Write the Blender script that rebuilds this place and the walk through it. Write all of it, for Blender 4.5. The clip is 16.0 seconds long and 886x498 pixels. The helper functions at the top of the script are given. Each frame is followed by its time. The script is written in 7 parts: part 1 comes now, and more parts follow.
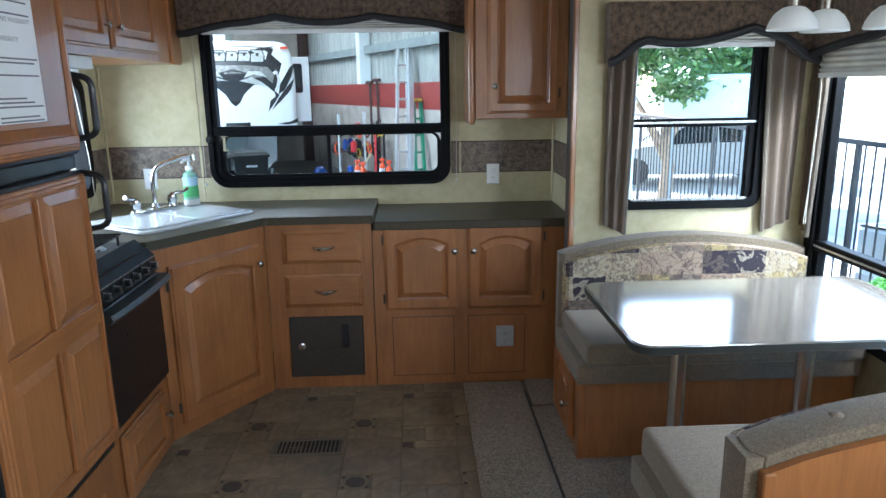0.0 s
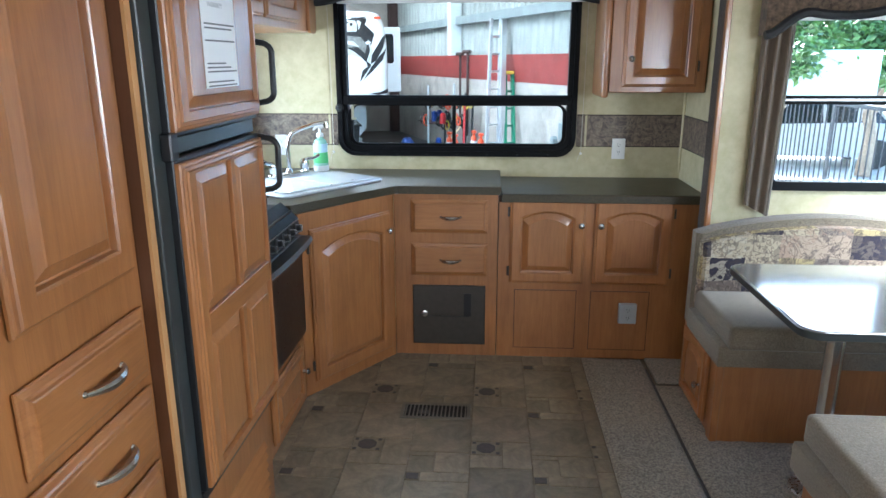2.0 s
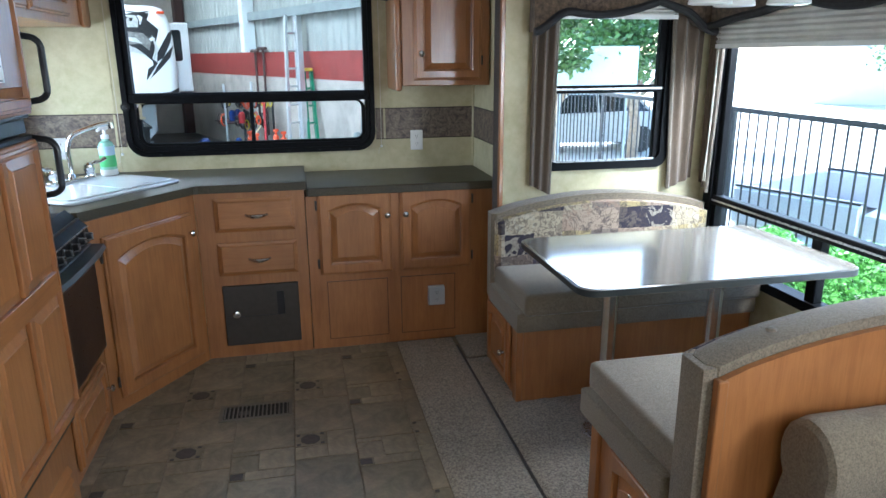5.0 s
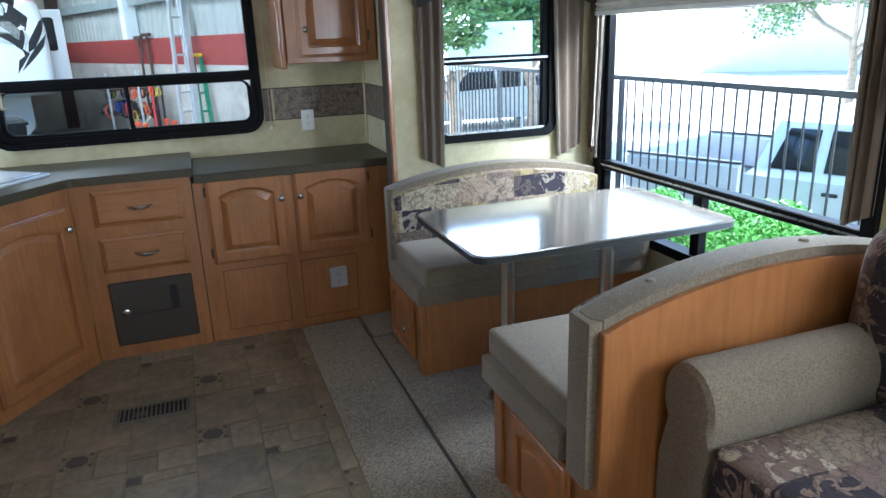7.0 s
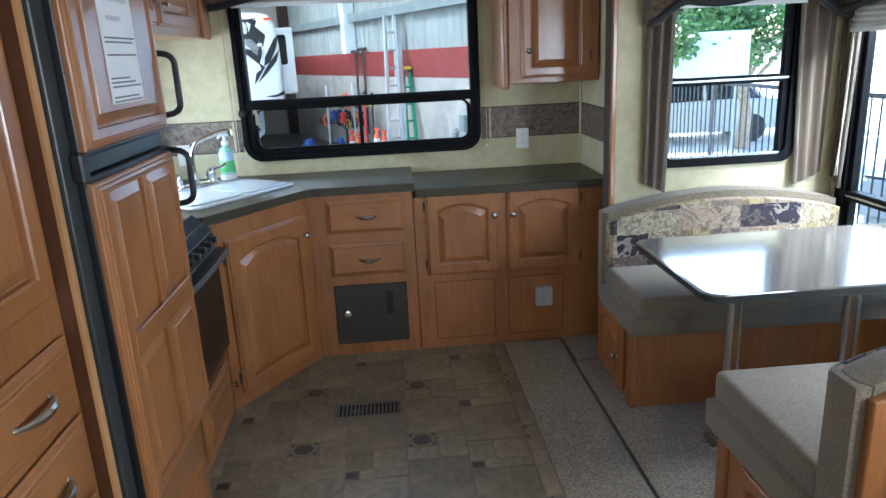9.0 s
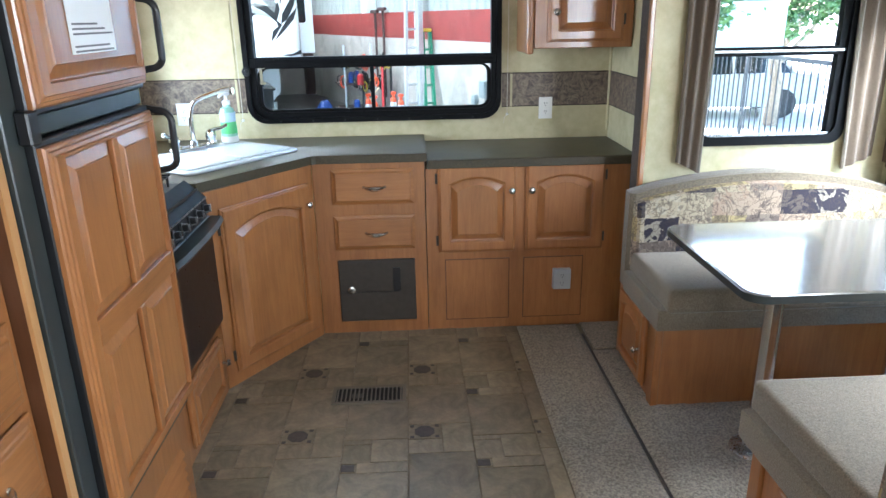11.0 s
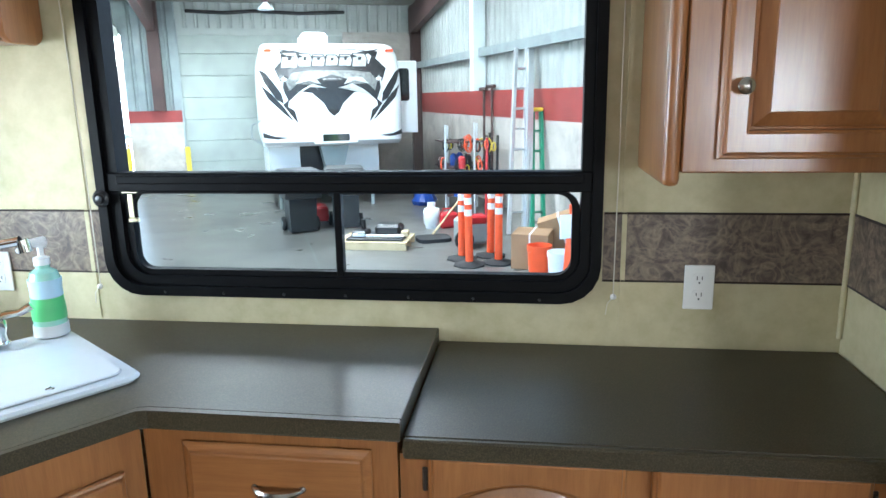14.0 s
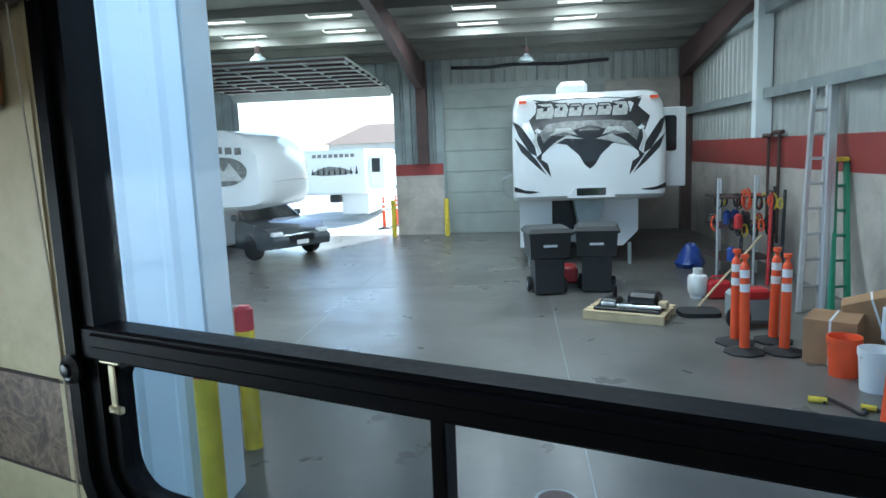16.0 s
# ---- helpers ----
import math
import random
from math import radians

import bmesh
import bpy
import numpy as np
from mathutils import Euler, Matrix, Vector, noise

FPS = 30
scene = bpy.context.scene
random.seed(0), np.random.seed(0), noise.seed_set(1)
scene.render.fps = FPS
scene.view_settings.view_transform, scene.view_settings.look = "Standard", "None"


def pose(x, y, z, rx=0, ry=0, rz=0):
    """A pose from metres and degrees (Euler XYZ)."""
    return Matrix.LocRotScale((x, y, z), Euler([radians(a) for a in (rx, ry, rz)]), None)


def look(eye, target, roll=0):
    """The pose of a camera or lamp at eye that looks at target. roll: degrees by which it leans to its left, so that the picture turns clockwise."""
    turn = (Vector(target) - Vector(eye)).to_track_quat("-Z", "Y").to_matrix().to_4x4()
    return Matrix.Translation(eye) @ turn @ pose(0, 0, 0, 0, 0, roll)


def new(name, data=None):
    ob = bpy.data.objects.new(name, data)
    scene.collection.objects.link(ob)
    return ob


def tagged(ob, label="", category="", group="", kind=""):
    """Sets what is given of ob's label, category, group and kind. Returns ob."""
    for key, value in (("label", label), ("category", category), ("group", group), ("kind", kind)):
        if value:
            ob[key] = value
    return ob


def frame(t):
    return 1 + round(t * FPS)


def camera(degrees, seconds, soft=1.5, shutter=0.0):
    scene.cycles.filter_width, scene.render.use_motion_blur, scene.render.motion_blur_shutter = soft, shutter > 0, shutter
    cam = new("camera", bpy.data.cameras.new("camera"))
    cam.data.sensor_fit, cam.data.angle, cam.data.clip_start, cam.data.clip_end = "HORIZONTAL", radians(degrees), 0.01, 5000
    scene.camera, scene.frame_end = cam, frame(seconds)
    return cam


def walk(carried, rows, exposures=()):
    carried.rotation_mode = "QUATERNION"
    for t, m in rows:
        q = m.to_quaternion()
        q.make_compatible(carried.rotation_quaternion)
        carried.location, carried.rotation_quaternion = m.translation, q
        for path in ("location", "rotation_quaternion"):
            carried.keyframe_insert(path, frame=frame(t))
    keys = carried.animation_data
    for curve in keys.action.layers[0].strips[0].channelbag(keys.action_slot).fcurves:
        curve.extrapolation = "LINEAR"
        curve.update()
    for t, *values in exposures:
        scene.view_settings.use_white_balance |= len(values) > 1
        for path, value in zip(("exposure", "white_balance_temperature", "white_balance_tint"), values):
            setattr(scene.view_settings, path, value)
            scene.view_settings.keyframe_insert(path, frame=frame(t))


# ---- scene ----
cam = camera(65.7, 16.0)
PATH = [
    (0, (0.324, 0.957, 1.528), (0.398, 2.902, 1.067), -0.9),
    (0.5, (0.236, 0.961, 1.536), (0.283, 2.899, 1.047), -0.6),
    (1, (0.151, 0.958, 1.544), (0.051, 2.89, 1.037), -1.0),
    (1.5, (0.101, 0.95, 1.535), (-0.066, 2.874, 1.013), -0.3),
    (2, (0.055, 0.936, 1.524), (-0.081, 2.859, 0.991), -0.1),
    (2.5, (0.059, 0.919, 1.521), (0.104, 2.841, 0.972), 0.1),
    (3, (0.066, 0.879, 1.505), (0.261, 2.792, 0.956), -0.2),
    (3.5, (0.075, 0.871, 1.533), (0.376, 2.768, 0.976), -0.2),
    (4, (0.069, 0.866, 1.527), (0.405, 2.76, 0.982), -1.1),
    (6.3, (0.09, 0.841, 1.509), (0.589, 2.701, 0.967), -0.0),
    (6.5, (0.1, 0.842, 1.507), (0.626, 2.694, 0.965), -1.0),
    (7, (0.142, 0.851, 1.479), (0.778, 2.651, 0.882), -2.1),
    (7.5, (0.149, 0.856, 1.484), (0.838, 2.626, 0.858), -3.0),
    (8, (0.117, 0.853, 1.504), (0.775, 2.63, 0.863), -3.2),
    (8.5, (0.045, 0.871, 1.542), (0.411, 2.746, 0.95), -3.2),
    (9, (0.014, 0.894, 1.539), (0.139, 2.813, 0.988), -2.8),
    (9.5, (-0.002, 0.908, 1.523), (0.063, 2.83, 0.972), -1.9),
    (10, (0.022, 0.918, 1.521), (0.116, 2.836, 0.964), -1.4),
    (10.2, (0.011, 0.933, 1.517), (0.134, 2.847, 0.952), -0.9),
    (12.5, (0.235, 1.997, 1.516), (0.098, 3.837, 0.744), -2.1),
    (13, (0.329, 2.395, 1.469), (0.126, 4.274, 0.814), -1.9),
    (13.5, (0.403, 2.805, 1.525), (0.173, 4.723, 1.009), -1.3),
    (14, (0.353, 3.126, 1.516), (0.092, 5.061, 1.081), -1.0),
    (14.5, (0.257, 3.455, 1.563), (-0.012, 5.401, 1.183), -0.4),
    (15, (0.229, 3.692, 1.541), (-0.298, 5.588, 1.185), -2.2),
    (15.5, (0.24, 4.064, 1.571), (-0.616, 5.844, 1.259), -2.8),
    (16, (0.222, 4.206, 1.577), (-0.749, 5.932, 1.297), -2.2),
]
EXPOSURES = [(0, 2.72, 5300, 6), (1, 2.72, 5300, 6), (2, 3.25, 5350, 6), (2.5, 3.4, 5450, 6), (3.5, 3.3, 5400, 6), (4, 3.15, 5350, 6), (6.5, 2.75, 5250, 6), (7.5, 2.8, 5200, 6), (8.5, 2.75, 5200, 6), (9, 2.88, 5250, 6), (9.5, 3.25, 5300, 6), (10.2, 3.6, 5450, 6), (12.5, 3.5, 5450, 6), (13, 3.65, 5550, 5), (13.5, 3.35, 5600, 5), (14, 3.3, 5600, 5), (14.5, 2.88, 5400, 4), (15, 2.68, 5300, 4), (15.2, 2.5, 5350, 3), (15.7, 1.85, 5350, 2), (16, 1.62, 5500, 3)]
walk(cam, [(t, look(eye, target, roll)) for t, eye, target, roll in PATH], EXPOSURES)

# ---- world, sun, large lights ----
world = bpy.data.worlds.new("sky")
scene.world = world
world.use_nodes = True
sky = world.node_tree.nodes.new("ShaderNodeTexSky")
sky.sky_type = "NISHITA"
sky.sun_disc = False
sky.sun_elevation = radians(38)
sky.sun_rotation = radians(3)
world.node_tree.nodes["Background"].inputs["Strength"].default_value = 0.15
world.node_tree.links.new(sky.outputs[0], world.node_tree.nodes["Background"].inputs["Color"])
sun = new("sun", bpy.data.lights.new("sun", "SUN"))
sun.data.energy, sun.data.angle, sun.data.color = 5.0, radians(1.5), (1.0, 0.96, 0.9)
sun.matrix_world = look((1.05, 20, 16), (0, 0, 0))


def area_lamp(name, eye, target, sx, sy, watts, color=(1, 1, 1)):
    """A rectangular lamp of that size: daylight at an opening, or fill added without one."""
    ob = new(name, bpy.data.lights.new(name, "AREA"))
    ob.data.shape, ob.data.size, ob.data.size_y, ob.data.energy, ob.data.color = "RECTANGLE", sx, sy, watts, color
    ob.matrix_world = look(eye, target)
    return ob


GA = radians(23)
MG = Matrix.Translation((1.6, 9.24, 0)) @ Matrix.Rotation(GA, 4, "Z")   # the garage: x across, y into its depth
GZ = -0.79                                                            # its floor
W, FACE, LEFT, RIGHT, OUT, END = 4.85, 4.325, -1.38, 1.11, 2.12, 4.03    # rear wall, cabinet fronts, side walls, slide-out
# Unseen lamp added behind the camera as fill; the front wall has no window.
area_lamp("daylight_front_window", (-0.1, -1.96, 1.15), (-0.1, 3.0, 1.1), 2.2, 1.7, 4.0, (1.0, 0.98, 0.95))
# Added fill from the sofa side, out of view; no opening stands there.
area_lamp("daylight_sofa_window", (2.06, 0.75, 1.35), (-0.8, 1.9, 0.8), 1.1, 0.8, 11, (1.0, 0.99, 0.97))
# Extra lamp added outside, above the sightline, boosting this window's daylight.
area_lamp("daylight_large_window", (2.48, 3.12, 2.0), (1.1, 3.0, 0.3), 1.5, 0.4, 24, (1.0, 0.98, 0.95))
area_lamp("daylight_left_window", (LEFT - 0.12, 4.16, 1.30), (0.2, 4.0, 0.9), 0.8, 0.5, 2.6, (0.95, 0.98, 1.0))

# ---- materials ----


def material(name, rough=0.5, metal=0.0, spec=0.5):
    m = bpy.data.materials.new(name)
    m.use_nodes = True
    b = m.node_tree.nodes["Principled BSDF"]
    b.inputs["Roughness"].default_value, b.inputs["Metallic"].default_value = rough, metal
    b.inputs["Specular IOR Level"].default_value = spec
    return m, m.node_tree, b


def coords(nt, scale=(1, 1, 1), rot=(0, 0, 0)):
    tc, mp = nt.nodes.new("ShaderNodeTexCoord"), nt.nodes.new("ShaderNodeMapping")
    mp.inputs["Scale"].default_value, mp.inputs["Rotation"].default_value = scale, rot
    nt.links.new(tc.outputs["Object"], mp.inputs["Vector"])
    return mp.outputs[0]


def noise_tex(nt, vec, scale, detail=4, rough=0.55, distort=0.0):
    n = nt.nodes.new("ShaderNodeTexNoise")
    n.inputs["Scale"].default_value, n.inputs["Detail"].default_value = scale, detail
    n.inputs["Roughness"].default_value, n.inputs["Distortion"].default_value = rough, distort
    nt.links.new(vec, n.inputs["Vector"])
    return n.outputs["Fac"]


def ramp(nt, fac, stops, constant=False):
    r = nt.nodes.new("ShaderNodeValToRGB")
    if constant:
        r.color_ramp.interpolation = "CONSTANT"
    el = r.color_ramp.elements
    while len(el) < len(stops):
        el.new(0.5)
    for e, (p, c) in zip(el, stops):
        e.position, e.color = p, (*c, 1)
    nt.links.new(fac, r.inputs["Fac"])
    return r.outputs["Color"]


def mix(nt, fac, a, b, blend="MIX"):
    n = nt.nodes.new("ShaderNodeMix")
    n.data_type, n.blend_type = "RGBA", blend
    for sock, v in ((n.inputs["Factor"], fac), (n.inputs["A"], a), (n.inputs["B"], b)):
        if isinstance(v, (int, float)):
            sock.default_value = v
        elif isinstance(v, tuple):
            sock.default_value = (*v, 1)
        else:
            nt.links.new(v, sock)
    return n.outputs["Result"]


def bump(nt, b, height, strength, dist=0.002):
    n = nt.nodes.new("ShaderNodeBump")
    n.inputs["Strength"].default_value, n.inputs["Distance"].default_value = strength, dist
    nt.links.new(height, n.inputs["Height"])
    nt.links.new(n.outputs[0], b.inputs["Normal"])


def plain(name, color, rough=0.5, metal=0.0, vary=0.12, scale=9, bumps=0.0, spec=0.5, bscale=300):
    """A paint, plastic or metal with slight mottling, fine grain and uneven gloss."""
    m, nt, b = material(name, rough, metal, spec)
    v = coords(nt)
    f = noise_tex(nt, v, scale, 5)
    lo, hi = tuple(c * (1 - vary) for c in color), tuple(min(1, c * (1 + vary)) for c in color)
    nt.links.new(ramp(nt, f, [(0.3, lo), (0.7, hi)]), b.inputs["Base Color"])
    r = nt.nodes.new("ShaderNodeMapRange")
    r.inputs["To Min"].default_value, r.inputs["To Max"].default_value = max(0.02, rough * 0.8), min(1, rough * 1.2)
    nt.links.new(noise_tex(nt, v, scale * 4, 3), r.inputs["Value"])
    nt.links.new(r.outputs[0], b.inputs["Roughness"])
    if bumps:
        bump(nt, b, noise_tex(nt, v, bscale, 3), bumps, 0.001)
    return m


def wood(name, dark, light, axis="z", rough=0.40, coat=0.75):
    """Stained timber, its grain along one axis."""
    m, nt, b = material(name, rough)
    s = {"z": (30, 30, 2.0), "x": (2.0, 30, 30), "y": (30, 2.0, 30)}[axis]
    v = coords(nt, s)
    oi = nt.nodes.new("ShaderNodeObjectInfo")
    off = nt.nodes.new("ShaderNodeVectorMath")
    off.operation = "ADD"
    sc = nt.nodes.new("ShaderNodeVectorMath")
    sc.operation = "SCALE"
    sc.inputs[0].default_value, sc.inputs["Scale"].default_value = (7, 5, 3), 1
    nt.links.new(oi.outputs["Random"], sc.inputs["Scale"])
    nt.links.new(v, off.inputs[0])
    nt.links.new(sc.outputs[0], off.inputs[1])
    v = off.outputs[0]
    grain = noise_tex(nt, v, 1.6, 7, 0.62, 0.9)
    fine = noise_tex(nt, v, 9, 3, 0.7)
    broad = noise_tex(nt, coords(nt, (2.2, 2.2, 1.4)), 2.0, 3)
    mid = tuple((p + q) / 2 for p, q in zip(dark, light))
    c = mix(nt, 0.5, ramp(nt, grain, [(0.3, dark), (0.5, mid), (0.7, light)]), mid)
    c = mix(nt, 0.10, c, ramp(nt, fine, [(0.35, tuple(x * 0.6 for x in dark)), (0.55, light)]))
    c = mix(nt, 0.5, c, ramp(nt, broad, [(0.3, (0.5, 0.45, 0.39)), (0.5, (0.84, 0.82, 0.78)), (0.68, (1.05, 1.05, 1.02))]), "MULTIPLY")
    nt.links.new(c, b.inputs["Base Color"])
    b.inputs["Coat Weight"].default_value, b.inputs["Coat Roughness"].default_value = coat, 0.2
    bump(nt, b, fine, 0.12, 0.001)
    return m


OAK_D, OAK_L = (0.235, 0.085, 0.022), (0.44, 0.182, 0.054)
M_OAK = wood("honey_oak", OAK_D, OAK_L)
M_OAKX = wood("honey_oak_across", OAK_D, OAK_L, "x")
M_OAKY = wood("honey_oak_along", OAK_D, OAK_L, "y")
# Deeper stain, darkened further for the shade on the fridge panel's side.
M_OAKDK = wood("shade_darkened_oak", (0.075, 0.028, 0.011), (0.12, 0.046, 0.018))
M_EDGE = wood("pale_wood_edge", (0.5, 0.25, 0.09), (0.62, 0.34, 0.14))
M_PALLET = wood("raw_pine", (0.55, 0.42, 0.24), (0.75, 0.62, 0.4), "x", 0.8, 0)


def wallpaper():
    m, nt, b = material("mottled_beige_wallpaper", 0.55)
    v = coords(nt)
    f = noise_tex(nt, v, 3.5, 6, 0.62, 0.6)
    g = noise_tex(nt, v, 22, 4, 0.6)
    c = ramp(nt, f, [(0.3, (0.40, 0.345, 0.19)), (0.5, (0.50, 0.44, 0.26)), (0.72, (0.58, 0.52, 0.335))])
    c = mix(nt, 0.3, c, ramp(nt, g, [(0.35, (0.38, 0.33, 0.185)), (0.65, (0.60, 0.54, 0.36))]))
    nt.links.new(c, b.inputs["Base Color"])
    bump(nt, b, noise_tex(nt, v, 180, 3), 0.12, 0.001)
    return m


def border_paper():
    """Dark scrolled leaf border with curling lighter figures."""
    m, nt, b = material("leaf_border_paper", 0.5)
    v = coords(nt)
    f = noise_tex(nt, v, 9, 3, 0.5, 3.2)
    g = noise_tex(nt, v, 24, 4, 0.6, 2.0)
    c = ramp(nt, f, [(0.36, (0.06, 0.040, 0.032)), (0.47, (0.115, 0.080, 0.060)), (0.55, (0.225, 0.165, 0.115)), (0.62, (0.095, 0.066, 0.052)), (0.74, (0.17, 0.12, 0.088))])
    c = mix(nt, 0.35, c, ramp(nt, g, [(0.4, (0.06, 0.045, 0.038)), (0.62, (0.32, 0.25, 0.17))]))
    nt.links.new(c, b.inputs["Base Color"])
    return m


def fabric(name, lo, hi, scale=260, rough=0.95, bumps=0.5, broad=7):
    m, nt, b = material(name, rough, 0, 0.15)
    v = coords(nt)
    w = noise_tex(nt, v, scale, 3, 0.7)
    f = noise_tex(nt, v, broad, 4, 0.6, 0.4)
    mid = tuple((p + q) / 2 for p, q in zip(lo, hi))
    c = mix(nt, 0.35, ramp(nt, w, [(0.36, lo), (0.64, hi)]), ramp(nt, f, [(0.25, mid if broad < 5 else lo), (0.75, hi)]))
    nt.links.new(c, b.inputs["Base Color"])
    b.inputs["Sheen Weight"].default_value, b.inputs["Sheen Roughness"].default_value = 0.25, 0.5
    bump(nt, b, w, bumps, 0.002)
    return m


def patchwork(name="patchwork_floral_fabric", size=(0.145, 0.2, 0.105), stops=(0.0, 0.26, 0.46, 0.66, 0.86),
              tones=((0.38, 0.31, 0.21), (0.36, 0.28, 0.14), (0.21, 0.165, 0.13), (0.33, 0.25, 0.18), (0.035, 0.03, 0.04))):
    """Upholstery of floral patches in cream, mustard, mauve and near-black."""
    m, nt, b = material(name, 0.85, 0, 0.2)
    v = coords(nt)
    wob = nt.nodes.new("ShaderNodeVectorMath")
    wob.operation = "ADD"
    wob.inputs[1].default_value = (0.043, 0.077, 0.031)
    soft = nt.nodes.new("ShaderNodeTexNoise")
    soft.inputs["Scale"].default_value = 9
    nt.links.new(v, soft.inputs["Vector"])
    bend = nt.nodes.new("ShaderNodeVectorMath")
    bend.operation = "MULTIPLY_ADD"
    bend.inputs[1].default_value = (0.02, 0.02, 0.02)
    nt.links.new(soft.outputs["Color"], bend.inputs[0])
    nt.links.new(v, bend.inputs[2])
    nt.links.new(bend.outputs[0], wob.inputs[0])
    cell = nt.nodes.new("ShaderNodeVectorMath")
    cell.operation = "SNAP"
    cell.inputs[1].default_value = size
    nt.links.new(wob.outputs[0], cell.inputs[0])
    wn = nt.nodes.new("ShaderNodeTexWhiteNoise")
    nt.links.new(cell.outputs[0], wn.inputs["Vector"])
    sep = nt.nodes.new("ShaderNodeSeparateColor")
    nt.links.new(wn.outputs["Color"], sep.inputs[0])
    ground = ramp(nt, sep.outputs[0], list(zip(stops, tones)), True)
    fig = ramp(nt, sep.outputs[1], [(0.0, (0.09, 0.07, 0.06)), (0.3, (0.30, 0.20, 0.14)), (0.55, (0.14, 0.11, 0.085)), (0.78, (0.46, 0.40, 0.30))], True)
    fl = noise_tex(nt, v, 17, 2, 0.5, 1.6)
    mask = ramp(nt, fl, [(0.53, (0, 0, 0)), (0.56, (0.6, 0.6, 0.6))])
    c = mix(nt, mask, ground, fig)
    for s, dist in ((16, 1.3), (38, 0.8)):                      # drawn outlines of leaves and scrolls
        ln = noise_tex(nt, v, s, 1, 0.4, dist)
        c = mix(nt, ramp(nt, ln, [(0.455, (0, 0, 0)), (0.48, (0.55, 0.55, 0.55)), (0.50, (0.55, 0.55, 0.55)), (0.525, (0, 0, 0))]), c, (0.055, 0.042, 0.04))
    c = mix(nt, 0.25, c, ramp(nt, noise_tex(nt, v, 300, 2), [(0.35, (0.6, 0.6, 0.6)), (0.65, (1.2, 1.2, 1.2))]), "MULTIPLY")
    nt.links.new(c, b.inputs["Base Color"])
    bump(nt, b, noise_tex(nt, v, 420, 2), 0.4, 0.001)
    return m


def vinyl():
    m, nt, b = material("slate_look_vinyl_tile", 0.42)
    v = coords(nt)
    oi = nt.nodes.new("ShaderNodeObjectInfo")
    tone = ramp(nt, oi.outputs["Random"], [(0, (0.185, 0.145, 0.092)), (0.6, (0.23, 0.18, 0.116)), (1, (0.285, 0.23, 0.152))])
    f = noise_tex(nt, v, 7, 6, 0.65, 1.0)
    g = noise_tex(nt, v, 55, 4, 0.6)
    c = mix(nt, 0.75, tone, ramp(nt, f, [(0.32, (0.38, 0.36, 0.33)), (0.5, (0.88, 0.88, 0.85)), (0.68, (1.35, 1.32, 1.25))]), "MULTIPLY")
    c = mix(nt, 0.3, c, ramp(nt, g, [(0.35, (0.6, 0.58, 0.54)), (0.65, (1.2, 1.2, 1.15))]), "MULTIPLY")
    nt.links.new(c, b.inputs["Base Color"])
    bump(nt, b, f, 0.15, 0.002)
    return m


def speckle(name, base, dots, scale, rough):
    """A laminate with fine dark and pale specks."""
    m, nt, b = material(name, rough)
    v = coords(nt)
    f = noise_tex(nt, v, scale, 3, 0.75)
    g = noise_tex(nt, v, 5, 4, 0.6)
    c = ramp(nt, f, [(0.36, tuple(x * 0.7 for x in base)), (0.5, base), (0.66, dots)])
    c = mix(nt, 0.35, c, ramp(nt, g, [(0.3, (0.75, 0.75, 0.75)), (0.7, (1.15, 1.15, 1.15))]), "MULTIPLY")
    nt.links.new(c, b.inputs["Base Color"])
    r = nt.nodes.new("ShaderNodeMapRange")
    r.inputs["To Min"].default_value, r.inputs["To Max"].default_value = rough * 0.92, rough * 1.1
    nt.links.new(noise_tex(nt, v, 14, 4), r.inputs["Value"])
    nt.links.new(r.outputs[0], b.inputs["Roughness"])
    return m


def glass_mat(name, tint=(1, 1, 1), rough=0.0):
    """Thin glazing: clear, with a weak gloss."""
    m = bpy.data.materials.new(name)
    m.use_nodes = True
    nt = m.node_tree
    nt.nodes.remove(nt.nodes["Principled BSDF"])
    tr, gl, mx, lw, pw, ml = (nt.nodes.new(k) for k in ("ShaderNodeBsdfTransparent", "ShaderNodeBsdfGlossy", "ShaderNodeMixShader", "ShaderNodeLayerWeight", "ShaderNodeMath", "ShaderNodeMath"))
    tr.inputs["Color"].default_value = (*tint, 1)
    gl.inputs["Roughness"].default_value = rough
    pw.operation, ml.operation = "POWER", "MULTIPLY_ADD"
    pw.inputs[1].default_value, ml.inputs[1].default_value, ml.inputs[2].default_value = 5.0, 0.3, 0.004
    nt.links.new(lw.outputs["Facing"], pw.inputs[0])
    nt.links.new(pw.outputs[0], ml.inputs[0])
    nt.links.new(ml.outputs[0], mx.inputs[0])
    nt.links.new(tr.outputs[0], mx.inputs[1])
    nt.links.new(gl.outputs[0], mx.inputs[2])
    nt.links.new(mx.outputs[0], nt.nodes["Material Output"].inputs["Surface"])
    return m


def glow(name, color, strength):
    m, nt, b = material(name, 0.6)
    b.inputs["Base Color"].default_value = (*color, 1)
    b.inputs["Emission Color"].default_value, b.inputs["Emission Strength"].default_value = (*color, 1), strength
    return m


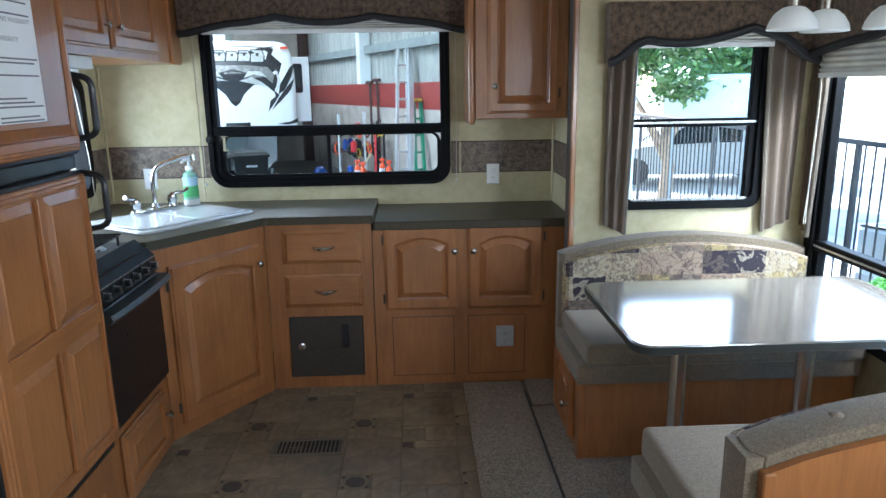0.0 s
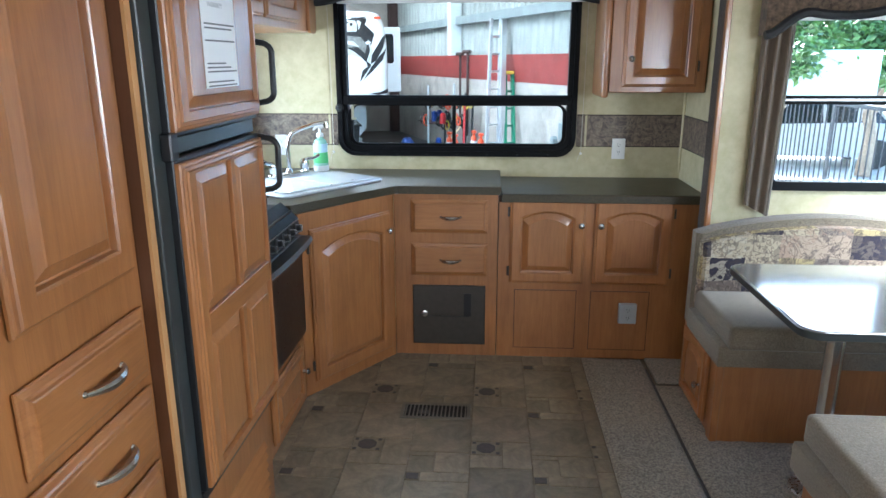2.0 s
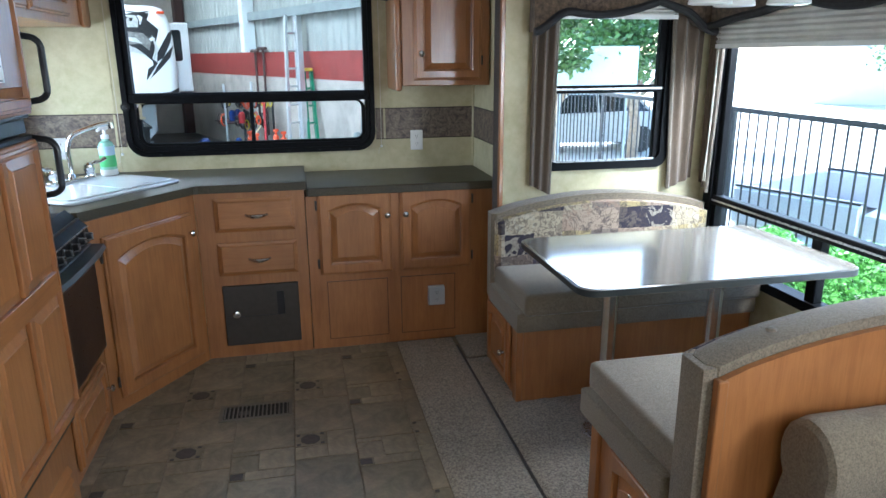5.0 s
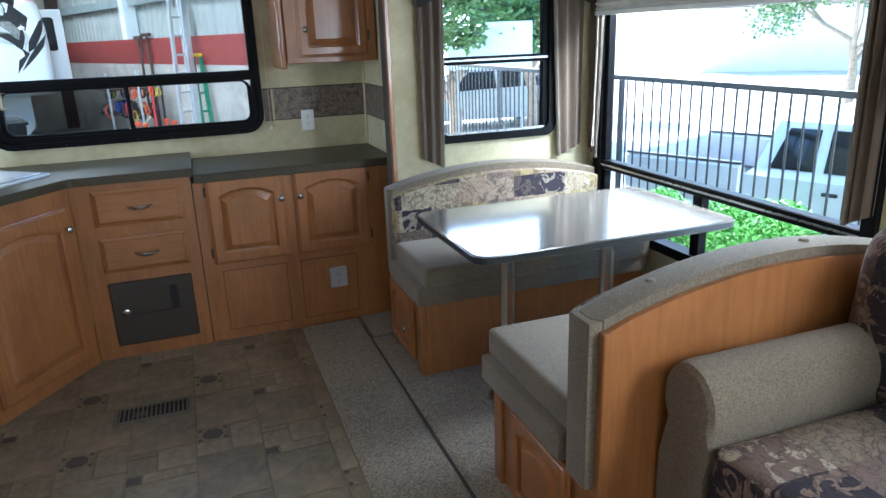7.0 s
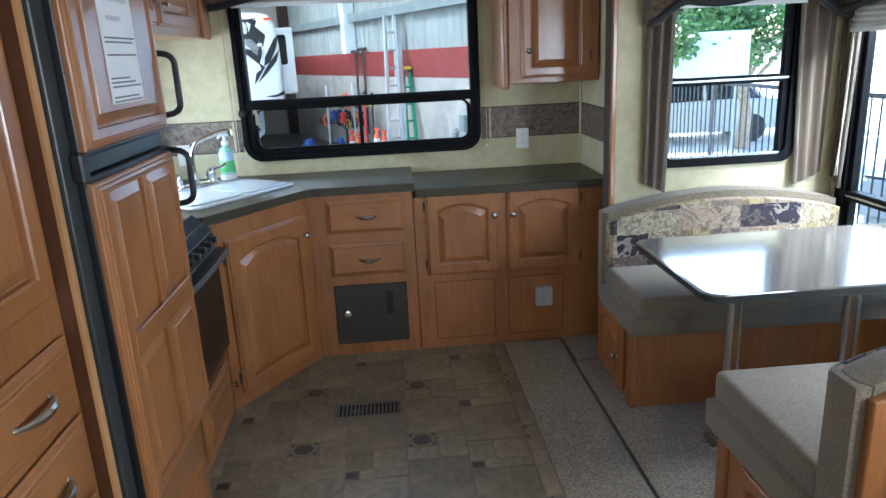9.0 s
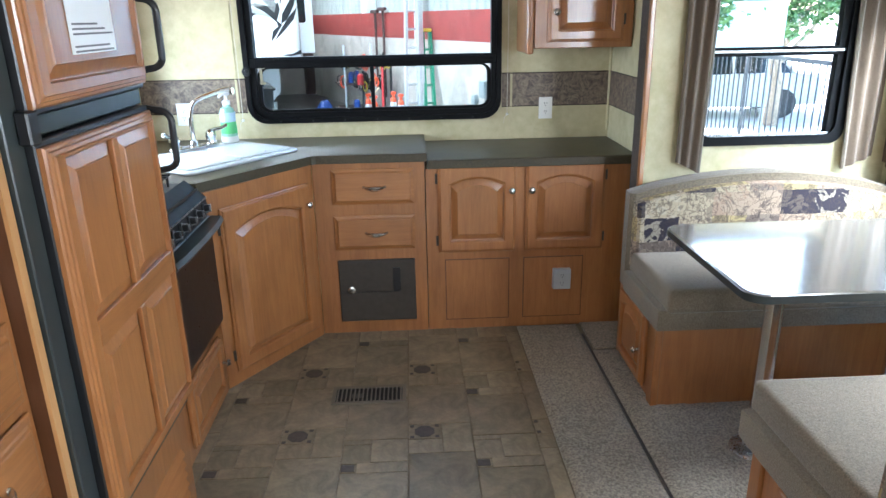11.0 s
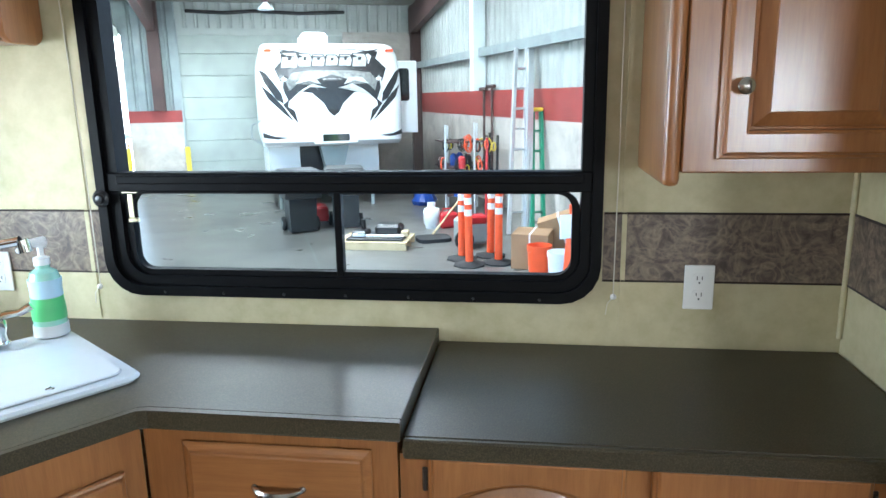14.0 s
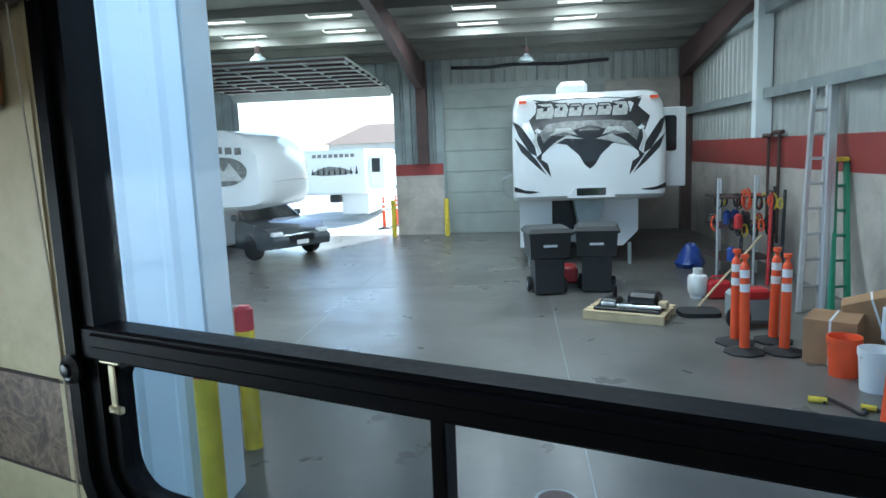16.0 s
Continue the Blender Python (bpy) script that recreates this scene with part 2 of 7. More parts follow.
def concrete(name, base, rough, scale=0.6):
    m, nt, b = material(name, rough)
    v = coords(nt)
    f = noise_tex(nt, v, scale, 8, 0.62, 0.5)
    g = noise_tex(nt, v, 26, 5, 0.65)
    c = ramp(nt, f, [(0.28, tuple(x * 0.62 for x in base)), (0.5, base), (0.74, tuple(x * 1.35 for x in base))])
    c = mix(nt, 0.35, c, ramp(nt, g, [(0.35, (0.7, 0.7, 0.7)), (0.65, (1.15, 1.15, 1.15))]), "MULTIPLY")
    nt.links.new(c, b.inputs["Base Color"])
    r = nt.nodes.new("ShaderNodeMapRange")
    r.inputs["To Min"].default_value, r.inputs["To Max"].default_value = rough * 0.6, min(1, rough * 1.5)
    nt.links.new(noise_tex(nt, v, scale * 3, 6), r.inputs["Value"])
    nt.links.new(r.outputs[0], b.inputs["Roughness"])
    bump(nt, b, g, 0.1, 0.002)
    return m


M_WALL, M_BORDER = wallpaper(), border_paper()
M_UPH = fabric("taupe_chenille", (0.078, 0.062, 0.042), (0.228, 0.184, 0.13), 210, 0.95, 0.7, 2.5)
M_CARPET = fabric("grey_cut_pile_carpet", (0.055, 0.045, 0.034), (0.39, 0.325, 0.245), 110, 1.0, 1.0, 3)
M_PATCH = patchwork()
M_PATCHDK = patchwork("dark_patchwork_floral_fabric", (0.24, 0.26, 0.2), (0.0, 0.22, 0.48, 0.62, 0.8),
                      ((0.15, 0.105, 0.085), (0.028, 0.024, 0.032), (0.2, 0.155, 0.11), (0.024, 0.021, 0.03), (0.11, 0.07, 0.06)))
M_CURTAIN = fabric("brown_curtain_fabric", (0.085, 0.06, 0.042), (0.14, 0.105, 0.075), 300)
M_CURTRIM = fabric("woven_curtain_edge", (0.05, 0.04, 0.035), (0.24, 0.2, 0.15), 500)
M_VALANCE = fabric("dark_floral_valance", (0.018, 0.012, 0.009), (0.17, 0.115, 0.075), 40, 0.85, 0.3, 14)
M_PIPING = plain("black_braid", (0.012, 0.011, 0.012), 0.8)
M_SHADE = plain("white_pleated_shade", (0.62, 0.60, 0.55), 0.8)
M_VINYL = vinyl()
M_INSERT = plain("dark_slate_insert", (0.045, 0.035, 0.028), 0.45, 0, 0.4, 60)
M_GROUT = plain("brown_floor_joint", (0.17, 0.135, 0.09), 0.8)
M_COUNTER = speckle("dark_olive_laminate", (0.05, 0.039, 0.021), (0.085, 0.068, 0.04), 330, 0.36)
M_COUNTER.node_tree.nodes["Principled BSDF"].inputs["Specular IOR Level"].default_value = 0.4
M_TABLE = speckle("grey_brown_table_laminate", (0.19, 0.17, 0.14), (0.28, 0.255, 0.22), 380, 0.17)
M_TABLE.node_tree.nodes["Principled BSDF"].inputs["Coat Weight"].default_value = 1.0
M_TABLE.node_tree.nodes["Principled BSDF"].inputs["Coat Roughness"].default_value = 0.12
M_TABLE.node_tree.nodes["Principled BSDF"].inputs["Coat IOR"].default_value = 1.9
M_BLACK = plain("black_plastic", (0.012, 0.012, 0.013), 0.35, 0, 0.2, 20, 0.1)
M_FRAME = plain("black_window_frame", (0.0035, 0.0035, 0.004), 0.5, 0, 0.2, 20, 0, 0.1)
M_OVEN = plain("black_oven_enamel", (0.011, 0.010, 0.010), 0.3, 0, 0.2, 9, 0, 0.35)
M_HOB = plain("matt_black_hob_enamel", (0.010, 0.010, 0.010), 0.5, 0, 0.2, 9, 0, 0.15)
M_FRIDGE = plain("dark_grey_fridge_trim", (0.035, 0.042, 0.042), 0.35, 0.2)
M_STEEL = plain("brushed_steel", (0.42, 0.42, 0.42), 0.28, 1.0, 0.1, 30)
M_CHROME = plain("chrome", (0.7, 0.7, 0.7), 0.08, 1.0, 0.05)
M_POST = plain("bright_steel_post", (0.78, 0.81, 0.86), 0.2, 1.0, 0.03, 8)
M_NICKEL = plain("aged_nickel", (0.52, 0.49, 0.45), 0.24, 1.0, 0.2, 60)
M_WHITE = plain("white_plastic", (0.72, 0.71, 0.68), 0.35, 0, 0.05)
# White plastic greyed to carry the shade that the low socket sits in.
M_WHITESHADED = plain("white_plastic_shaded", (0.42, 0.43, 0.45), 0.4, 0, 0.06)
M_SINK = plain("white_acrylic_sink", (0.60, 0.625, 0.62), 0.16, 0, 0.03)
M_CEIL = plain("white_ceiling_panel", (0.68, 0.66, 0.60), 0.7)
M_PAPER = plain("white_paper", (0.78, 0.78, 0.78), 0.8, 0, 0.03)
M_INK = plain("grey_print", (0.16, 0.16, 0.17), 0.8)
M_PANELBOX = plain("brown_metal_panel", (0.055, 0.045, 0.036), 0.4, 0.2, 0.1, 40)
M_VENT = plain("brown_vent_enamel", (0.14, 0.115, 0.085), 0.45, 0.1)
M_SHADEGLASS = plain("frosted_white_glass", (0.8, 0.8, 0.78), 0.3, 0, 0.03)
M_GLASS = glass_mat("window_glass", (0.97, 0.985, 0.98))
M_SCREEN = glass_mat("window_glass_lower", (0.74, 0.76, 0.75))
M_SOAP = plain("green_soap_bottle", (0.35, 0.62, 0.48), 0.12, 0, 0.15)
M_LABELGREEN = plain("bright_green_label", (0.12, 0.5, 0.16), 0.4)
M_LABELBLUE = plain("pale_blue_label", (0.45, 0.62, 0.72), 0.4)
M_CORD = plain("cream_blind_cord", (0.62, 0.58, 0.48), 0.8)
M_BRASS = plain("brass_latch", (0.5, 0.45, 0.3), 0.35, 1.0)
M_SEAL = fabric("dark_brown_slide_seal", (0.02, 0.014, 0.011), (0.05, 0.036, 0.028), 220)

# ---- helpers for building ----
ROOT = {}


def box(bm, x0, y0, z0, x1, y1, z1, bev=0.0, seg=1):
    xs, ys, zs = sorted((x0, x1)), sorted((y0, y1)), sorted((z0, z1))
    vs = [bm.verts.new((x, y, z)) for z in zs for y in ys for x in xs]
    fs = [bm.faces.new([vs[i] for i in q]) for q in ((0, 2, 3, 1), (4, 5, 7, 6), (0, 1, 5, 4), (2, 6, 7, 3), (0, 4, 6, 2), (1, 3, 7, 5))]
    if bev > 0:
        es = list({e for f in fs for e in f.edges})
        bmesh.ops.bevel(bm, geom=es, offset=bev, segments=seg, affect="EDGES", profile=0.6)
    return bm


def loft(bm, loops, cap0=True, cap1=True, closed=True):
    """A skin through rings of points of equal count."""
    rings = [[bm.verts.new(p) for p in l] for l in loops]
    n = len(rings[0])
    for a, b in zip(rings, rings[1:]):
        for i in range(n if closed else n - 1):
            j = (i + 1) % n
            bm.faces.new((a[i], a[j], b[j], b[i]))
    if cap0:
        bm.faces.new(rings[0][::-1])
    if cap1:
        bm.faces.new(rings[-1])
    return bm


def lathe(bm, profile, m=None, n=20):
    """Turn a profile of (radius, height) round the z axis of m."""
    m = m or Matrix()
    return loft(bm, [[m @ Vector((r * math.cos(2 * math.pi * i / n), r * math.sin(2 * math.pi * i / n), h)) for i in range(n)] for r, h in profile])


def rod(bm, a, b, r, n=10, r2=None):
    a, b = Vector(a), Vector(b)
    m = Matrix.Translation(a) @ (b - a).to_track_quat("Z", "Y").to_matrix().to_4x4()
    return lathe(bm, [(r, 0), (r if r2 is None else r2, (b - a).length)], m, n)


def tube(bm, pts, r, n=8):
    """A bent round bar through points."""
    pts = [Vector(p) for p in pts]
    loops = []
    up = Vector((0.13, 0.31, 0.94)).normalized()
    for i, p in enumerate(pts):
        d = (pts[min(i + 1, len(pts) - 1)] - pts[max(i - 1, 0)]).normalized()
        s = d.cross(up).normalized()
        t = d.cross(s)
        rr = r[i] if isinstance(r, (list, tuple)) else r
        loops.append([p + s * (rr * math.cos(2 * math.pi * k / n)) + t * (rr * math.sin(2 * math.pi * k / n)) for k in range(n)])
    return loft(bm, loops)


def arc_pts(fn, n):
    return [fn(i / n) for i in range(n + 1)]


def rounded_rect(x0, z0, x1, z1, r, n=5):
    """Outline, anticlockwise, of a rectangle with round corners, as pairs."""
    out = []
    for cx, cz, a0 in ((x1 - r, z0 + r, -90), (x1 - r, z1 - r, 0), (x0 + r, z1 - r, 90), (x0 + r, z0 + r, 180)):
        out += [(cx + r * math.cos(radians(a0 + 90 * k / n)), cz + r * math.sin(radians(a0 + 90 * k / n))) for k in range(n + 1)]
    return out


def prism(bm, outline, to3, d0, d1, bev=0.0):
    """Extrude an outline of pairs between two depths; to3(a, b, d) gives the place."""
    cx, cz = sum(p[0] for p in outline) / len(outline), sum(p[1] for p in outline) / len(outline)

    def shrunk(k):
        return [(a + (cx - a) * k, b + (cz - b) * k) for a, b in outline]
    size = max(max(p[0] for p in outline) - cx, max(p[1] for p in outline) - cz)
    loops = []
    if bev:
        s = 1 if d1 > d0 else -1
        loops = [[to3(a, b, d0) for a, b in shrunk(bev / size)], [to3(a, b, d0 + s * bev) for a, b in outline],
                 [to3(a, b, d1 - s * bev) for a, b in outline], [to3(a, b, d1) for a, b in shrunk(bev / size)]]
    else:
        loops = [[to3(a, b, d0) for a, b in outline], [to3(a, b, d1) for a, b in outline]]
    return loft(bm, loops)


def finish(bm, m, name, mat, smooth):
    if m is not None:
        bm.transform(m)
    bmesh.ops.recalc_face_normals(bm, faces=bm.faces)
    me = bpy.data.meshes.new(name)
    bm.to_mesh(me)
    bm.free()
    if mat is not None:
        me.materials.append(mat)
    if smooth:
        for p in me.polygons:
            p.use_smooth = True
        me.set_sharp_from_angle(angle=radians(35))
    return me


def structure(name, bm, mat, label, m=None, category="wall", smooth=False):
    ob = new(name, finish(bm, m, name, mat, smooth))
    return tagged(ob, label, category, "", "structure")


def thing(name, base, label, category, group="", m=None, kind=""):
    """An Empty at a thing's base; its parts are given in the frame m (the world where none is named)."""
    ob = new(name)
    ob.empty_display_size = 0.05
    f = m or Matrix()
    ob.matrix_world = Matrix.Translation(f @ Vector(base)) @ f.to_3x3().to_4x4()
    ROOT[ob.name] = (ob.matrix_world.inverted() @ f)
    return tagged(ob, label, category, group, kind)


def part(name, bm, mat, parent, label="", smooth=True):
    root = parent
    while root.parent:
        root = root.parent
    ob = new(name, finish(bm, ROOT[root.name], name, mat, smooth))
    ob.parent = parent
    return tagged(ob, label)


def single(name, bm, mat, base, label, category, group="", m=None, smooth=True, kind=""):
    """A thing of one mesh."""
    f = m or Matrix()
    mw = Matrix.Translation(f @ Vector(base)) @ f.to_3x3().to_4x4()
    ob = new(name, finish(bm, mw.inverted() @ f, name, mat, smooth))
    ob.matrix_world = mw
    return tagged(ob, label, category, group, kind)


NB = bmesh.new

# ---- the cabin: floor, walls, ceiling ----
FRONT, TOP, SLTOP = -2.0, 2.12, 1.95
bm = box(NB(), LEFT - 0.08, FRONT - 0.08, -0.14, RIGHT, W + 0.08, -0.004)
structure("floor", bm, M_GROUT, "brown vinyl sheet floor with recessed joints", category="floor")
structure("floor_slide", box(NB(), RIGHT, -0.6, -0.14, OUT + 0.06, END + 0.06, -0.004), M_CARPET, "carpeted floor of the slide-out", category="floor")


def wall_with_hole(name, x0, x1, z0, z1, hole, to3, d0, d1, label, mat=M_WALL):
    """A wall slab with one opening right through it."""
    hx0, hz0, hx1, hz1 = hole
    bm = NB()
    for a0, b0, a1, b1 in ((x0, z0, x1, hz0), (x0, hz1, x1, z1), (x0, hz0, hx0, hz1), (hx1, hz0, x1, hz1)):
        prism(bm, [(a0, b0), (a1, b0), (a1, b1), (a0, b1)], to3, d0, d1)
    return structure(name, bm, mat, label)


def on_y(a, b, d):
    return (a, d, b)


def on_x(a, b, d):
    return (d, a, b)


WX0, WX1, WZ0, WZ1 = -0.785, 0.495, 1.03, 1.98
wall_with_hole("wall_rear", LEFT, RIGHT + 0.08, 0, TOP, (WX0, WZ0, WX1, WZ1), on_y, W, W + 0.06, "mottled beige papered rear wall with a window")
wall_with_hole("wall_left", FRONT, W + 0.06, 0, TOP, (3.75, 1.04, 4.58, 1.55), on_x, LEFT, LEFT - 0.06, "mottled beige papered side wall with a window")
structure("wall_front", box(NB(), LEFT - 0.06, FRONT - 0.06, 0, RIGHT + 0.08, FRONT, TOP), M_WALL, "plain beige wall that closes the cabin")
structure("wall_right_rear", box(NB(), RIGHT, 4.18, 0, RIGHT + 0.06, W, TOP), M_WALL, "mottled beige papered return wall beside the slide-out")
structure("wall_right_front", box(NB(), RIGHT, FRONT, 0, RIGHT + 0.06, -0.6, TOP), M_WALL, "plain beige side wall")
structure("wall_right_header", box(NB(), RIGHT, -0.6, SLTOP + 0.01, RIGHT + 0.06, 4.18, TOP), M_OAKY, "wooden fascia above the slide-out")
SX0, SX1, SZ0, SZ1 = 1.265, 1.87, 1.0, 1.80
wall_with_hole("wall_slide_end", 1.045, OUT, 0, SLTOP, (SX0, SZ0, SX1, SZ1), on_y, END, END + 0.05, "mottled beige end wall of the slide-out with a window")
BY0, BY1, BZ0, BZ1 = 2.36, 3.93, 0.50, 1.78
wall_with_hole("wall_slide_side", -0.6, END + 0.05, 0, SLTOP, (BY0, BZ0, BY1, BZ1), on_x, OUT, OUT + 0.05, "mottled beige side wall of the slide-out with a large window")
structure("wall_slide_front", box(NB(), RIGHT + 0.06, -0.65, 0, OUT + 0.05, -0.6, SLTOP), M_WALL, "plain end wall of the slide-out")
structure("ceiling", box(NB(), LEFT - 0.06, FRONT - 0.06, TOP, RIGHT + 0.08, W + 0.06, TOP + 0.08), M_CEIL, "off-white panelled ceiling", category="ceiling")
structure("ceiling_slide", box(NB(), RIGHT + 0.062, -0.65, SLTOP, OUT + 0.05, END + 0.05, SLTOP + 0.08), M_CEIL, "off-white ceiling of the slide-out", category="ceiling")
structure("roof", box(NB(), LEFT - 0.1, FRONT - 0.1, TOP + 0.085, OUT + 0.09, W + 0.08, TOP + 0.3), M_WHITE, "white roof of the trailer", category="roof")
structure("chassis", box(NB(), LEFT, FRONT, GZ + 0.3, RIGHT, W - 0.1, -0.145), M_BLACK, "dark underside of the trailer", category="chassis")

# border paper: a printed band between two thin dark lines
BZ = (1.052, 1.225)


def border(name, x0, x1, to3, d, lab):
    b = structure(name, prism(NB(), [(x0, BZ[0]), (x1, BZ[0]), (x1, BZ[1]), (x0, BZ[1])], to3, d, d - 0.003), M_BORDER, lab, category="border")
    for z in BZ:
        e = NB()
        prism(e, [(x0, z - 0.0025), (x1, z - 0.0025), (x1, z + 0.0025), (x0, z + 0.0025)], to3, d, d - 0.004)
        o = new("border_edge", finish(e, None, "border_edge", M_SEAL, False))
        o.parent = b


border("border_rear_a", LEFT + 0.002, -0.822, on_y, W, "dark brown leaf-patterned border on the rear wall")
border("border_rear_b", 0.527, RIGHT - 0.002, on_y, W, "dark brown leaf-patterned border on the rear wall")
border("border_return", 4.19, W - 0.006, on_x, RIGHT, "dark brown leaf-patterned border on the return wall")
e = NB()
prism(e, [(4.64, BZ[0]), (W - 0.006, BZ[0]), (W - 0.006, BZ[1]), (4.64, BZ[1])], on_x, LEFT, LEFT + 0.003)
structure("border_left", e, M_BORDER, "dark brown leaf-patterned border on the side wall", category="border")
e = NB()
prism(e, [(1.9, 1.0), (2.2, 1.0), (2.2, 1.25), (1.9, 1.25)], on_x, OUT, OUT - 0.003)
structure("border_slide", e, M_BORDER, "dark brown leaf-patterned border beside the large window", category="border")
for nm, x, y in (("trim_corner_left", LEFT + 0.006, W - 0.006), ("trim_corner_right", RIGHT - 0.006, W - 0.006)):
    structure(nm, rod(NB(), (x, y, 0.915), (x, y, TOP), 0.007), M_WALL, "narrow beige corner bead", category="trim", smooth=True)
for nm, x in (("trim_batten_a", -0.868), ("trim_batten_b", 0.577)):
    structure(nm, box(NB(), x - 0.006, W - 0.004, 0.92, x + 0.006, W, 1.85), M_WALL, "flat beige wall batten", category="trim")
structure("trim_slide_seal", box(NB(), 1.034, 4.050, 0, 1.108, 4.178, SLTOP, 0.006), M_SEAL, "dark brown brush seal of the slide-out", category="trim")
structure("trim_slide_edge", box(NB(), 1.022, 4.020, 0, 1.044, 4.048, SLTOP, 0.004), M_OAK, "oak edge of the slide-out", category="trim")
structure("trim_slide_wall", box(NB(), 1.109, 4.05, 0, 1.15, 4.12, SLTOP), M_WALL, "beige edge of the slide-out wall", category="trim")

# ---- windows ----


def ring(bm, o_out, o_in, to3, d0, d1):
    """A frame between two outlines of equal count."""
    n = len(o_out)
    a = [[bm.verts.new(to3(p, q, d)) for p, q in o] for o, d in ((o_out, d0), (o_out, d1), (o_in, d1), (o_in, d0))]
    for r in range(4):
        s = a[(r + 1) % 4]
        for i in range(n):
            j = (i + 1) % n
            bm.faces.new((a[r][i], a[r][j], s[j], s[i]))
    return bm


def rr(x0, z0, x1, z1, r):
    return rounded_rect(x0, z0, x1, z1, r)


# rear window
win = thing("window_1", (-0.145, W, 0.99), "black-framed rear window with a slider in its lower part", "window", kind="structure")
bm = ring(NB(), rr(-0.818, 0.992, 0.522, 2.02, 0.10), rr(-0.792, 1.020, 0.496, 1.985, 0.08), on_y, W - 0.022, W + 0.004)
part("window_frame", bm, M_FRAME, win)
bm = ring(NB(), rr(-0.794, 1.018, 0.498, 1.987, 0.081), rr(-0.760, 1.047, 0.470, 1.97, 0.065), on_y, W - 0.008, W + 0.05)
part("inner_frame", bm, M_FRAME, win)
part("middle_rail", box(NB(), -0.79, W - 0.014, 1.278, 0.497, W + 0.04, 1.330, 0.004), M_FRAME, win)
part("rail_lip", box(NB(), -0.76, W - 0.02, 1.300, 0.475, W - 0.010, 1.322, 0.003), M_FRAME, win)
part("mullion", box(NB(), -0.168, W + 0.0, 1.045, -0.148, W + 0.03, 1.279, 0.003), M_FRAME, win)
bm = ring(NB(), rr(-0.756, 1.046, 0.469, 1.279, 0.05), rr(-0.735, 1.062, 0.449, 1.272, 0.04), on_y, W + 0.002, W + 0.03)
part("slider_frame", bm, M_FRAME, win)
for nm, a in (("pane", (-0.74, 1.33, 0.46, 1.97)), ("pane", (-0.74, 1.05, -0.16, 1.28)), ("pane", (-0.16, 1.05, 0.455, 1.28))):
    g = part(nm, box(NB(), a[0], W + 0.016, a[1], a[2], W + 0.02, a[3]), M_GLASS if a[1] > 1.2 or a[0] > -0.2 else M_SCREEN, win, "clear glass", False)
    g.visible_shadow = False
bm = lathe(NB(), [(0.004, 0), (0.022, 0.0), (0.024, 0.008), (0.016, 0.014), (0.012, 0.012), (0.010, 0.018), (0.0005, 0.02)], Matrix.Translation((-0.803, W - 0.02, 1.262)) @ Matrix.Rotation(radians(90), 4, "X"))
part("shade_cord_spool", bm, M_BLACK, win)
bm = box(NB(), -0.752, W - 0.010, 1.275, -0.71, W - 0.004, 1.284)
box(bm, -0.741, W - 0.006, 1.20, -0.726, W - 0.002, 1.272, 0.002)
box(bm, -0.741, W - 0.012, 1.195, -0.712, W - 0.002, 1.207, 0.002)
part("latch", bm, M_BRASS, win, "brass window latch")
for k in range(7):
    part("screw", lathe(NB(), [(0.0045, 0), (0.003, 0.002)], Matrix.Translation((-0.65 + k * 0.17, W - 0.022, 1.003)) @ Matrix.Rotation(radians(90), 4, "X"), 8), M_BLACK, win)

# end window of the slide-out
win = thing("window_2", (1.63, END, 0.97), "black-framed single-hung window in the slide-out's end wall", "window", kind="structure")
part("window_frame", ring(NB(), rr(1.235, 0.965, 1.90, 1.85, 0.06), rr(1.275, 1.003, 1.86, 1.81, 0.045), on_y, END - 0.02, END + 0.05), M_FRAME, win)
part("middle_rail", box(NB(), 1.272, END - 0.004, 1.335, 1.862, END + 0.03, 1.372, 0.004), M_FRAME, win)
part("sash_edge", box(NB(), 1.275, END - 0.008, 1.350, 1.86, END - 0.003, 1.360), M_STEEL, win, "pale metal sash edge")
part("side_channel", box(NB(), 1.828, END - 0.004, 1.003, 1.862, END + 0.03, 1.81, 0.003), M_FRAME, win)
part("frost_strip", box(NB(), 1.29, END - 0.010, 0.998, 1.84, END - 0.004, 1.014, 0.002), M_STEEL, win, "pale metal sill channel")
for a in ((1.275, 1.003, 1.86, 1.345), (1.275, 1.37, 1.86, 1.81)):
    g = part("pane", box(NB(), a[0], END + 0.02, a[1], a[2], END + 0.024, a[3]), M_GLASS, win, "clear glass", False)
    g.visible_shadow = False

# large side window of the slide-out
win = thing("window_3", (OUT, 3.15, 0.5), "large black-framed side window with low vents in the slide-out", "window", kind="structure")
part("window_frame", ring(NB(), rr(2.335, 0.475, 3.965, 1.81, 0.03), rr(2.385, 0.52, 3.90, 1.77, 0.02), on_x, OUT - 0.022, OUT + 0.05), M_FRAME, win)
part("side_channel", box(NB(), OUT - 0.006, 3.875, 0.52, OUT + 0.03, 3.905, 1.77, 0.003), M_FRAME, win)
part("middle_rail", box(NB(), OUT - 0.012, 2.382, 0.785, OUT + 0.04, 3.903, 0.832, 0.004), M_FRAME, win)
part("rail_edge", box(NB(), OUT - 0.017, 2.39, 0.804, OUT - 0.011, 3.895, 0.812), M_STEEL, win, "pale metal rail edge")
part("mullion", box(NB(), OUT - 0.010, 3.135, 0.515, OUT + 0.035, 3.19, 0.788, 0.004), M_FRAME, win)
for a in ((2.39, 0.52, 3.14, 0.79), (3.185, 0.52, 3.9, 0.79), (2.39, 0.825, 3.9, 1.77)):
    g = part("pane", box(NB(), OUT + 0.02, a[0], a[1], OUT + 0.024, a[2], a[3]), M_GLASS, win, "clear glass", False)
    g.visible_shadow = False

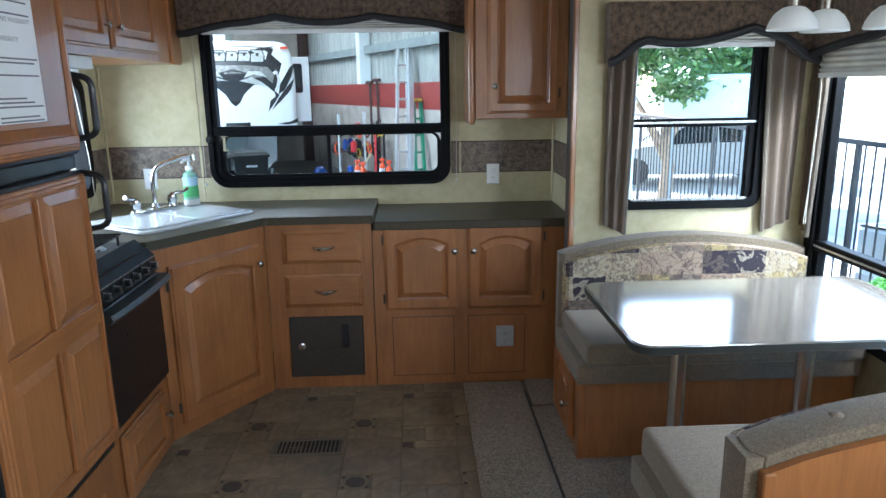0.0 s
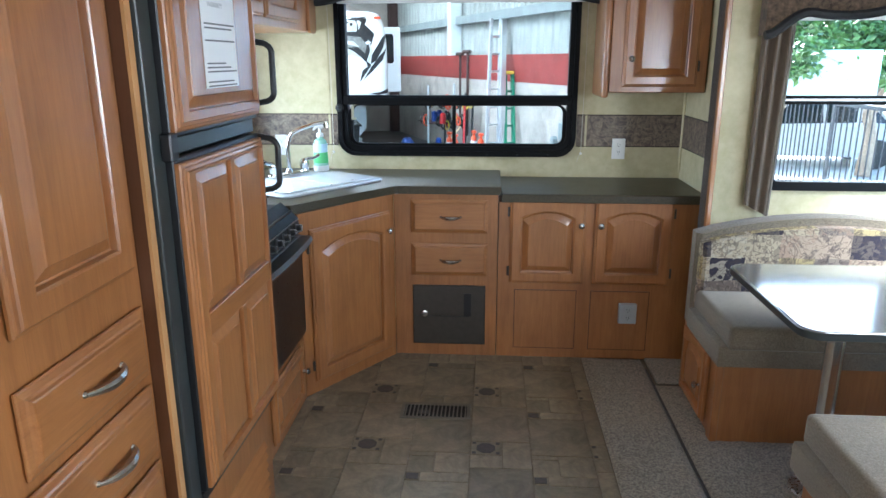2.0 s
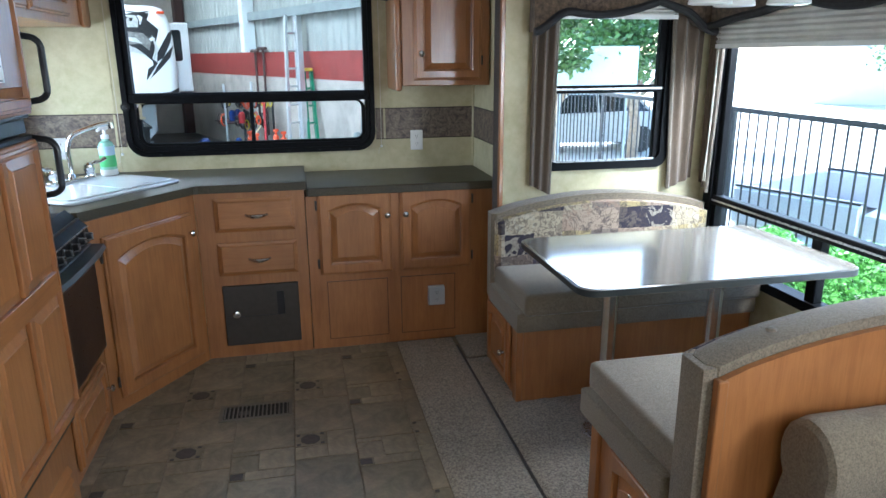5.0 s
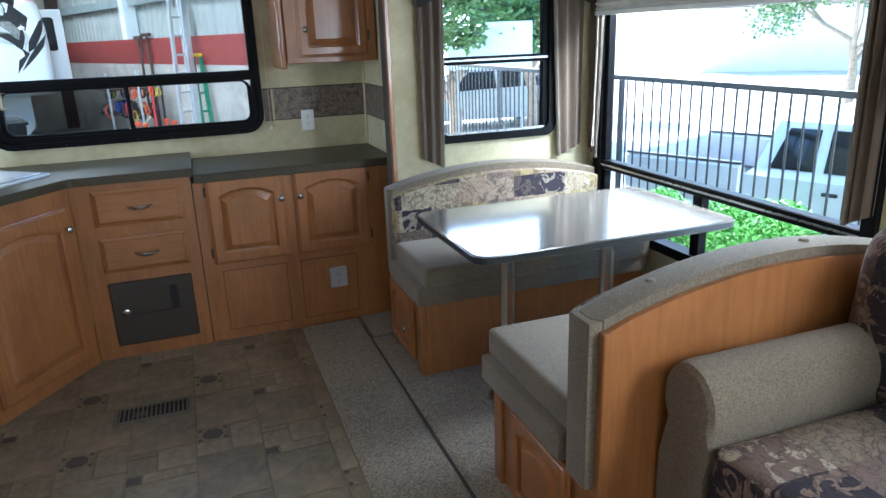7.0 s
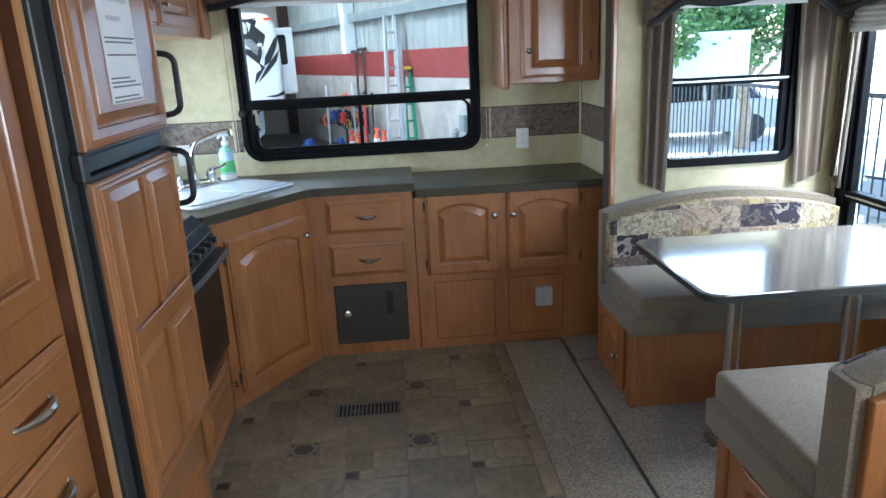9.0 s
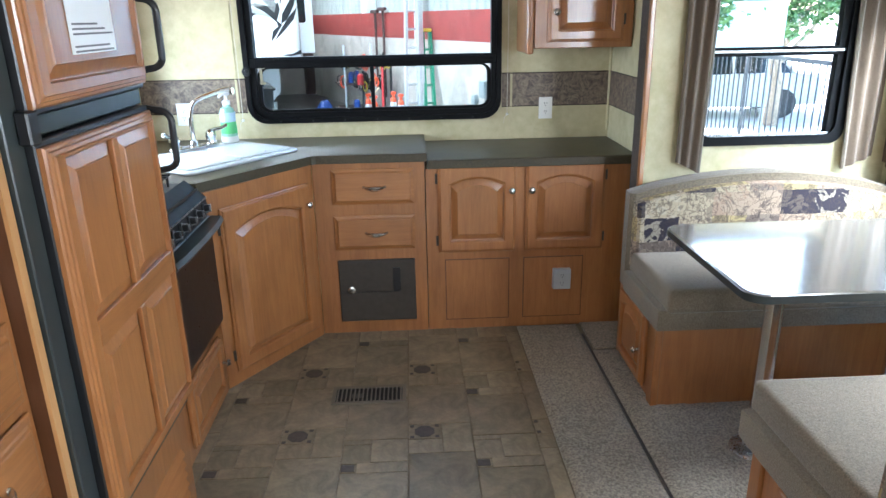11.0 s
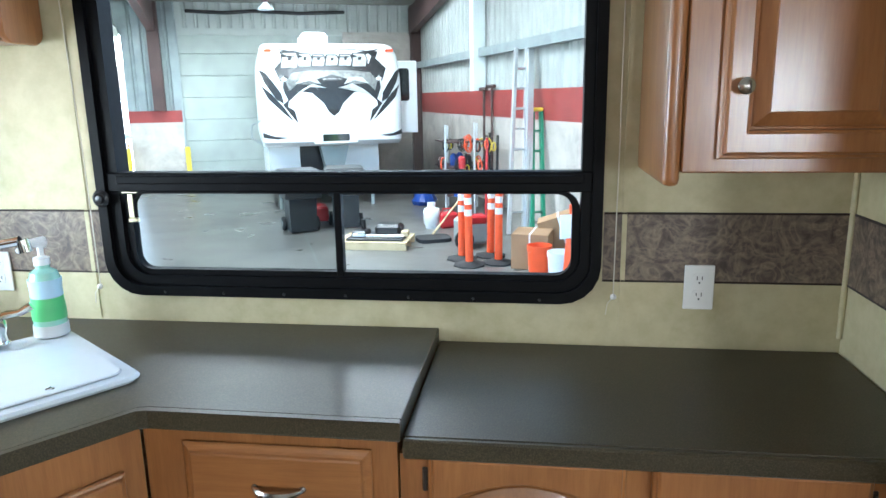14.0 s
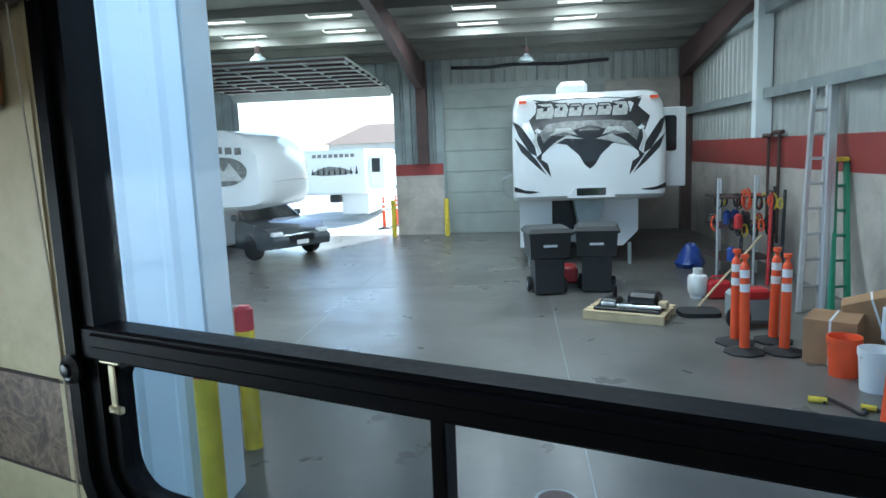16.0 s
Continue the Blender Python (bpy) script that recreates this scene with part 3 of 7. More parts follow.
# side window behind the sink
win = thing("window_4", (LEFT, 4.1, 1.0), "black-framed window in the side wall behind the sink", "window", kind="structure")
part("window_frame", ring(NB(), rr(3.70, 0.995, 4.63, 1.60, 0.07), rr(3.76, 1.04, 4.575, 1.555, 0.055), on_x, LEFT - 0.05, LEFT + 0.02), M_FRAME, win)
part("middle_rail", box(NB(), LEFT - 0.03, 3.76, 1.29, LEFT + 0.008, 4.575, 1.315), M_FRAME, win)
g = part("pane", box(NB(), LEFT - 0.024, 3.76, 1.04, LEFT - 0.02, 4.575, 1.555), M_GLASS, win, "clear glass", False)
g.visible_shadow = False

# ---- cabinet pieces ----


def outline(w, h, arch, ins, bottom=0.0, n=10):
    """A panel outline about x = 0 from z = 0: straight sides, the top bowed up by arch in the middle."""
    x0, x1 = -w / 2 + ins, w / 2 - ins
    pts = [(x0, ins + bottom), (0, ins + bottom), (x1, ins + bottom)]
    for k in range(n + 1):
        x = x1 + (x0 - x1) * k / n
        u = abs(x) / (w / 2 - ins)
        pts.append((x, h - ins - arch * u ** 2))
    return pts


def door_mesh(w, h, arch=0.0, rail=0.055, thick=0.026):
    """A framed door with an ogee outer edge, a deep groove and a bevelled raised field, in x and z, its front towards -y at -thick."""
    bm = NB()
    seq = [(outline(w, h, 0, 0.009), 0), (outline(w, h, 0, 0.009), 0.005), (outline(w, h, 0, 0), 0.006), (outline(w, h, 0, 0), thick - 0.014), (outline(w, h, 0, 0.003), thick - 0.010),
           (outline(w, h, 0, 0.008), thick - 0.009), (outline(w, h, 0, 0.010), thick - 0.003), (outline(w, h, 0, 0.014), thick),
           (outline(w, h, arch, rail - 0.003), thick), (outline(w, h, arch, rail), thick - 0.003), (outline(w, h, arch, rail + 0.003), thick - 0.004), (outline(w, h, arch, rail + 0.005), thick - 0.017),
           (outline(w, h, arch, rail + 0.010), thick - 0.018), (outline(w, h, arch, rail + 0.012), thick - 0.015), (outline(w, h, arch, rail + 0.036), thick - 0.004), (outline(w, h, arch, rail + 0.038), thick - 0.001)]
    return loft(bm, [[(x, -d, z) for x, z in o] for o, d in seq])


def slab_mesh(w, h, thick=0.022, bev=0.02):
    """A drawer front with an ogee edge: a step, a hollow and a proud flat field."""
    seq = [(0.009, 0), (0.009, 0.005), (0, 0.006), (0, thick * 0.4), (0.004, thick * 0.52), (bev - 0.009, thick * 0.6), (bev - 0.004, thick * 0.72), (bev - 0.001, thick * 0.94), (bev + 0.003, thick)]
    return loft(NB(), [[(x, -d, z) for x, z in outline(w, h, 0, i)] for i, d in seq])


def knob_mesh():
    return lathe(NB(), [(0.007, 0), (0.006, 0.012), (0.010, 0.016), (0.0155, 0.021), (0.0155, 0.026), (0.010, 0.031), (0.001, 0.0325)], Matrix.Rotation(radians(90), 4, "X"), 16)


def pull_mesh(w=0.10):
    """A bowed bar pull, thicker in its middle."""
    bm = tube(NB(), [(-w / 2 + w * k / 12, -0.006 - 0.022 * math.sin(math.pi * k / 12) ** 0.7, -0.004 * math.sin(math.pi * k / 12)) for k in range(13)],
              [0.005 + 0.0062 * math.sin(math.pi * k / 12) for k in range(13)], 8)
    for s in (-1, 1):
        lathe(bm, [(0.008, 0), (0.007, 0.004), (0.004, 0.008)], Matrix.Translation((s * w / 2, 0, 0)) @ Matrix.Rotation(radians(90), 4, "X"), 10)
    return bm


def hinge_mesh():
    bm = box(NB(), -0.006, -0.004, -0.025, 0.006, 0, 0.025, 0.001)
    return rod(bm, (0, -0.006, -0.022), (0, -0.006, 0.022), 0.004, 8)


def put(name, bm, mat, parent, x, y, z, rz=0.0, label="", smooth=True):
    """A part modelled at its own origin and set at a place in the thing's frame, turned about z."""
    bm.transform(Matrix.Translation((x, y, z)) @ Matrix.Rotation(radians(rz), 4, "Z"))
    return part(name, bm, mat, parent, label, smooth)


def add_door(parent, x, y, z, w, h, arch=0.0, rz=0.0, knob=None, hinges=None, mat=None, rail=0.055):
    """A door with its knob at (dx, dz) and hinges at the heights given, on the side away from the knob."""
    d = put("door", door_mesh(w, h, arch, rail), mat or M_OAK, parent, x, y, z, rz, "", False)
    r = Matrix.Rotation(radians(rz), 4, "Z")
    if knob:
        p = Vector((x, y, z)) + r @ Vector((knob[0], -0.024, knob[1]))
        put("knob", knob_mesh(), M_NICKEL, d, *p, rz, "round brushed-nickel knob")
    for hx, hz in hinges or ():
        p = Vector((x, y, z)) + r @ Vector((hx, -0.003, hz))
        put("hinge", hinge_mesh(), M_PANELBOX, d, *p, rz, "dark bronze hinge")
    return d


# ---- kitchen: rear run ----
cab = thing("drawer_cabinet", (-0.17, 4.58, 0), "honey oak base cabinet with two drawers and a brown power panel", "cabinet")
part("body", box(NB(), -0.435, FACE, 0, 0.094, W - 0.004, 0.872), M_OAK, cab, "", False)
for z in (0.672, 0.445):
    d = put("drawer_front", slab_mesh(0.391, 0.172), M_OAKX, cab, -0.152, FACE, z, 0, "", False)
    put("handle", pull_mesh(), M_NICKEL, d, -0.145, FACE - 0.02, z + 0.086, 0, "bowed aged-nickel pull")
pan = part("power_panel", box(NB(), -0.342, FACE - 0.014, 0.066, 0.036, FACE, 0.392, 0.004), M_PANELBOX, cab, "dark brown metal power panel")
part("slot", box(NB(), -0.075, FACE - 0.0165, 0.225, -0.038, FACE - 0.0135, 0.35), M_BLACK, pan, "black vent slot", False)
bm = box(NB(), -0.342, FACE - 0.016, 0.222, -0.05, FACE - 0.0138, 0.2245)
part("seam", bm, M_BLACK, pan, "", False)
part("lock", lathe(NB(), [(0.019, 0), (0.019, 0.006), (0.014, 0.008), (0.001, 0.008)], Matrix.Translation((-0.282, FACE - 0.014, 0.236)) @ Matrix.Rotation(radians(90), 4, "X"), 16), M_CHROME, pan, "round chrome lock")

cab = thing("double_door_cabinet", (0.6, 4.58, 0), "honey oak base cabinet with two arched doors and flat lower panels", "cabinet")
part("body", box(NB(), 0.098, FACE + 0.004, 0, 1.104, W - 0.004, 0.834), M_OAK, cab, "", False)
add_door(cab, 0.343, FACE + 0.004, 0.415, 0.376, 0.433, 0.036, 0, (0.165, 0.31), ((-0.194, 0.06), (-0.194, 0.37)))
add_door(cab, 0.769, FACE + 0.004, 0.415, 0.384, 0.433, 0.036, 0, (-0.165, 0.31), ((0.198, 0.06), (0.198, 0.37)))
for x0, x1 in ((0.185, 0.505), (0.575, 0.875)):
    bm = NB()
    ring(bm, [(x0, 0.05), (x1, 0.05), (x1, 0.375), (x0, 0.375)], [(x0 + 0.004, 0.054), (x1 - 0.004, 0.054), (x1 - 0.004, 0.371), (x0 + 0.004, 0.371)], on_y, FACE + 0.006, FACE + 0.0015)
    part("panel_bead", bm, M_OAKDK, cab, "", False)
    part("lower_panel", box(NB(), x0 + 0.004, FACE + 0.001, 0.054, x1 - 0.004, FACE + 0.0045, 0.371), M_OAK, cab, "", False)


def duplex(name, x, y, z, w=0.072, h=0.114, label="white double wall socket", box_d=0.006, mat=None):
    mat = mat or M_WHITE
    o = thing(name, (x, y, z - h / 2), label, "socket")
    part("cover_plate", box(NB(), x - w / 2, y - box_d, z - h / 2, x + w / 2, y, z + h / 2, 0.002), mat, o)
    for dz in (-0.021, 0.021):
        s = part("receptacle", prism(NB(), rounded_rect(x - 0.016, z + dz - 0.014, x + 0.016, z + dz + 0.014, 0.007), on_y, y - box_d, y - box_d - 0.002), mat, o)
        bm = NB()
        for dx in (-0.006, 0.006):
            box(bm, x + dx - 0.001, y - box_d - 0.0026, z + dz - 0.001, x + dx + 0.001, y - box_d - 0.0018, z + dz + 0.008)
        box(bm, x - 0.002, y - box_d - 0.0026, z + dz - 0.010, x + 0.002, y - box_d - 0.0018, z + dz - 0.006)
        part("slots", bm, M_BLACK, s, "", False)
    return o


duplex("wall_socket", 0.763, W - 0.004, 1.04, label="white double wall socket on the leaf border")
duplex("wall_socket", -1.155, W - 0.004, 1.05, label="white double wall socket behind the tap")
duplex("surface_socket", 0.766, FACE + 0.001, 0.261, 0.088, 0.104, "white surface-mounted double socket on a lower panel, greyed for shade", 0.03, M_WHITESHADED)

# worktops
flat = lambda p, q, d: (p, q, d)
wt = thing("sink_worktop", (-0.6, 4.5, 0.876), "dark olive speckled laminate worktop with a sloped corner", "worktop")
poly = [(LEFT + 0.002, 3.816), (-0.818, 3.816), (-0.806, 3.830), (-0.436, 4.315), (-0.414, 4.322), (0.086, 4.317), (0.106, 4.317), (0.106, W - 0.004), (LEFT + 0.002, W - 0.004)]
part("top", prism(NB(), poly, flat, 0.876, 0.914, 0.002), M_COUNTER, wt, "", False)
edge = [(LEFT + 0.002, 3.80), (-0.812, 3.80), (-0.80, 3.813), (-0.43, 4.299), (-0.41, 4.305), (0.106, 4.300)]
inner = [(0.106, 4.3165), (-0.4142, 4.3215), (-0.4365, 4.3146), (-0.8065, 3.8296), (-0.8182, 3.8155), (LEFT + 0.002, 3.8155)]
part("front_edge", prism(NB(), edge + inner, flat, 0.874, 0.9135, 0.003), M_COUNTER, wt, "rolled laminate edge", False)
wt = thing("low_worktop", (0.6, 4.5, 0.838), "dark olive speckled laminate worktop, slightly lower", "worktop")
part("top", prism(NB(), [(0.109, 4.318), (1.106, 4.318), (1.106, W - 0.004), (0.109, W - 0.004)], flat, 0.838, 0.878, 0.002), M_COUNTER, wt, "", False)
part("front_edge", box(NB(), 0.109, 4.302, 0.836, 1.106, 4.3175, 0.8775, 0.004), M_COUNTER, wt, "rolled laminate edge", False)

# corner sink cabinet, set across the corner
ang = math.degrees(math.atan2(0.515, 0.35))
MS = Matrix.Translation((-0.785, 3.80, 0)) @ Matrix.Rotation(radians(ang), 4, "Z")
cab = thing("sink_cabinet", (0.3, 0.2, 0), "honey oak corner cabinet with one tall arched door under the sink", "cabinet", m=MS)
part("body", loft(NB(), [[(0, 0, z), (0.622, 0, z), (0.30, 0.28, z), (0.0, 0.24, z)] for z in (0, 0.874)]), M_OAK, cab, "", False)
add_door(cab, 0.315, 0, 0.06, 0.525, 0.735, 0.045, 0, (0.232, 0.64), ((-0.268, 0.08), (-0.268, 0.65)), rail=0.06)

# sink
MK = Matrix.Translation((-0.876, 3.924, 0.914)) @ Matrix.Rotation(math.atan2(0.526, 0.381), 4, "Z")
sk = thing("kitchen_sink", (0.35, 0.23, 0), "white acrylic double sink with its white cover boards in", "sink", m=MK)
bm = prism(NB(), rounded_rect(0, 0, 0.65, 0.475, 0.04), lambda a, b, d: (a, b, d), 0.0, 0.014, 0.006)
part("rim", bm, M_SINK, sk)
for x0, x1 in ((0.03, 0.322), (0.328, 0.62)):
    c = part("cover_board", prism(NB(), rounded_rect(x0, 0.03, x1, 0.36, 0.03), lambda a, b, d: (a, b, d), 0.0145, 0.021, 0.003), M_SINK, sk, "white sink cover")
    part("finger_hole", lathe(NB(), [(0.010, 0), (0.008, 0.0012)], Matrix.Translation(((x0 + x1) / 2, 0.055, 0.0212)), 14), M_STEEL, c)

# tap
tp = thing("kitchen_tap", (0.36, 0.405, 0.0145), "chrome two-handle tap with a high swan-neck spout", "tap", m=MK)
part("deck_plate", prism(NB(), rounded_rect(0.24, 0.415, 0.505, 0.465, 0.022), lambda a, b, d: (a, b, d), 0.0145, 0.032, 0.005), M_CHROME, tp)
sw = Vector((0.145, -0.115, 0)).normalized()
pts = [(0.375, 0.44, 0.03), (0.375, 0.44, 0.16)]
pts += [tuple(Vector((0.375, 0.44, 0.165)) + sw * (0.055 * (1 - math.cos(radians(k)))) + Vector((0, 0, 0.085 * math.sin(radians(k))))) for k in (15, 30, 45, 60, 75)]
pts += [tuple(Vector((0.375, 0.44, 0.262)) + sw * 0.075), tuple(Vector((0.375, 0.44, 0.285)) + sw * 0.15), tuple(Vector((0.375, 0.44, 0.292)) + sw * 0.195)]
part("spout", tube(NB(), pts, 0.0115, 12), M_CHROME, tp)
tipv = Vector((0.375, 0.44, 0.295)) + sw * 0.2
part("spout_tip", rod(NB(), tipv, tipv + Vector((0.004, -0.003, -0.03)), 0.014, 12), M_CHROME, tp)
part("collar", lathe(NB(), [(0.02, 0.03), (0.018, 0.045), (0.012, 0.055)], Matrix.Translation((0.375, 0.44, 0)), 16), M_CHROME, tp)
for hx, s in ((0.268, -1), (0.478, 1)):
    h = part("handle_post", lathe(NB(), [(0.025, 0.03), (0.022, 0.05), (0.026, 0.065), (0.023, 0.085), (0.007, 0.097)], Matrix.Translation((hx, 0.44, 0)), 16), M_CHROME, tp)
    part("lever", tube(NB(), [(hx, 0.44, 0.082), (hx + s * 0.02, 0.43, 0.095), (hx + s * 0.05, 0.415, 0.098), (hx + s * 0.075, 0.405, 0.112)], [0.012, 0.010, 0.009, 0.011], 10), M_CHROME, h)

# soap
sx, sy = 0.602, 0.448
so = thing("soap_bottle", (sx, sy, 0.0145), "clear green pump soap bottle with a bright label", "bottle", m=MK)
MB = Matrix.Translation((sx, sy, 0.0145)) @ Matrix.Diagonal((1.3, 1.3, 1.14, 1))
part("bottle", lathe(NB(), [(0.026, 0), (0.031, 0.004), (0.03, 0.05), (0.027, 0.10), (0.029, 0.13), (0.024, 0.148), (0.013, 0.156), (0.013, 0.166)], MB, 20), M_SOAP, so)
part("foot", lathe(NB(), [(0.0275, -0.0), (0.0325, 0.003), (0.0318, 0.028)], MB, 20), M_WHITE, so, "white lower band")
part("label", lathe(NB(), [(0.0312, 0.04), (0.0312, 0.06), (0.0292, 0.09)], MB, 20), M_LABELGREEN, so, "green label")
part("upper_label", lathe(NB(), [(0.0294, 0.092), (0.0288, 0.105), (0.0304, 0.132)], MB, 20), M_LABELBLUE, so, "pale blue label")
pmp = part("pump_collar", lathe(NB(), [(0.015, 0.164), (0.015, 0.18), (0.006, 0.184), (0.006, 0.21)], MB, 14), M_WHITE, so, "white pump")
part("nozzle", tube(NB(), [(sx + 0.012, sy, 0.258), (sx - 0.024, sy - 0.006, 0.26), (sx - 0.055, sy - 0.014, 0.246)], [0.015, 0.01, 0.006], 8), M_WHITE, pmp)

# ---- kitchen: cooker, fridge, pantry ----
CX = -0.775
ck = thing("cooker", (-1.07, 3.5, 0.32), "black gas cooker with steel knobs and a dark glass oven door", "cooker")
Y0, Y1 = 3.215, 3.795
part("body", box(NB(), LEFT + 0.01, Y0, 0.325, CX - 0.03, Y1, 0.895), M_OVEN, ck, "", False)
part("hob_top", box(NB(), LEFT + 0.01, Y0, 0.896, CX - 0.06, Y1, 0.918, 0.006), M_HOB, ck)
bm = loft(NB(), [[(CX - 0.075, y, 0.925), (CX - 0.005, y, 0.86), (CX + 0.005, y, 0.80), (CX - 0.028, y, 0.80)] for y in (Y0, Y1)])
cp = part("control_panel", bm, M_HOB, ck, "black slanted control panel", False)
part("panel_trim", loft(NB(), [[(CX - 0.077, y, 0.930), (CX - 0.002, y, 0.862), (CX - 0.006, y, 0.856), (CX - 0.08, y, 0.922)] for y in (Y0 + 0.002, Y1 - 0.002)]), M_HOB, cp, "black enamel trim", False)
part("edge_strip", box(NB(), CX - 0.006, Y0 + 0.003, 0.857, CX + 0.001, Y1 - 0.003, 0.862), M_STEEL, cp, "thin bright steel edge", False)
for k in range(6):
    y = Y0 + 0.07 + k * 0.088
    mk = Matrix.Translation((CX + 0.003, y, 0.832)) @ Matrix.Rotation(radians(82), 4, "Y")
    kn = part("knob", lathe(NB(), [(0.02, 0), (0.019, 0.006), (0.013, 0.008), (0.012, 0.026), (0.001, 0.027)], mk, 14), M_BLACK, cp)
    part("pointer", box(NB(), CX + 0.006, y - 0.003, 0.818, CX + 0.034, y + 0.003, 0.848, 0.001), M_STEEL, kn, "steel grip")
od = part("oven_door", box(NB(), CX - 0.03, Y0 + 0.008, 0.335, CX + 0.008, Y1 - 0.008, 0.79, 0.005), M_OVEN, ck, "black glass oven door")
bm = loft(NB(), [[(CX + 0.008, y, 0.785), (CX + 0.05 + 0.012 * b, y, 0.783), (CX + 0.058 + 0.012 * b, y, 0.765), (CX + 0.048 + 0.012 * b, y, 0.752), (CX + 0.008, y, 0.748)]
               for y, b in ((Y0 + 0.004, 0), (Y0 + 0.1, 0.7), ((Y0 + Y1) / 2, 1), (Y1 - 0.1, 0.7), (Y1 - 0.004, 0))])
part("door_handle", bm, M_FRIDGE, od, "dark grey full-width handle")
for bx, by in ((-1.22, 3.36), (-0.97, 3.36), (-1.22, 3.65), (-0.97, 3.65)):
    bn = part("burner", lathe(NB(), [(0.06, 0.918), (0.055, 0.924), (0.03, 0.926), (0.028, 0.938), (0.001, 0.94)], Matrix.Translation((bx, by, 0)), 18), M_STEEL, ck, "steel burner bowl")
    part("burner_cap", lathe(NB(), [(0.024, 0.9405), (0.022, 0.946), (0.001, 0.947)], Matrix.Translation((bx, by, 0)), 16), M_BLACK, bn)
for k in range(13):
    y = Y0 + 0.05 + k * 0.04
    part("grate_bar", rod(NB(), (LEFT + 0.08, y, 0.962), (CX - 0.11, y, 0.962), 0.0042, 6), M_BLACK, ck, "black wire grate bar")
for x in (LEFT + 0.09, -1.09, CX - 0.12):
    part("grate_rail", rod(NB(), (x, Y0 + 0.04, 0.956), (x, Y1 - 0.05, 0.956), 0.0045, 6), M_BLACK, ck)
for x in (LEFT + 0.09, CX - 0.12):
    for y in (Y0 + 0.05, Y1 - 0.06):
        part("grate_foot", rod(NB(), (x, y, 0.918), (x, y, 0.957), 0.005, 6), M_BLACK, ck)

cab = thing("cooker_cabinet", (-1.07, 3.5, 0), "honey oak cabinet under the cooker with a small door", "cabinet")
part("body", box(NB(), LEFT + 0.01, 3.214, 0, CX - 0.012, 3.80, 0.323), M_OAK, cab, "", False)
part("stile", box(NB(), LEFT + 0.3, 3.797, 0.323, CX - 0.012, 3.803, 0.876), M_OAK, cab, "", False)
d = add_door(cab, CX - 0.012, 3.50, 0.05, 0.42, 0.245, 0, 90, (0.18, 0.14), None, rail=0.035)
structure("trim_cooker_filler", box(NB(), CX - 0.035, 3.072, 0.0, CX - 0.002, 3.213, 0.93), M_OAK, "oak filler beside the cooker", category="trim")

# fridge in its enclosure
FX = -0.70
en = thing("fridge_enclosure", (-1.05, 2.82, 0), "tall honey oak enclosure round the fridge", "cabinet")
part("side_panel", box(NB(), LEFT + 0.01, 2.365, 0, FX - 0.004, 2.385, TOP - 0.004), M_OAKDK, en, "dark oak side panel, its shade put into the stain", False)
part("side_panel", box(NB(), LEFT + 0.01, 3.050, 0, FX - 0.02, 3.070, TOP - 0.004), M_OAK, en, "", False)
part("front_edge", box(NB(), FX - 0.004, 2.363, 0, FX + 0.004, 2.387, TOP - 0.004), M_EDGE, en, "pale front edge", False)
lg = part("lower_panel", box(NB(), FX - 0.03, 2.387, 0, FX - 0.006, 3.049, 0.388), M_OAK, en, "oak panel with a louvred vent", False)
for k in range(6):
    bm = loft(NB(), [[(FX - 0.006, y, 0.06 + k * 0.036), (FX + 0.006, y, 0.062 + k * 0.036), (FX - 0.006, y, 0.086 + k * 0.036)] for y in (2.52, 2.98)])
    part("slat", bm, M_OAKY, lg, "", False)
part("top_panel", box(NB(), FX - 0.03, 2.387, 1.99, FX - 0.006, 3.049, TOP - 0.004), M_OAK, en, "", False)

fr = thing("fridge", (-1.05, 2.82, 0.33), "built-in fridge-freezer with raised oak door panels and black handles", "fridge")
part("body", box(NB(), LEFT + 0.02, 2.39, 0.392, FX - 0.004, 3.046, 1.985), M_FRIDGE, fr, "", False)
part("side_trim", box(NB(), FX - 0.004, 2.392, 0.392, FX + 0.014, 2.450, 1.985, 0.003), M_FRIDGE, fr, "dark grey metal trim")
part("bottom_trim", box(NB(), FX - 0.004, 2.451, 0.394, FX + 0.016, 3.044, 0.425, 0.003), M_BLACK, fr, "black bottom rail")
part("middle_trim", box(NB(), FX - 0.004, 2.451, 1.309, FX + 0.016, 3.044, 1.350, 0.003), M_FRIDGE, fr, "dark grey rail between the doors")
part("hinge_block", box(NB(), FX + 0.014, 2.43, 1.30, FX + 0.04, 2.47, 1.365, 0.004), M_BLACK, fr)


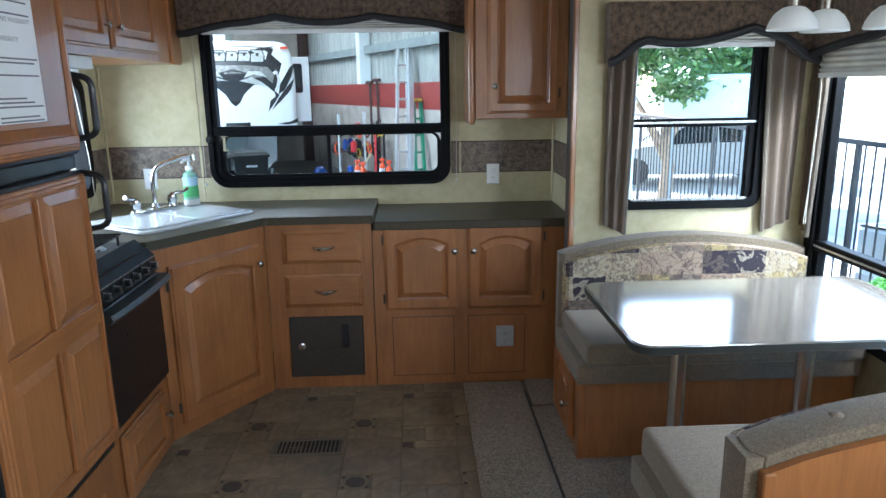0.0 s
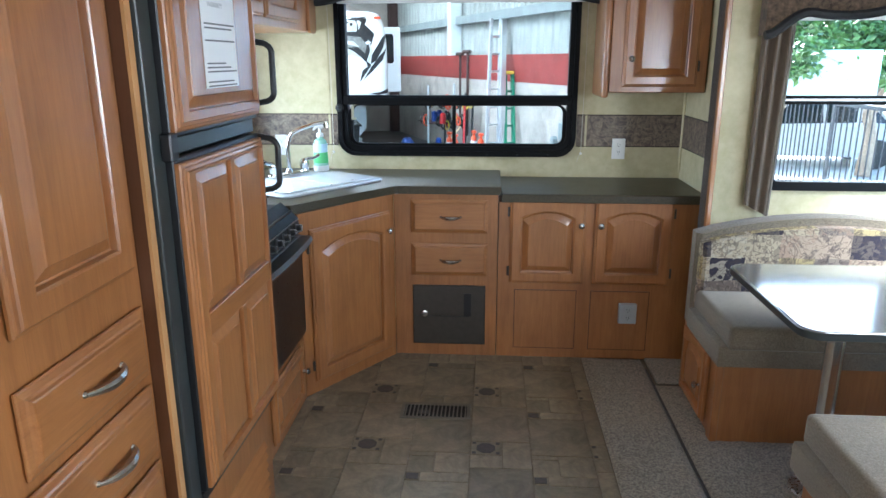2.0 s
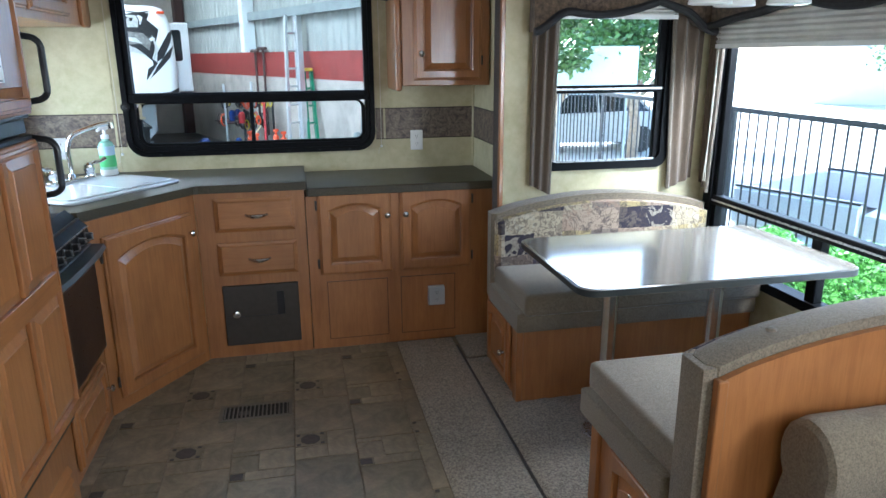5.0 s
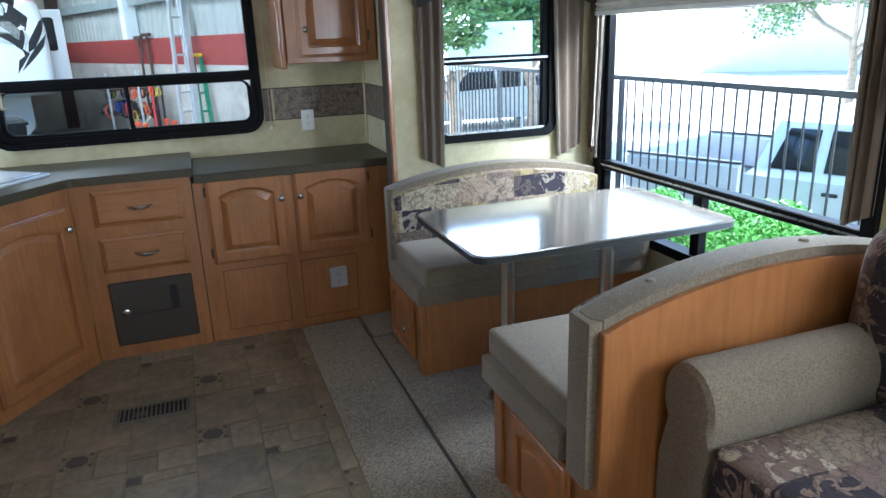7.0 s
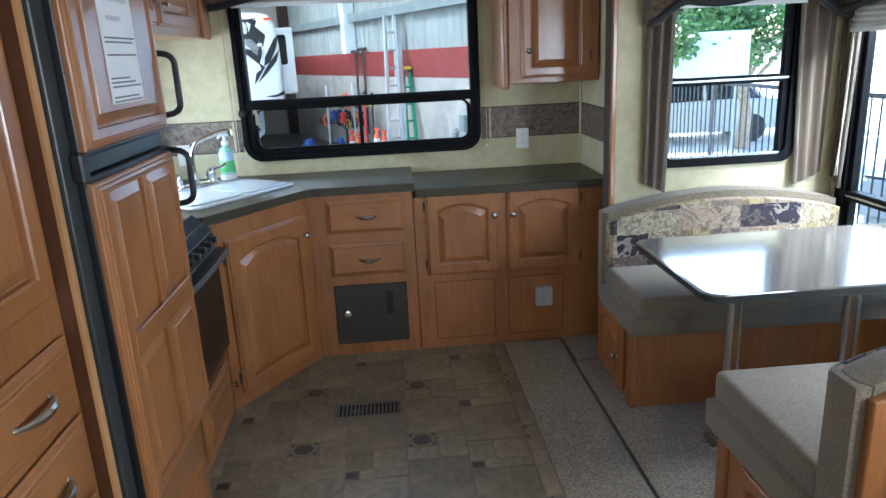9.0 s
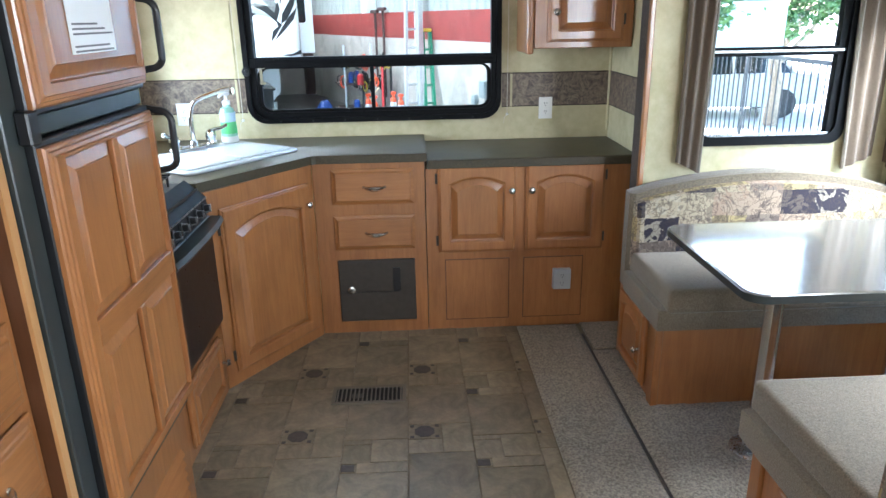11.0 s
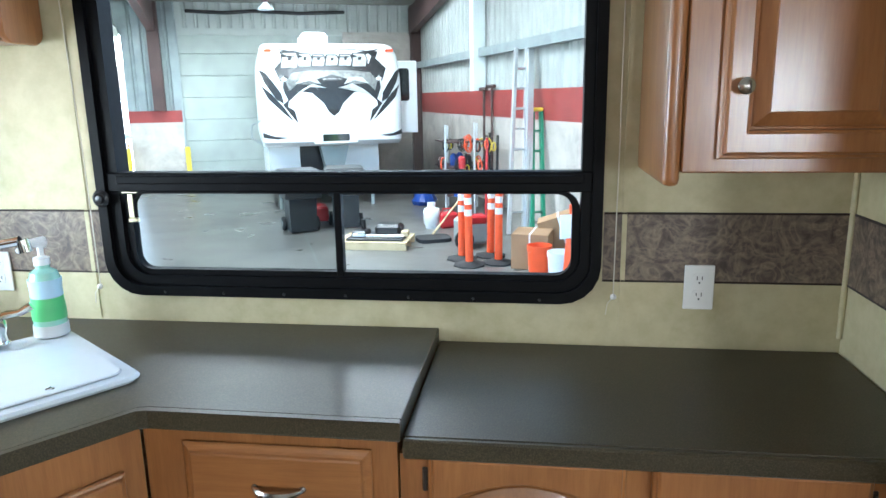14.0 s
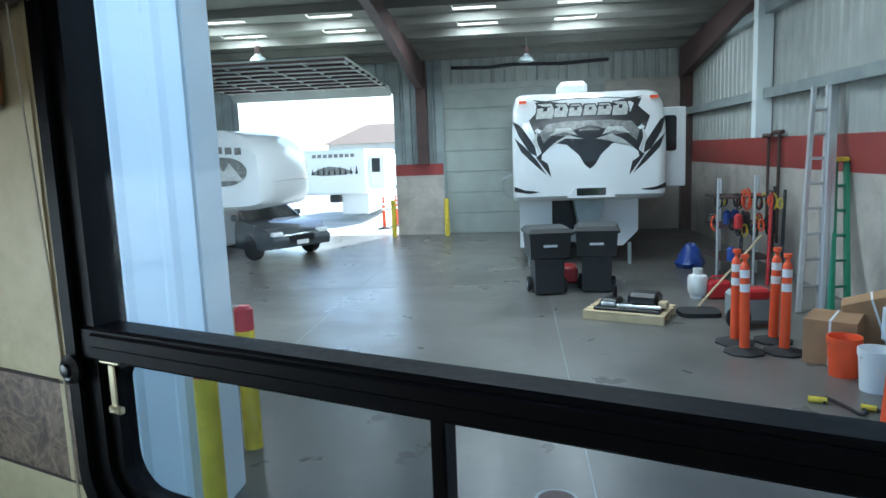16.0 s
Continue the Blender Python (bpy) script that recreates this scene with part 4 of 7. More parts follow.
def fridge_door(z0, z1, rows, cols, lab):
    """An oak door front with raised fields in rows and columns."""
    y0, y1 = 2.456, 3.040
    d = part("door", box(NB(), FX + 0.002, y0 - 0.004, z0, FX + 0.03, y1 + 0.003, z1, 0.003), M_BLACK, fr, lab)
    part("door_back", box(NB(), FX + 0.030, y0 + 0.004, z0 + 0.014, FX + 0.040, y1 - 0.014, z1 - 0.014), M_OAK, d, "", False)
    zs = [z0 + 0.055 + (z1 - z0 - 0.095) * k for k in rows]
    ys = [y0 + 0.055 + (y1 - y0 - 0.10) * k for k in cols]
    ya, yb, za, zb = y0, y1 - 0.012, z0 + 0.012, z1 - 0.012
    bm = NB()
    lip = [(0.0, 0.030), (0.0, 0.040), (0.004, 0.044), (0.010, 0.045), (0.012, 0.049), (0.020, 0.050), (0.022, 0.054)]
    loft(bm, [[(FX + q, ya + i, za + i), (FX + q, yb - i, za + i), (FX + q, yb - i, zb - i), (FX + q, ya + i, zb - i)] for i, q in lip] +
         [[(FX + 0.054, ys[0], zs[0]), (FX + 0.054, ys[-1], zs[0]), (FX + 0.054, ys[-1], zs[-1]), (FX + 0.054, ys[0], zs[-1])]] +
         [[(FX + 0.041, ys[0] + 0.002, zs[0] + 0.002), (FX + 0.041, ys[-1] - 0.002, zs[0] + 0.002), (FX + 0.041, ys[-1] - 0.002, zs[-1] - 0.002), (FX + 0.041, ys[0] + 0.002, zs[-1] - 0.002)]], False, False)
    part("door_frame", bm, M_OAK, d, "honey oak door frame with a moulded edge", False)
    for k in range(1, len(zs) - 1, 2):
        part("rail", box(NB(), FX + 0.0402, ys[0] + 0.003, zs[k], FX + 0.0535, ys[-1] - 0.003, zs[k + 1], 0.002), M_OAKY, d, "", False)
    for k in range(1, len(ys) - 1, 2):
        for za_, zb_ in zip(zs[::2], zs[1::2]):
            part("stile", box(NB(), FX + 0.0402, ys[k], za_ + 0.001, FX + 0.0535, ys[k + 1], zb_ - 0.001, 0.002), M_OAK, d, "", False)
    for za_, zb_ in zip(zs[::2], zs[1::2]):
        for ya_, yb_ in zip(ys[::2], ys[1::2]):
            bm = loft(NB(), [[(FX + q, ya_ + i, za_ + i), (FX + q, yb_ - i, za_ + i), (FX + q, yb_ - i, zb_ - i), (FX + q, ya_ + i, zb_ - i)] for i, q in ((0.006, 0.0402), (0.006, 0.042), (0.032, 0.051), (0.034, 0.054))], False, True)
            part("raised_field", bm, M_OAK, d, "", False)
    return d


d1 = fridge_door(0.43, 1.305, (0, 0.46, 0.54, 1), (0, 0.47, 0.53, 1), "lower door with four raised oak fields")
d2 = fridge_door(1.352, 1.98, (0, 1), (0, 1), "upper door with one raised oak field")


def bail(parent, z0, z1):
    y, x = 3.055, FX + 0.03
    pts = [(x - 0.01, y, z0)] + [(x + 0.02 + 0.035 * math.sin(radians(a)), y, z0 + 0.006 + 0.03 * (1 - math.cos(radians(a)))) for a in range(0, 91, 18)]
    pts += [(p[0], p[1], z0 + z1 - p[2]) for p in reversed(pts)]
    part("handle", tube(NB(), pts, 0.0095, 8), M_BLACK, parent, "black looped handle")


bail(d1, 1.12, 1.295)
bail(d2, 1.392, 1.58)
nt_ = thing("paper_notice", (FX + 0.055, 2.9, 1.46), "printed white paper notice taped to the freezer door", "notice")
part("sheet", box(NB(), FX + 0.0550, 2.62, 1.455, FX + 0.0560, 2.84, 1.81), M_PAPER, nt_, "", False)


def words(txt, y, z, size, parent):
    cu = bpy.data.curves.new("print", "FONT")
    cu.body, cu.size, cu.align_x, cu.align_y = txt, size, "CENTER", "CENTER"
    tmp = bpy.data.objects.new("print", cu)
    me = bpy.data.meshes.new_from_object(tmp)
    bpy.data.objects.remove(tmp)
    m = Matrix.Translation((FX + 0.0566, y, z)) @ Matrix(((0, 0, 1, 0), (1, 0, 0, 0), (0, 1, 0, 0), (0, 0, 0, 1)))
    me.transform(ROOT[nt_.name] @ m)
    me.materials.append(M_INK)
    o = new("print", me)
    o.parent = parent


words("AS IS - NO WARRANTY", 2.73, 1.70, 0.017, nt_)
words("WARRANTY", 2.71, 1.655, 0.017, nt_)
words("BUYERS GUIDE", 2.73, 1.79, 0.013, nt_)
random.seed(5)
for k in range(11):
    z = (1.76, 1.745, 1.715, 1.61, 1.60, 1.57, 1.515, 1.505, 1.495, 1.47, 1.46)[k]
    part("print_line", box(NB(), FX + 0.0561, 2.635, z - 0.002, FX + 0.0566, 2.635 + random.uniform(0.12, 0.2), z + 0.002), M_INK, nt_, "", False)

# pantry
PX = -0.735
pn = thing("pantry_cabinet", (-1.1, 1.95, 0), "tall honey oak pantry with a door above drawers", "cabinet")
part("body", box(NB(), LEFT + 0.01, 1.42, 0, PX, 2.362, TOP - 0.004), M_OAK, pn, "", False)
add_door(pn, PX, 2.122, 1.08, 0.39, 0.98, 0, 90, None, ((-0.202, 0.12),), rail=0.06)
add_door(pn, PX, 1.70, 1.08, 0.39, 0.98, 0, 90, None, None, rail=0.06)
for z, h in ((0.825, 0.165), (0.628, 0.17), (0.43, 0.17)):
    d = put("drawer_front", slab_mesh(0.426, h, 0.024, 0.026), M_OAKY, pn, PX, 2.123, z, 90, "", False)
    put("handle", pull_mesh(0.135), M_NICKEL, d, PX + 0.022, 2.14, z + h / 2, 90, "bowed aged-nickel pull")

# wall cabinets
uc = thing("wall_cabinet", (-1.15, 4.0, 1.665), "honey oak wall cabinet with two doors above the cooker", "cabinet", "wall cabinets")
part("body", box(NB(), LEFT + 0.01, 3.20, 1.665, -0.935, W - 0.01, TOP - 0.004, 0.004), M_OAK, uc)
part("rounded_corner", prism(NB(), rounded_rect(4.70, 1.660, W - 0.012, TOP - 0.006, 0.03), on_x, -0.935, -0.917, 0.004), M_OAK, uc)
add_door(uc, -0.935, 3.675, 1.70, 0.52, 0.40, 0, 90, (0.22, 0.09))
add_door(uc, -0.935, 4.235, 1.70, 0.52, 0.40, 0, 90, (-0.22, 0.09))
hd = thing("range_hood", (-1.15, 3.5, 1.59), "slim white range hood under the wall cabinet", "hood")
part("shell", box(NB(), LEFT + 0.01, 3.22, 1.615, -0.93, 3.80, 1.663, 0.01, 2), M_WHITE, hd)
part("lamp_cover", box(NB(), -1.15, 3.5, 1.595, -0.96, 3.74, 1.616, 0.006), M_SHADEGLASS, hd)
uc = thing("wall_cabinet", (0.86, 4.68, 1.36), "honey oak wall cabinet with one raised-panel door", "cabinet", "wall cabinets")
part("body", box(NB(), 0.635, 4.505, 1.362, RIGHT - 0.004, W - 0.004, TOP - 0.004, 0.003), M_OAK, uc, "", False)
part("end_panel", box(NB(), 0.600, 4.50, 1.335, 0.634, W - 0.004, TOP - 0.004, 0.016, 3), M_OAK, uc, "oak end panel with a rounded edge")
add_door(uc, 0.876, 4.505, 1.39, 0.36, 0.68, 0, 0, (-0.145, 0.135), ((0.186, 0.1),), rail=0.05)

# ---- floor covering, vents ----
vt = thing("floor_vent", (-0.16, 3.70, 0.001), "dark bronze slotted floor vent", "vent")
part("frame", ring(NB(), [(-0.33, 3.63), (-0.02, 3.63), (-0.02, 3.77), (-0.33, 3.77)], [(-0.315, 3.645), (-0.035, 3.645), (-0.035, 3.755), (-0.315, 3.755)], lambda a, b, d: (a, b, d), 0.0, 0.007), M_VENT, vt, "", False)
part("backing", box(NB(), -0.316, 3.645, -0.002, -0.034, 3.756, 0.001), M_PIPING, vt, "", False)
for k in range(16):
    x = -0.311 + k * 0.0178
    part("slat", box(NB(), x, 3.646, 0.001, x + 0.0055, 3.754, 0.006), M_VENT, vt, "", False)

random.seed(11)
for nm, x0, y0, x1, y1, lab in (("carpet_runner", 0.545, -1.9, 0.851, FACE, "grey cut-pile carpet strip beside the slide-out"), ("carpet_slide", 0.862, -0.6, 2.1, END, "grey cut-pile carpet in the slide-out")):
    bm = NB()
    nx, ny = max(8, int((x1 - x0) / 0.022)), int((y1 - y0) / 0.03)
    g = [[bm.verts.new((x0 + (x1 - x0) * i / nx, y0 + (y1 - y0) * j / ny, 0.012 + random.uniform(-0.0022, 0.0022) if 0 < i < nx and 0 < j < ny else 0.0)) for i in range(nx + 1)] for j in range(ny + 1)]
    for j in range(ny):
        for i in range(nx):
            bm.faces.new((g[j][i], g[j][i + 1], g[j + 1][i + 1], g[j + 1][i]))
    structure(nm, bm, M_CARPET, lab, category="carpet", smooth=True)
structure("carpet_corner", box(NB(), 0.872, END + 0.002, 0.0, RIGHT, FACE, 0.011, 0.004), M_CARPET, "grey cut-pile carpet by the cabinet end", category="carpet")
structure("carpet_seam", box(NB(), 0.8515, -1.9, 0.0, 0.8615, 4.2, 0.006), M_SEAL, "dark seam at the slide-out's edge", category="trim")

# ---- dinette ----


def backrest_outline(x0, x1, z0, zs, zm):
    n = 16
    return [(x0, z0), (x1, z0)] + [(x1 + (x0 - x1) * k / n, zs + (zm - zs) * math.sin(math.pi * k / n) ** 0.8) for k in range(n + 1)]


def bench(name, y_front, y_back, s, x0, zs, zm, lab):
    """A dinette bench: base with a small door on its aisle end, seat cushion and bowed backrest. s: the way it faces along y."""
    o = thing(name, (1.5, (y_front + y_back) / 2, 0), lab, "bench", "dinette benches")
    X1 = OUT - 0.006
    part("base", box(NB(), x0 + 0.012, y_front - s * 0.0, 0.0, X1, y_back, 0.388), M_OAK, o, "honey oak base", False)
    fr = y_front
    part("corner_post", box(NB(), x0, fr + s * 0.006, 0.0, x0 + 0.03, fr - s * 0.05, 0.388, 0.004), M_OAK, o)
    ym = (y_front + y_back) / 2 - s * 0.02
    add_door(o, x0 + 0.012, ym, 0.04, 0.34, 0.32, 0.03, -90, (-s * 0.13, 0.15) if s < 0 else (0.13, 0.15), None, rail=0.04)
    yf = fr + s * 0.075
    sc = part("seat_cushion", box(NB(), x0 + 0.010, yf, 0.44, X1 - 0.01, y_back + s * 0.10, 0.54, 0.022, 3), M_UPH, o, "taupe chenille seat cushion")
    part("seat_flap", box(NB(), x0 - 0.022, fr + s * 0.06, 0.365, X1 - 0.02, y_back + s * 0.13, 0.455, 0.012, 2), M_UPH, o, "taupe upholstered seat deck")
    bo = backrest_outline(x0 + 0.0, X1 - 0.012, 0.36, zs, zm)
    yb = y_back
    part("backrest", prism(NB(), bo, on_y, yb, yb - 0 + s * 0.10, 0.022), M_UPH, o, "taupe padded backrest")
    pad = backrest_outline(x0 + 0.010, X1 - 0.03, 0.47, zs - 0.03, zm - 0.035)
    part("back_pad", prism(NB(), pad, on_y, yb + s * 0.085, yb + s * 0.155, 0.02), M_PATCH, o, "patchwork floral back pad")
    return o


o = bench("dinette_bench", 3.515, END - 0.004, -1, 0.965, 0.785, 0.865, "oak dinette bench with taupe seat and patchwork floral back")
o = bench("dinette_bench", 2.72, 2.125, 1, 0.965, 0.825, 0.925, "oak-backed dinette bench with taupe seat beside the sofa")
bo = backrest_outline(0.985, OUT - 0.02, 0.0, 0.80, 0.895)
part("back_board", prism(NB(), bo, on_y, 2.123, 2.105), M_OAK, o, "honey oak back panel", False)
part("edge_trim", box(NB(), 0.972, 2.099, 0, 0.998, 2.125, 0.80, 0.003), M_OAK, o)
part("side_drape", box(NB(), 0.946, 2.125, 0.362, 0.985, 2.222, 0.822, 0.009, 2), M_UPH, o, "taupe padded end of the backrest")
for x, z in ((1.14, 0.886), (1.62, 0.924)):
    part("button", lathe(NB(), [(0.014, 0), (0.011, 0.006), (0.001, 0.008)], Matrix.Translation((x, 2.165, z)), 12), M_UPH, o)

tb = thing("dinette_table", (1.47, 3.2, 0), "grey-brown laminate dinette table on two steel posts", "table")
part("tabletop", prism(NB(), rounded_rect(0.975, 2.865, 2.075, 3.56, 0.06), lambda a, b, d: (a, b, d), 0.728, 0.76, 0.005), M_TABLE, tb)
part("edge_band", ring(NB(), rounded_rect(0.972, 2.862, 2.078, 3.563, 0.062), rounded_rect(0.98, 2.87, 2.07, 3.555, 0.055), lambda a, b, d: (a, b, d), 0.732, 0.755), M_FRIDGE, tb, "dark plastic edge band")
for x in (1.24, 1.70):
    part("leg", rod(NB(), (x, 3.2, 0.012), (x, 3.2, 0.727), 0.031, 20), M_POST, tb, "polished steel post")
    part("floor_socket", lathe(NB(), [(0.085, 0.012), (0.08, 0.022), (0.04, 0.03), (0.034, 0.05)], Matrix.Translation((x, 3.2, 0)), 20), M_STEEL, tb, "steel floor flange")

# ---- sofa ----
sf = thing("sofa", (1.6, 1.3, 0.012), "taupe sofa with rolled arm and patchwork floral cushions", "sofa")
part("base", box(NB(), 1.20, 0.5, 0.012, 2.08, 2.08, 0.36, 0.03, 3), M_UPH, sf)


def arm_loop(x, g=1.0):
    """Section of the rolled arm across y: a slim body with a round bolster on it."""
    pts = [(1.925, 0.06), (1.925, 0.48), (1.912, 0.54)]
    for a in range(200, -41, -20):
        pts.append((2.0 + 0.092 * g * math.cos(radians(a)), 0.632 + 0.108 * g * math.sin(radians(a))))
    pts += [(2.085, 0.46), (2.085, 0.06)]
    return [(x, y, z) for y, z in pts]


part("arm", loft(NB(), [arm_loop(1.135, 0.82), arm_loop(1.145, 0.95), arm_loop(1.17), arm_loop(1.5), arm_loop(1.8), arm_loop(2.08, 0.98)]), M_UPH, sf, "taupe rolled arm")
for k in range(2):
    y0, y1 = (1.2, 1.91) if k == 0 else (0.52, 1.19)
    part("seat_cushion", box(NB(), 1.12, y0, 0.36, 1.86, y1, 0.59, 0.06, 4), M_PATCHDK, sf, "patchwork floral seat cushion")
    bm = box(NB(), 1.68, y0, 0.54, 2.06, y1 + (0.0 if k else 0.155), 1.0, 0.10, 5)
    for v in bm.verts:
        v.co.x += (v.co.z - 0.5) * 0.12 - 0.06
    part("back_cushion", bm, M_PATCHDK, sf, "patchwork floral back cushion")

# ---- curtains, valances, shades ----


def curtain(name, pts0, pts1, z0, z1, lab, taper=0.7, trim=None):
    """A narrow fabric panel in soft folds, between two plan points, tapering to its foot."""
    bm = NB()
    n, rows = 26, 12
    a, b = Vector((*pts0, 0)), Vector((*pts1, 0))
    d = b - a
    nrm = Vector((d.y, -d.x, 0)).normalized()
    fr_, bk = [], []
    for r in range(rows + 1):
        u = r / rows
        z = z1 + (z0 - z1) * u
        w = 1 - (1 - taper) * u ** 1.5
        row, row2 = [], []
        for i in range(n + 1):
            q = i / n
            p = a + d * (q * w + (1 - w) * 0.15)
            f = 0.012 * math.sin(q * math.pi * 5) + 0.005 * math.sin(q * 17 + u * 2)
            zz = z + (0.05 * (1 - q) - 0.03 if r == rows else 0)
            row.append((p.x + nrm.x * f, p.y + nrm.y * f, zz))
            row2.append((p.x + nrm.x * (f + 0.004), p.y + nrm.y * (f + 0.004), zz))
        fr_.append(row)
        bk.append(row2)
    loops = [f + k[::-1] for f, k in zip(fr_, bk)]
    loft(bm, loops)
    o = thing(name, (*pts0, z0), lab, "curtain", "slide-out curtains")
    part("panel", bm, M_CURTAIN, o)
    if trim is not None:
        t = NB()
        i = n if trim else 0
        tube(t, [(fr_[r][i][0], fr_[r][i][1], fr_[r][i][2]) for r in range(rows + 1)], 0.010, 6)
        part("woven_edge", t, M_CURTRIM, o, "woven edging")
    return o


curtain("curtain", (1.165, END - 0.03), (1.29, END - 0.035), 0.885, 1.80, "brown side curtain with a woven edge at the end window", 0.8, 1)
curtain("curtain", (2.05, END - 0.025), (1.875, END - 0.035), 0.885, 1.80, "brown side curtain gathered between the windows", 0.75, 1)
curtain("curtain", (OUT - 0.03, 3.99), (OUT - 0.035, 3.90), 0.87, 1.80, "narrow brown curtain at the large window", 0.7, 1)
curtain("curtain", (OUT - 0.03, 2.345), (OUT - 0.035, 2.44), 0.87, 1.80, "brown curtain at the far end of the large window", 0.95, 1)


def valance(name, x0, x1, zt, to3, d, scallops, lab, zside, zpeak, dip):
    """A padded box valance with a waved lower edge and black braid along it."""
    n = 48
    low = []
    for i in range(n + 1):
        u = i / n
        e = min(u, 1 - u) / 0.2
        z = zpeak - dip * abs(math.sin(math.pi * scallops * u)) ** 1.0
        if e < 1:
            k = (1 - math.cos(math.pi * e)) / 2
            z = zside * (1 - k) + z * k
        low.append((x0 + (x1 - x0) * u, z))
    o = thing(name, to3((x0 + x1) / 2, zside, d), lab, "valance")
    part("panel", prism(NB(), low + [(x1, zt), (x0, zt)], to3, d, d + (0.07 if to3 is on_y else 0.07)), M_VALANCE, o, "", False)
    part("braid", tube(NB(), [to3(a, b, d - 0.006) for a, b in low], 0.019, 8), M_PIPING, o, "black braided edge")
    return o


valance("valance", -0.90, 0.635, 2.05, on_y, W - 0.09, 3, "dark floral box valance with black braid over the rear window", 1.815, 1.895, 0.03)
valance("valance", 1.15, 2.06, 1.86, on_y, END - 0.10, 1.5, "dark floral box valance with black braid over the end window", 1.615, 1.75, 0.06)
valance("valance", 2.15, 3.92, 1.86, on_x, OUT - 0.10, 3, "dark floral box valance with black braid over the large window", 1.64, 1.73, 0.05)


def pleated(name, x0, x1, z0, z1, to3, d, lab):
    o = thing(name, to3((x0 + x1) / 2, z0, d), lab, "blind")
    n = 6
    for k in range(n):
        za, zb = z0 + (z1 - z0) * k / n, z0 + (z1 - z0) * (k + 1) / n
        bm = loft(NB(), [[to3(x, za, d), to3(x, (za + zb) / 2, d - 0.012), to3(x, zb, d), to3(x, (za + zb) / 2, d + 0.010)] for x in (x0, x1)])
        part("pleat", bm, M_SHADE, o, "", False)
    part("bottom_rail", prism(NB(), [(x0, z0 - 0.02), (x1, z0 - 0.02), (x1, z0), (x0, z0)], to3, d - 0.012, d + 0.012), M_WHITE, o, "", False)


pleated("pleated_blind", -0.79, 0.535, 1.835, 1.90, on_y, W - 0.045, "white pleated blind raised at the rear window")
pleated("pleated_blind", 1.275, 1.885, 1.695, 1.78, on_y, END - 0.04, "white pleated blind raised at the end window")
pleated("pleated_blind", 2.34, 3.93, 1.56, 1.70, on_x, OUT - 0.045, "white pleated blind raised at the large window")
for x in (-0.85, 0.555):
    o = thing("blind_cord", (x, W - 0.012, 0.95), "thin cream blind cord with its tie-down", "cord", "blind cords")
    part("cord", tube(NB(), [(x, W - 0.03, 1.83), (x + 0.002, W - 0.014, 1.4), (x, W - 0.008, 1.012)], 0.0016, 5), M_CORD, o)
    part("tie_down", lathe(NB(), [(0.006, 0), (0.008, 0.006), (0.002, 0.012)], Matrix.Translation((x, W - 0.006, 1.012)) @ Matrix.Rotation(radians(90), 4, "X"), 10), M_WHITE, o)
    part("cord_tail", tube(NB(), [(x, W - 0.012, 1.012), (x - 0.014, W - 0.014, 0.995), (x - 0.018, W - 0.012, 0.965)], 0.0014, 5), M_CORD, o)
o = thing("blind_cord", (OUT - 0.05, 3.93, 0.9), "thin cream blind cords hanging at the large window", "cord", "blind cords")
for k in range(2):
    part("cord", tube(NB(), [(OUT - 0.05, 3.92 - k * 0.012, 1.7), (OUT - 0.048, 3.925 - k * 0.01, 1.2), (OUT - 0.05 - k * 0.01, 3.92, 0.90)], 0.002, 5), M_CORD, o)
o = thing("blind_cord", (LEFT + 0.02, 4.56, 0.95), "loose cream cords looped at the side window", "cord", "blind cords")
part("cord", tube(NB(), [(LEFT + 0.025, 4.50, 1.6), (LEFT + 0.028, 4.57, 1.2), (LEFT + 0.026, 4.585, 1.0), (LEFT + 0.03, 4.50, 0.93), (LEFT + 0.04, 4.38, 0.95)], 0.002, 5), M_CORD, o)

# ---- lamps ----
pl = thing("pendant_lamp", (1.5, 3.1, 1.70), "brushed-nickel pendant with three white glass shades over the table", "lamp")
part("ceiling_plate", lathe(NB(), [(0.07, 1.945), (0.065, 1.93), (0.02, 1.92)], Matrix.Translation((1.55, 3.02, 0)), 20), M_NICKEL, pl)
part("stem", rod(NB(), (1.55, 3.02, 1.93), (1.55, 3.02, 1.775), 0.008), M_NICKEL, pl)
for k, (dx, dy) in enumerate(((-0.13, -0.03), (0.02, 0.06), (0.14, -0.06))):
    x, y = 1.55 + dx, 3.02 + dy
    a = part("arm", tube(NB(), [(1.55, 3.02, 1.785), (1.55 + dx * 0.5, 3.02 + dy * 0.5, 1.815), (x, y, 1.795), (x, y, 1.745)], 0.006, 8), M_NICKEL, pl)
    part("socket", lathe(NB(), [(0.017, 1.735), (0.017, 1.77), (0.008, 1.775)], Matrix.Translation((x, y, 0)), 12), M_NICKEL, a)
    part("shade", lathe(NB(), [(0.066, 1.671), (0.069, 1.673), (0.064, 1.693), (0.05, 1.717), (0.03, 1.733), (0.012, 1.737)], Matrix.Translation((x, y, 0)), 24), M_SHADEGLASS, pl, "white frosted glass shade")
ws = thing("wall_lamp", (OUT - 0.06, 2.16, 1.1), "brushed-nickel wall lamp with an upturned white glass shade", "lamp")
part("back_plate", box(NB(), OUT - 0.012, 2.13, 1.08, OUT - 0.004, 2.19, 1.20, 0.003), M_NICKEL, ws)
part("arm", tube(NB(), [(OUT - 0.012, 2.16, 1.14), (OUT - 0.06, 2.16, 1.12), (OUT - 0.09, 2.16, 1.17), (OUT - 0.09, 2.16, 1.22)], 0.008, 8), M_NICKEL, ws)
